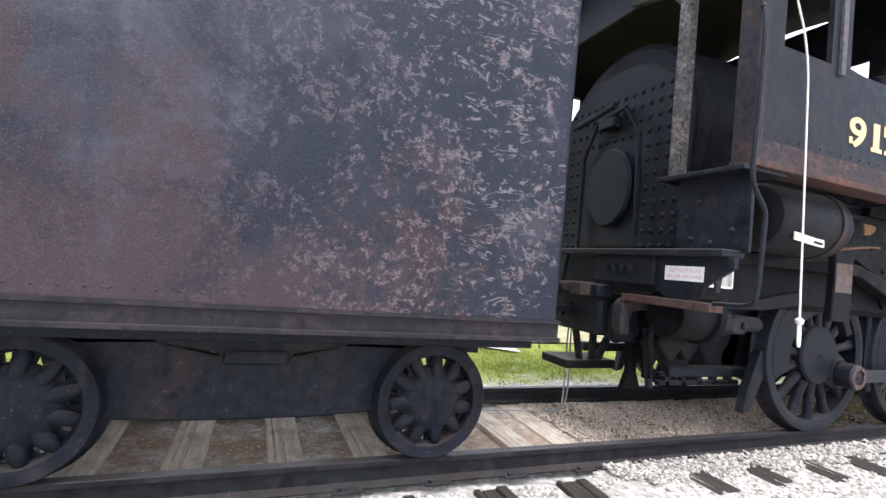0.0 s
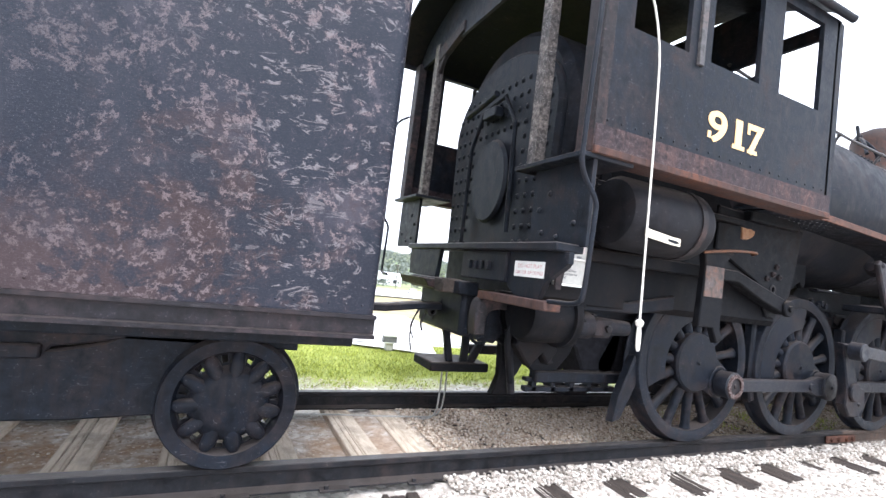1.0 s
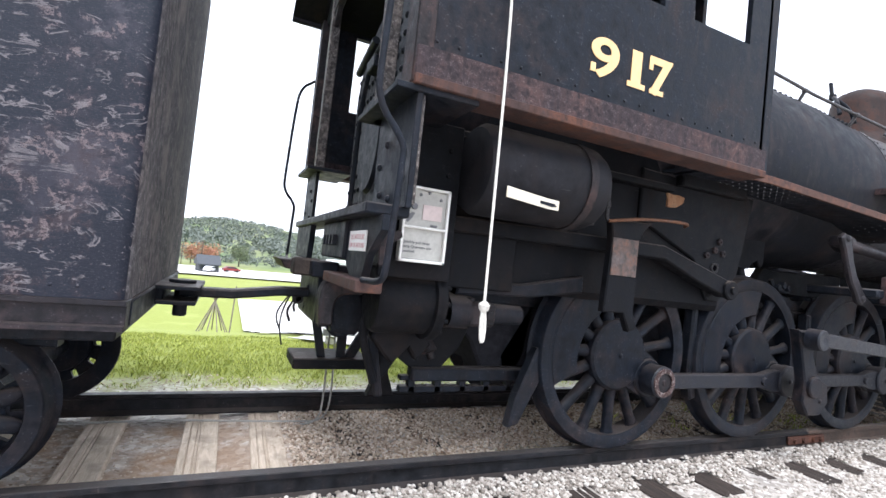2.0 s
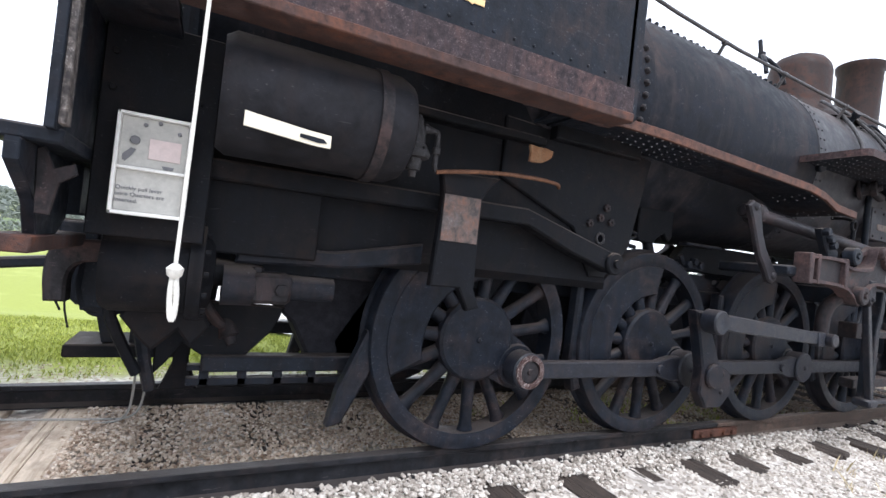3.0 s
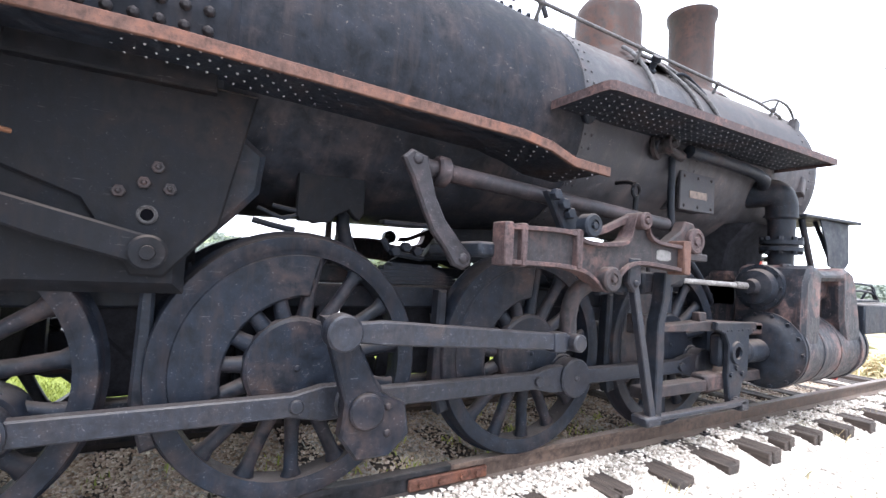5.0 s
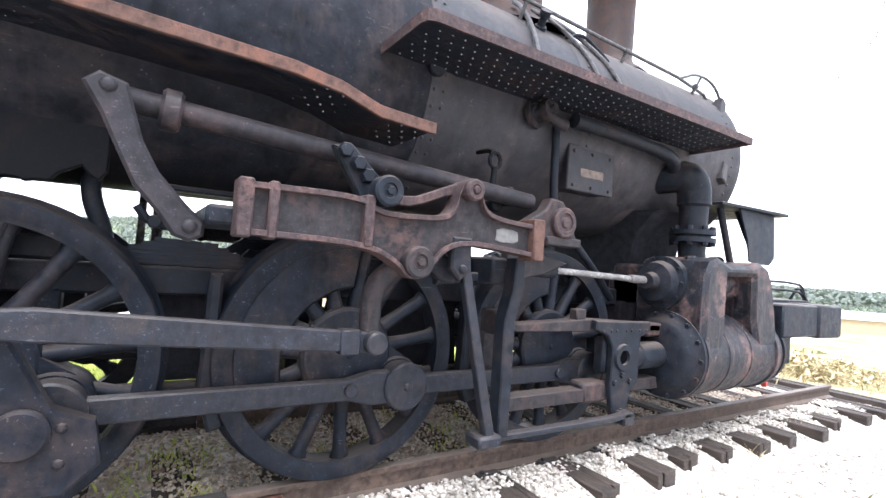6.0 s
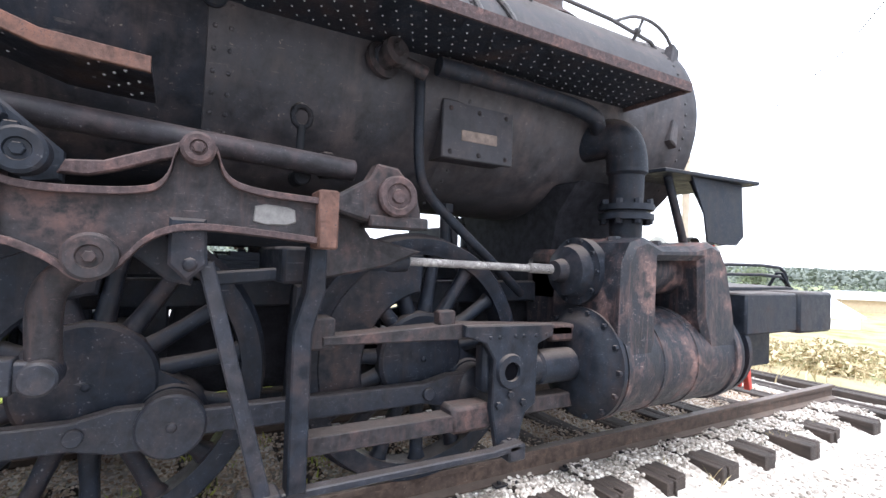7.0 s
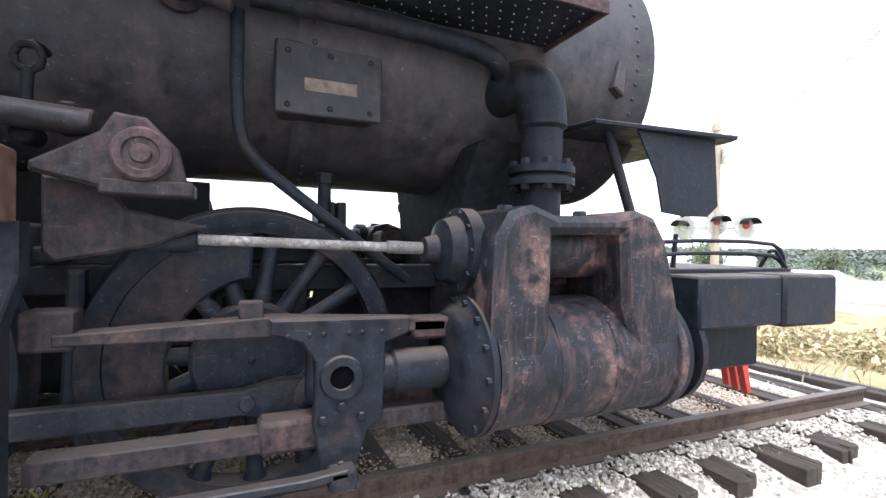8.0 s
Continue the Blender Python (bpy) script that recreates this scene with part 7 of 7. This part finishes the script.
def tree_bm(height, spread_r, leaves, seed):
    r = np.random.default_rng(seed)
    trunk, crown = bmesh.new(), bmesh.new()
    lathe(trunk, [(0, height * 0.04), (height * 0.3, height * 0.025), (height * 0.85, height * 0.006)], (0, 0, 0), (0, 0, 1), 10)
    tips = [Vector((0, 0, height * 0.85))]
    for k in range(9):
        a, f = k * 2.4, 0.32 + 0.06 * k
        p = Vector((0, 0, height * f))
        q = p + Vector((math.cos(a), math.sin(a), 0.55)) * spread_r * r.uniform(0.5, 0.85)
        tube(trunk, [p, p.lerp(q, 0.5) + Vector((0, 0, -0.05 * spread_r)), q], height * 0.009, 6, 1)
        tips += [q, p.lerp(q, 0.6)]
    for k in range(leaves):
        c = tips[k % len(tips)] + Vector(r.normal(0, 0.24 * spread_r, 3).tolist())
        s = height * r.uniform(0.018, 0.04)
        u = Vector(r.normal(0, 1, 3).tolist()).normalized()
        w = u.orthogonal().normalized()
        crown.faces.new([crown.verts.new(c + s * (math.cos(t) * u * 1.3 + math.sin(t) * w)) for t in (0, 1.6, 3.14, 4.7)])
    return trunk, crown


def tree(x, y, height, spread_r, leaves, seed, mat, label):
    ob = thing("tree", (x, y, rise(x, y)), label, "tree", "trees beyond the field")
    trunk, crown = tree_bm(height, spread_r, leaves, seed)
    move = Matrix.Translation((x, y, rise(x, y) - 0.1))
    trunk.transform(move)
    crown.transform(move)
    part("trunk", trunk, BARK, ob)
    part("crown", crown, mat, ob, "", 0)


for k, (x, y, h, sp, mt, lb) in enumerate((
        (-4, 172, 6.5, 3.2, LEAF, "green broad-leaved tree by the car park"), (-8.5, 170, 6, 3.0, LEAF_RED, "tree turning orange by the car park"),
        (-3, 160, 6.0, 2.8, LEAF_RED, "tree turning orange by the car park"), (6, 176, 7, 3.4, LEAF, "green broad-leaved tree by the car park"),
        (70, 150, 10, 4.5, LEAF, "green broad-leaved tree by the car park"), (-28, 185, 7.5, 3.6, LEAF, "green broad-leaved tree by the car park"),
        (88, 57, 9.5, 2.8, LEAF, "lone thin-crowned dark tree above the town"), (150, 70, 9, 4, LEAF, "green tree among the sheds"), (135, 95, 10, 4.5, LEAF, "green tree among the sheds"))):
    tree(x, y, h, sp, 900, 30 + k, mt, lb)


def leaf_ball(leaves, seed):
    """A loose ball of leaves as a shape for scatter()."""
    r = np.random.default_rng(seed)
    v, f = [], []
    for k in range(leaves):
        c = r.normal(0, 1, 3)
        c = c / np.linalg.norm(c) * r.uniform(0.55, 1.0)
        a = r.normal(0, 1, 3)
        a /= np.linalg.norm(a)
        b = np.cross(a, r.normal(0, 1, 3))
        b /= np.linalg.norm(b)
        w = 0.30
        f.append([len(v), len(v) + 1, len(v) + 2, len(v) + 3])
        v += [tuple(c + w * a), tuple(c + w * 0.7 * b), tuple(c - w * a), tuple(c - w * 0.7 * b)]
    return v, f


BALL = leaf_ball(26, 3)


def woods():
    """Wooded hills: thousands of clumps of leaves."""
    k = 6500
    a = rng.uniform(-0.6, 2.6, k)
    r = rng.uniform(330, 1150, k)
    p = np.stack([6 + r * np.cos(a), r * np.sin(a), np.zeros(k)], 1)
    p[:, 2] = [rise(x, y) + 2.5 for x, y in p[:, :2]]
    # leaf colour carries the haze of distance
    scatter("woods", LEAF_HAZED, p, rng.uniform(3, 7, k), BALL, "wooded hills far off", "woods", 0.8, 0.35)
    k = 2000
    a = rng.uniform(-0.5, 2.6, k)
    r = rng.uniform(190, 340, k)
    p = np.stack([6 + r * np.cos(a), r * np.sin(a), np.zeros(k)], 1)
    p[:, 2] = [rise(x, y) + 1.2 for x, y in p[:, :2]]
    scatter("hedgerow", LEAF_HAZED, p, rng.uniform(1.0, 2.4, k), BALL, "hedges and thickets round the town", "bushes", 0.8, 0.35)


woods()


def building(x, y, w, d, h, turn, wall_mat, roof_mat, label, gable=0.0, windows=0):
    z = rise(x, y)
    ob = thing("building", (x, y, z), label, "building", "town buildings")
    m = Matrix.Translation((x, y, z - 0.5)) @ Matrix.Rotation(radians(turn), 4, "Z")
    bm = bmesh.new()
    box(bm, (-w / 2, -d / 2, 0), (w / 2, d / 2, h + 0.5), 0.02)
    bm.transform(m)
    walls = part("wall", bm, wall_mat, ob)
    bm = bmesh.new()
    slab(bm, [(-d / 2 - 0.5, h + 0.502), (d / 2 + 0.5, h + 0.502), (d / 2 + 0.5, h + 0.7), (0, h + 0.7 + gable), (-d / 2 - 0.5, h + 0.7)], -w / 2 - 0.4, w / 2 + 0.4, 0, "yz")
    bm.transform(m)
    part("roof", bm, roof_mat, ob)
    for k in range(windows):
        bm = bmesh.new()
        wx = -w / 2 + (k + 0.5) * w / windows
        box(bm, (wx - 0.9, -d / 2 - 0.06, 1.4), (wx + 0.9, -d / 2 + 0.05, 3.0), 0.01)
        bm.transform(m)
        part("window", bm, GLASSY, walls)


building(-17, 160, 11, 8, 3.6, 3, TANWALL, TANWALL, "low tan block building by the car park", 0.2, 0)
building(-2.3, 131, 4.6, 5, 2.0, 12, SLATEWALL, SLATEWALL, "small dark grey gabled house", 2.2, 2)
building(58, 200, 34, 12, 4.5, -6, ROOFWHITE, ROOFWHITE, "long low white building", 0.8, 6)
building(92, 34, 12, 10, 1.6, -25, ROOFWHITE, ROOFWHITE, "shed with a broad white metal roof", 2.4, 0)
building(98, 60, 14, 8, 2.4, -30, TANWALL, ROOFWHITE, "small tan shed with a white roof", 1.4, 0)
building(112, 62, 26, 12, 2.6, -35, ROOFWHITE, ROOFWHITE, "low white building with a white roof", 1.6, 0)
building(140, 40, 18, 10, 2.6, -40, TANWALL, ROOFWHITE, "tan building with a white roof among the trees", 1.4, 0)
building(160, 120, 40, 14, 5, -50, ROOFWHITE, ROOFWHITE, "white building far off", 1.0, 8)
building(95, 110, 30, 12, 3, -40, BRICKWALL, ROOFWHITE, "brick building with a white roof", 1.6, 0)


def lot(name, outline, label, lift=0.35):
    bm = bmesh.new()
    base = [bm.verts.new((x, y, rise(x, y) + lift)) for x, y in outline]
    bm.faces.new(base)
    bmesh.ops.subdivide_edges(bm, edges=bm.edges[:], cuts=12, use_grid_fill=True)
    for v in bm.verts:
        v.co.z = rise(v.co.x, v.co.y) + lift
    whole(name, bm, ROADTOP, label, "pavement", kind="structure")


lot("car_park", [(-70, 116), (100, 116), (100, 152), (-70, 152)], "pale concrete car park below the hill")
lot("path", [(2.8, 4.5), (4.2, 3.6), (5.2, 6.5), (4.0, 7.6)], "pale concrete path over the grass bank", 0.05)
lot("path", [(4.0, 7.6), (5.2, 6.5), (7.6, 13.6), (6.2, 13.6)], "pale concrete path running down the bank", 0.05)
lot("road", [(3.2, 13.6), (18, 13.6), (18, 21), (3.2, 21)], "pale concrete road across the bank", 0.10)
lot("car_park", [(4, 33), (30, 33), (30, 72), (4, 72)], "pale concrete parking area lower down", 0.15)


def car(x, y, turn, mat, label):
    z = rise(x, y) + 0.35
    ob = thing("car", (x, y, z), label, "car", "parked cars")
    m = Matrix.Translation((x, y, z)) @ Matrix.Rotation(radians(turn), 4, "Z")
    bm = bmesh.new()
    slab(bm, [(-2.2, 0.35), (2.2, 0.35), (2.25, 0.7), (1.5, 0.9), (0.8, 1.4), (-1.2, 1.42), (-1.9, 0.95), (-2.25, 0.85)], -0.85, 0.85, 0.08)
    bm.transform(m)
    part("body", bm, mat, ob)
    bm = bmesh.new()
    slab(bm, [(1.35, 0.92), (0.75, 1.34), (-1.15, 1.36), (-1.7, 0.96)], -0.865, 0.865, 0.0)
    bm.transform(m)
    part("side_glass", bm, GLASSY, ob)
    for wx in (-1.35, 1.35):
        for wy in (-0.86, 0.66):
            bm = bmesh.new()
            rod(bm, (wx, wy, 0.32), (wx, wy + 0.2, 0.32), 0.32, 16)
            bm.transform(m)
            part("wheel", bm, RUBBER, ob)


for x, y, t, mt, lb in ((-1.5, 128, 70, CARWHITE, "white parked car on the concrete"), (30, 140, 85, CARWHITE, "white parked car on the concrete"), (3.4, 135, 20, CARRED, "dark red car parked on the concrete"), (58, 138, 84, CARWHITE, "white parked car on the concrete"), (66, 134, 10, CARRED, "dark red car parked on the concrete")):
    car(x, y, t, mt, lb)
for x, y, h in ((-10, 154, 7), (-5, 158, 7.5), (62, 165, 9), (-19, 168, 8), (62, 80, 10), (100, 70, 11)):
    bm = bmesh.new()
    rod(bm, (x, y, rise(x, y)), (x, y, rise(x, y) + h), 0.12, 8)
    box(bm, (x - 0.8, y - 0.1, rise(x, y) + h - 0.2), (x + 0.8, y + 0.1, rise(x, y) + h), 0.02)
    whole("utility_pole", bm, BARK, "tall thin pole by the car park", "pole", "poles by the car park")
bm = bmesh.new()
tube(bm, [(14.0, -2.0, 9.5), (30, 4, 7.2), (62, 80, rise(62, 80) + 10)], 0.012, 6, 3)
whole("power_line", bm, RUBBER, "thin overhead power line", "wire")


def pole_cone(x, y):
    """A bare cone of leaning poles, tied near the top."""
    z = rise(x, y)
    ob = thing("pole_cone", (x, y, z), "bare cone of leaning wooden poles on the lawn", "pole frame")
    for k in range(9):
        a = 2 * math.pi * k / 9 + 0.2
        out = Vector((math.cos(a), math.sin(a), 0))
        bm = bmesh.new()
        rod(bm, Vector((x, y, z)) + out * 0.82, Vector((x, y, z + 2.3 + 0.1 * math.sin(k * 2.1))) - out * 0.24, 0.032, 8)
        part("pole", bm, BARKPALE, ob)
    bm = bmesh.new()
    rod(bm, (x + 0.92, y, rise(x + 0.92, y)), (x + 1.02, y, rise(x + 0.92, y) + 2.7), 0.04, 8)
    whole("lawn_post", bm, BARKPALE, "thin leaning wooden post on the lawn", "post")


pole_cone(1.55, 26.5)


def floodlight():
    x, y = 3.45, 4.0
    z = rise(x, y) + 0.03
    ob = thing("floodlight", (x, y, z), "small grey floodlight with a pale frame beside the path", "lamp")
    bm = bmesh.new()
    box(bm, (x - 0.065, y - 0.06, z), (x + 0.065, y + 0.06, z + 0.12), 0.01)
    part("base", bm, GREYBOX, ob)
    bm = bmesh.new()
    box(bm, (x - 0.12, y - 0.07, z + 0.13), (x + 0.12, y + 0.05, z + 0.25), 0.015)
    head = part("head", bm, GREYINK, ob)
    bm = bmesh.new()
    box(bm, (x - 0.125, y - 0.078, z + 0.235), (x + 0.125, y - 0.06, z + 0.255), 0.004)
    box(bm, (x - 0.125, y - 0.078, z + 0.125), (x + 0.125, y - 0.06, z + 0.14), 0.004)
    part("frame", bm, WHITE, head)
    bm = bmesh.new()
    rod(bm, (x, y, z + 0.11), (x, y, z + 0.14), 0.02)
    part("bracket", bm, PIPE, ob)


floodlight()

# ---------------------------------------------------------------- grass, weeds and scrub
def blades(name, mat, spots, height, width, label, category):
    k = len(spots)
    a = rng.uniform(0, 2 * np.pi, k)
    h = height * rng.uniform(0.5, 1.3, k)
    w = width * rng.uniform(0.6, 1.4, k)
    lean = rng.normal(0, 0.45, (k, 2)) * h[:, None]
    d = np.stack([np.cos(a), np.sin(a)], 1) * w[:, None]
    v = np.zeros((k, 4, 3))
    v[:, 0] = spots - np.pad(d, ((0, 0), (0, 1)))
    v[:, 1] = spots + np.pad(d, ((0, 0), (0, 1)))
    v[:, 2] = spots + np.concatenate([lean * 0.45 + d * 0.7, (h * 0.6)[:, None]], 1)
    v[:, 3] = spots + np.concatenate([lean, h[:, None]], 1)
    i = np.arange(k)[:, None] * 4
    f = np.concatenate([i + [0, 1, 2], i + [0, 2, 3]])
    me = bpy.data.meshes.new(name)
    me.from_pydata(v.reshape(-1, 3).tolist(), [], f.tolist())
    me.materials.append(mat)
    return tagged(new(name, me), label, category, kind="stuff")


def clumps(count, per, x0, x1, y0, y1, spread_r):
    c = np.stack([rng.uniform(x0, x1, count), rng.uniform(y0, y1, count)], 1)
    p = np.repeat(c, per, 0) + rng.normal(0, spread_r, (count * per, 2))
    return np.array([(x, y, rise(x, y)) for x, y in p])


lawn = np.concatenate([clumps(5200, 12, -6, 11, 2.2, 5.0, 0.10), clumps(420, 12, -5, 11, 1.6, 2.4, 0.05), clumps(700, 26, -6, 11, 2.0, 4.6, 0.06)])
lawn = lawn[~((lawn[:, 0] > 2.75) & (lawn[:, 1] > 3.6 - 0.62 * (lawn[:, 0] - 4.2)) & (lawn[:, 1] < 7.6) & (lawn[:, 0] < 4.2 + 0.34 * (lawn[:, 1] - 3.6)))]
blades("grass", BLADE, lawn, 0.045, 0.0045, "bright green grass on the far bank", "grass")
blades("dry_weeds", DRYGRASS, clumps(16, 9, 5.5, 13.5, -2.1, -1.0, 0.035), 0.10, 0.004, "thin dry weeds in the gravel beside the track", "weeds")
blades("weeds", BLADE, clumps(40, 14, 5.2, 9.8, -0.55, 0.5, 0.05), 0.07, 0.007, "small weeds between the rails under the engine", "weeds")
blades("dry_grass", DRYGRASS, np.concatenate([clumps(420, 14, 16.2, 34, 0.5, 24, 0.22), clumps(1500, 10, 30, 75, 3, 50, 0.7), clumps(220, 26, 15.5, 32, -1, 16, 0.30)]), 0.16, 0.010, "dry straw-coloured scrub on the slope", "grass")


def bushes():
    c = np.concatenate([np.stack([rng.uniform(18, 62, 170), rng.uniform(1, 42, 170)], 1), np.stack([rng.uniform(17, 32, 90), rng.uniform(0, 16, 90)], 1)])
    p = []
    for x, y in c:
        for _ in range(24):
            q = rng.normal(0, 0.32, 3)
            p.append((x + q[0], y + q[1], rise(x, y) + 0.08 + abs(q[2]) * 0.5))
    scatter("scrub_bushes", DRYGRASS, np.array(p), rng.uniform(0.09, 0.22, len(p)), BALL, "low dry bushes on the slope", "bushes", 0.8, 0.4)


bushes()
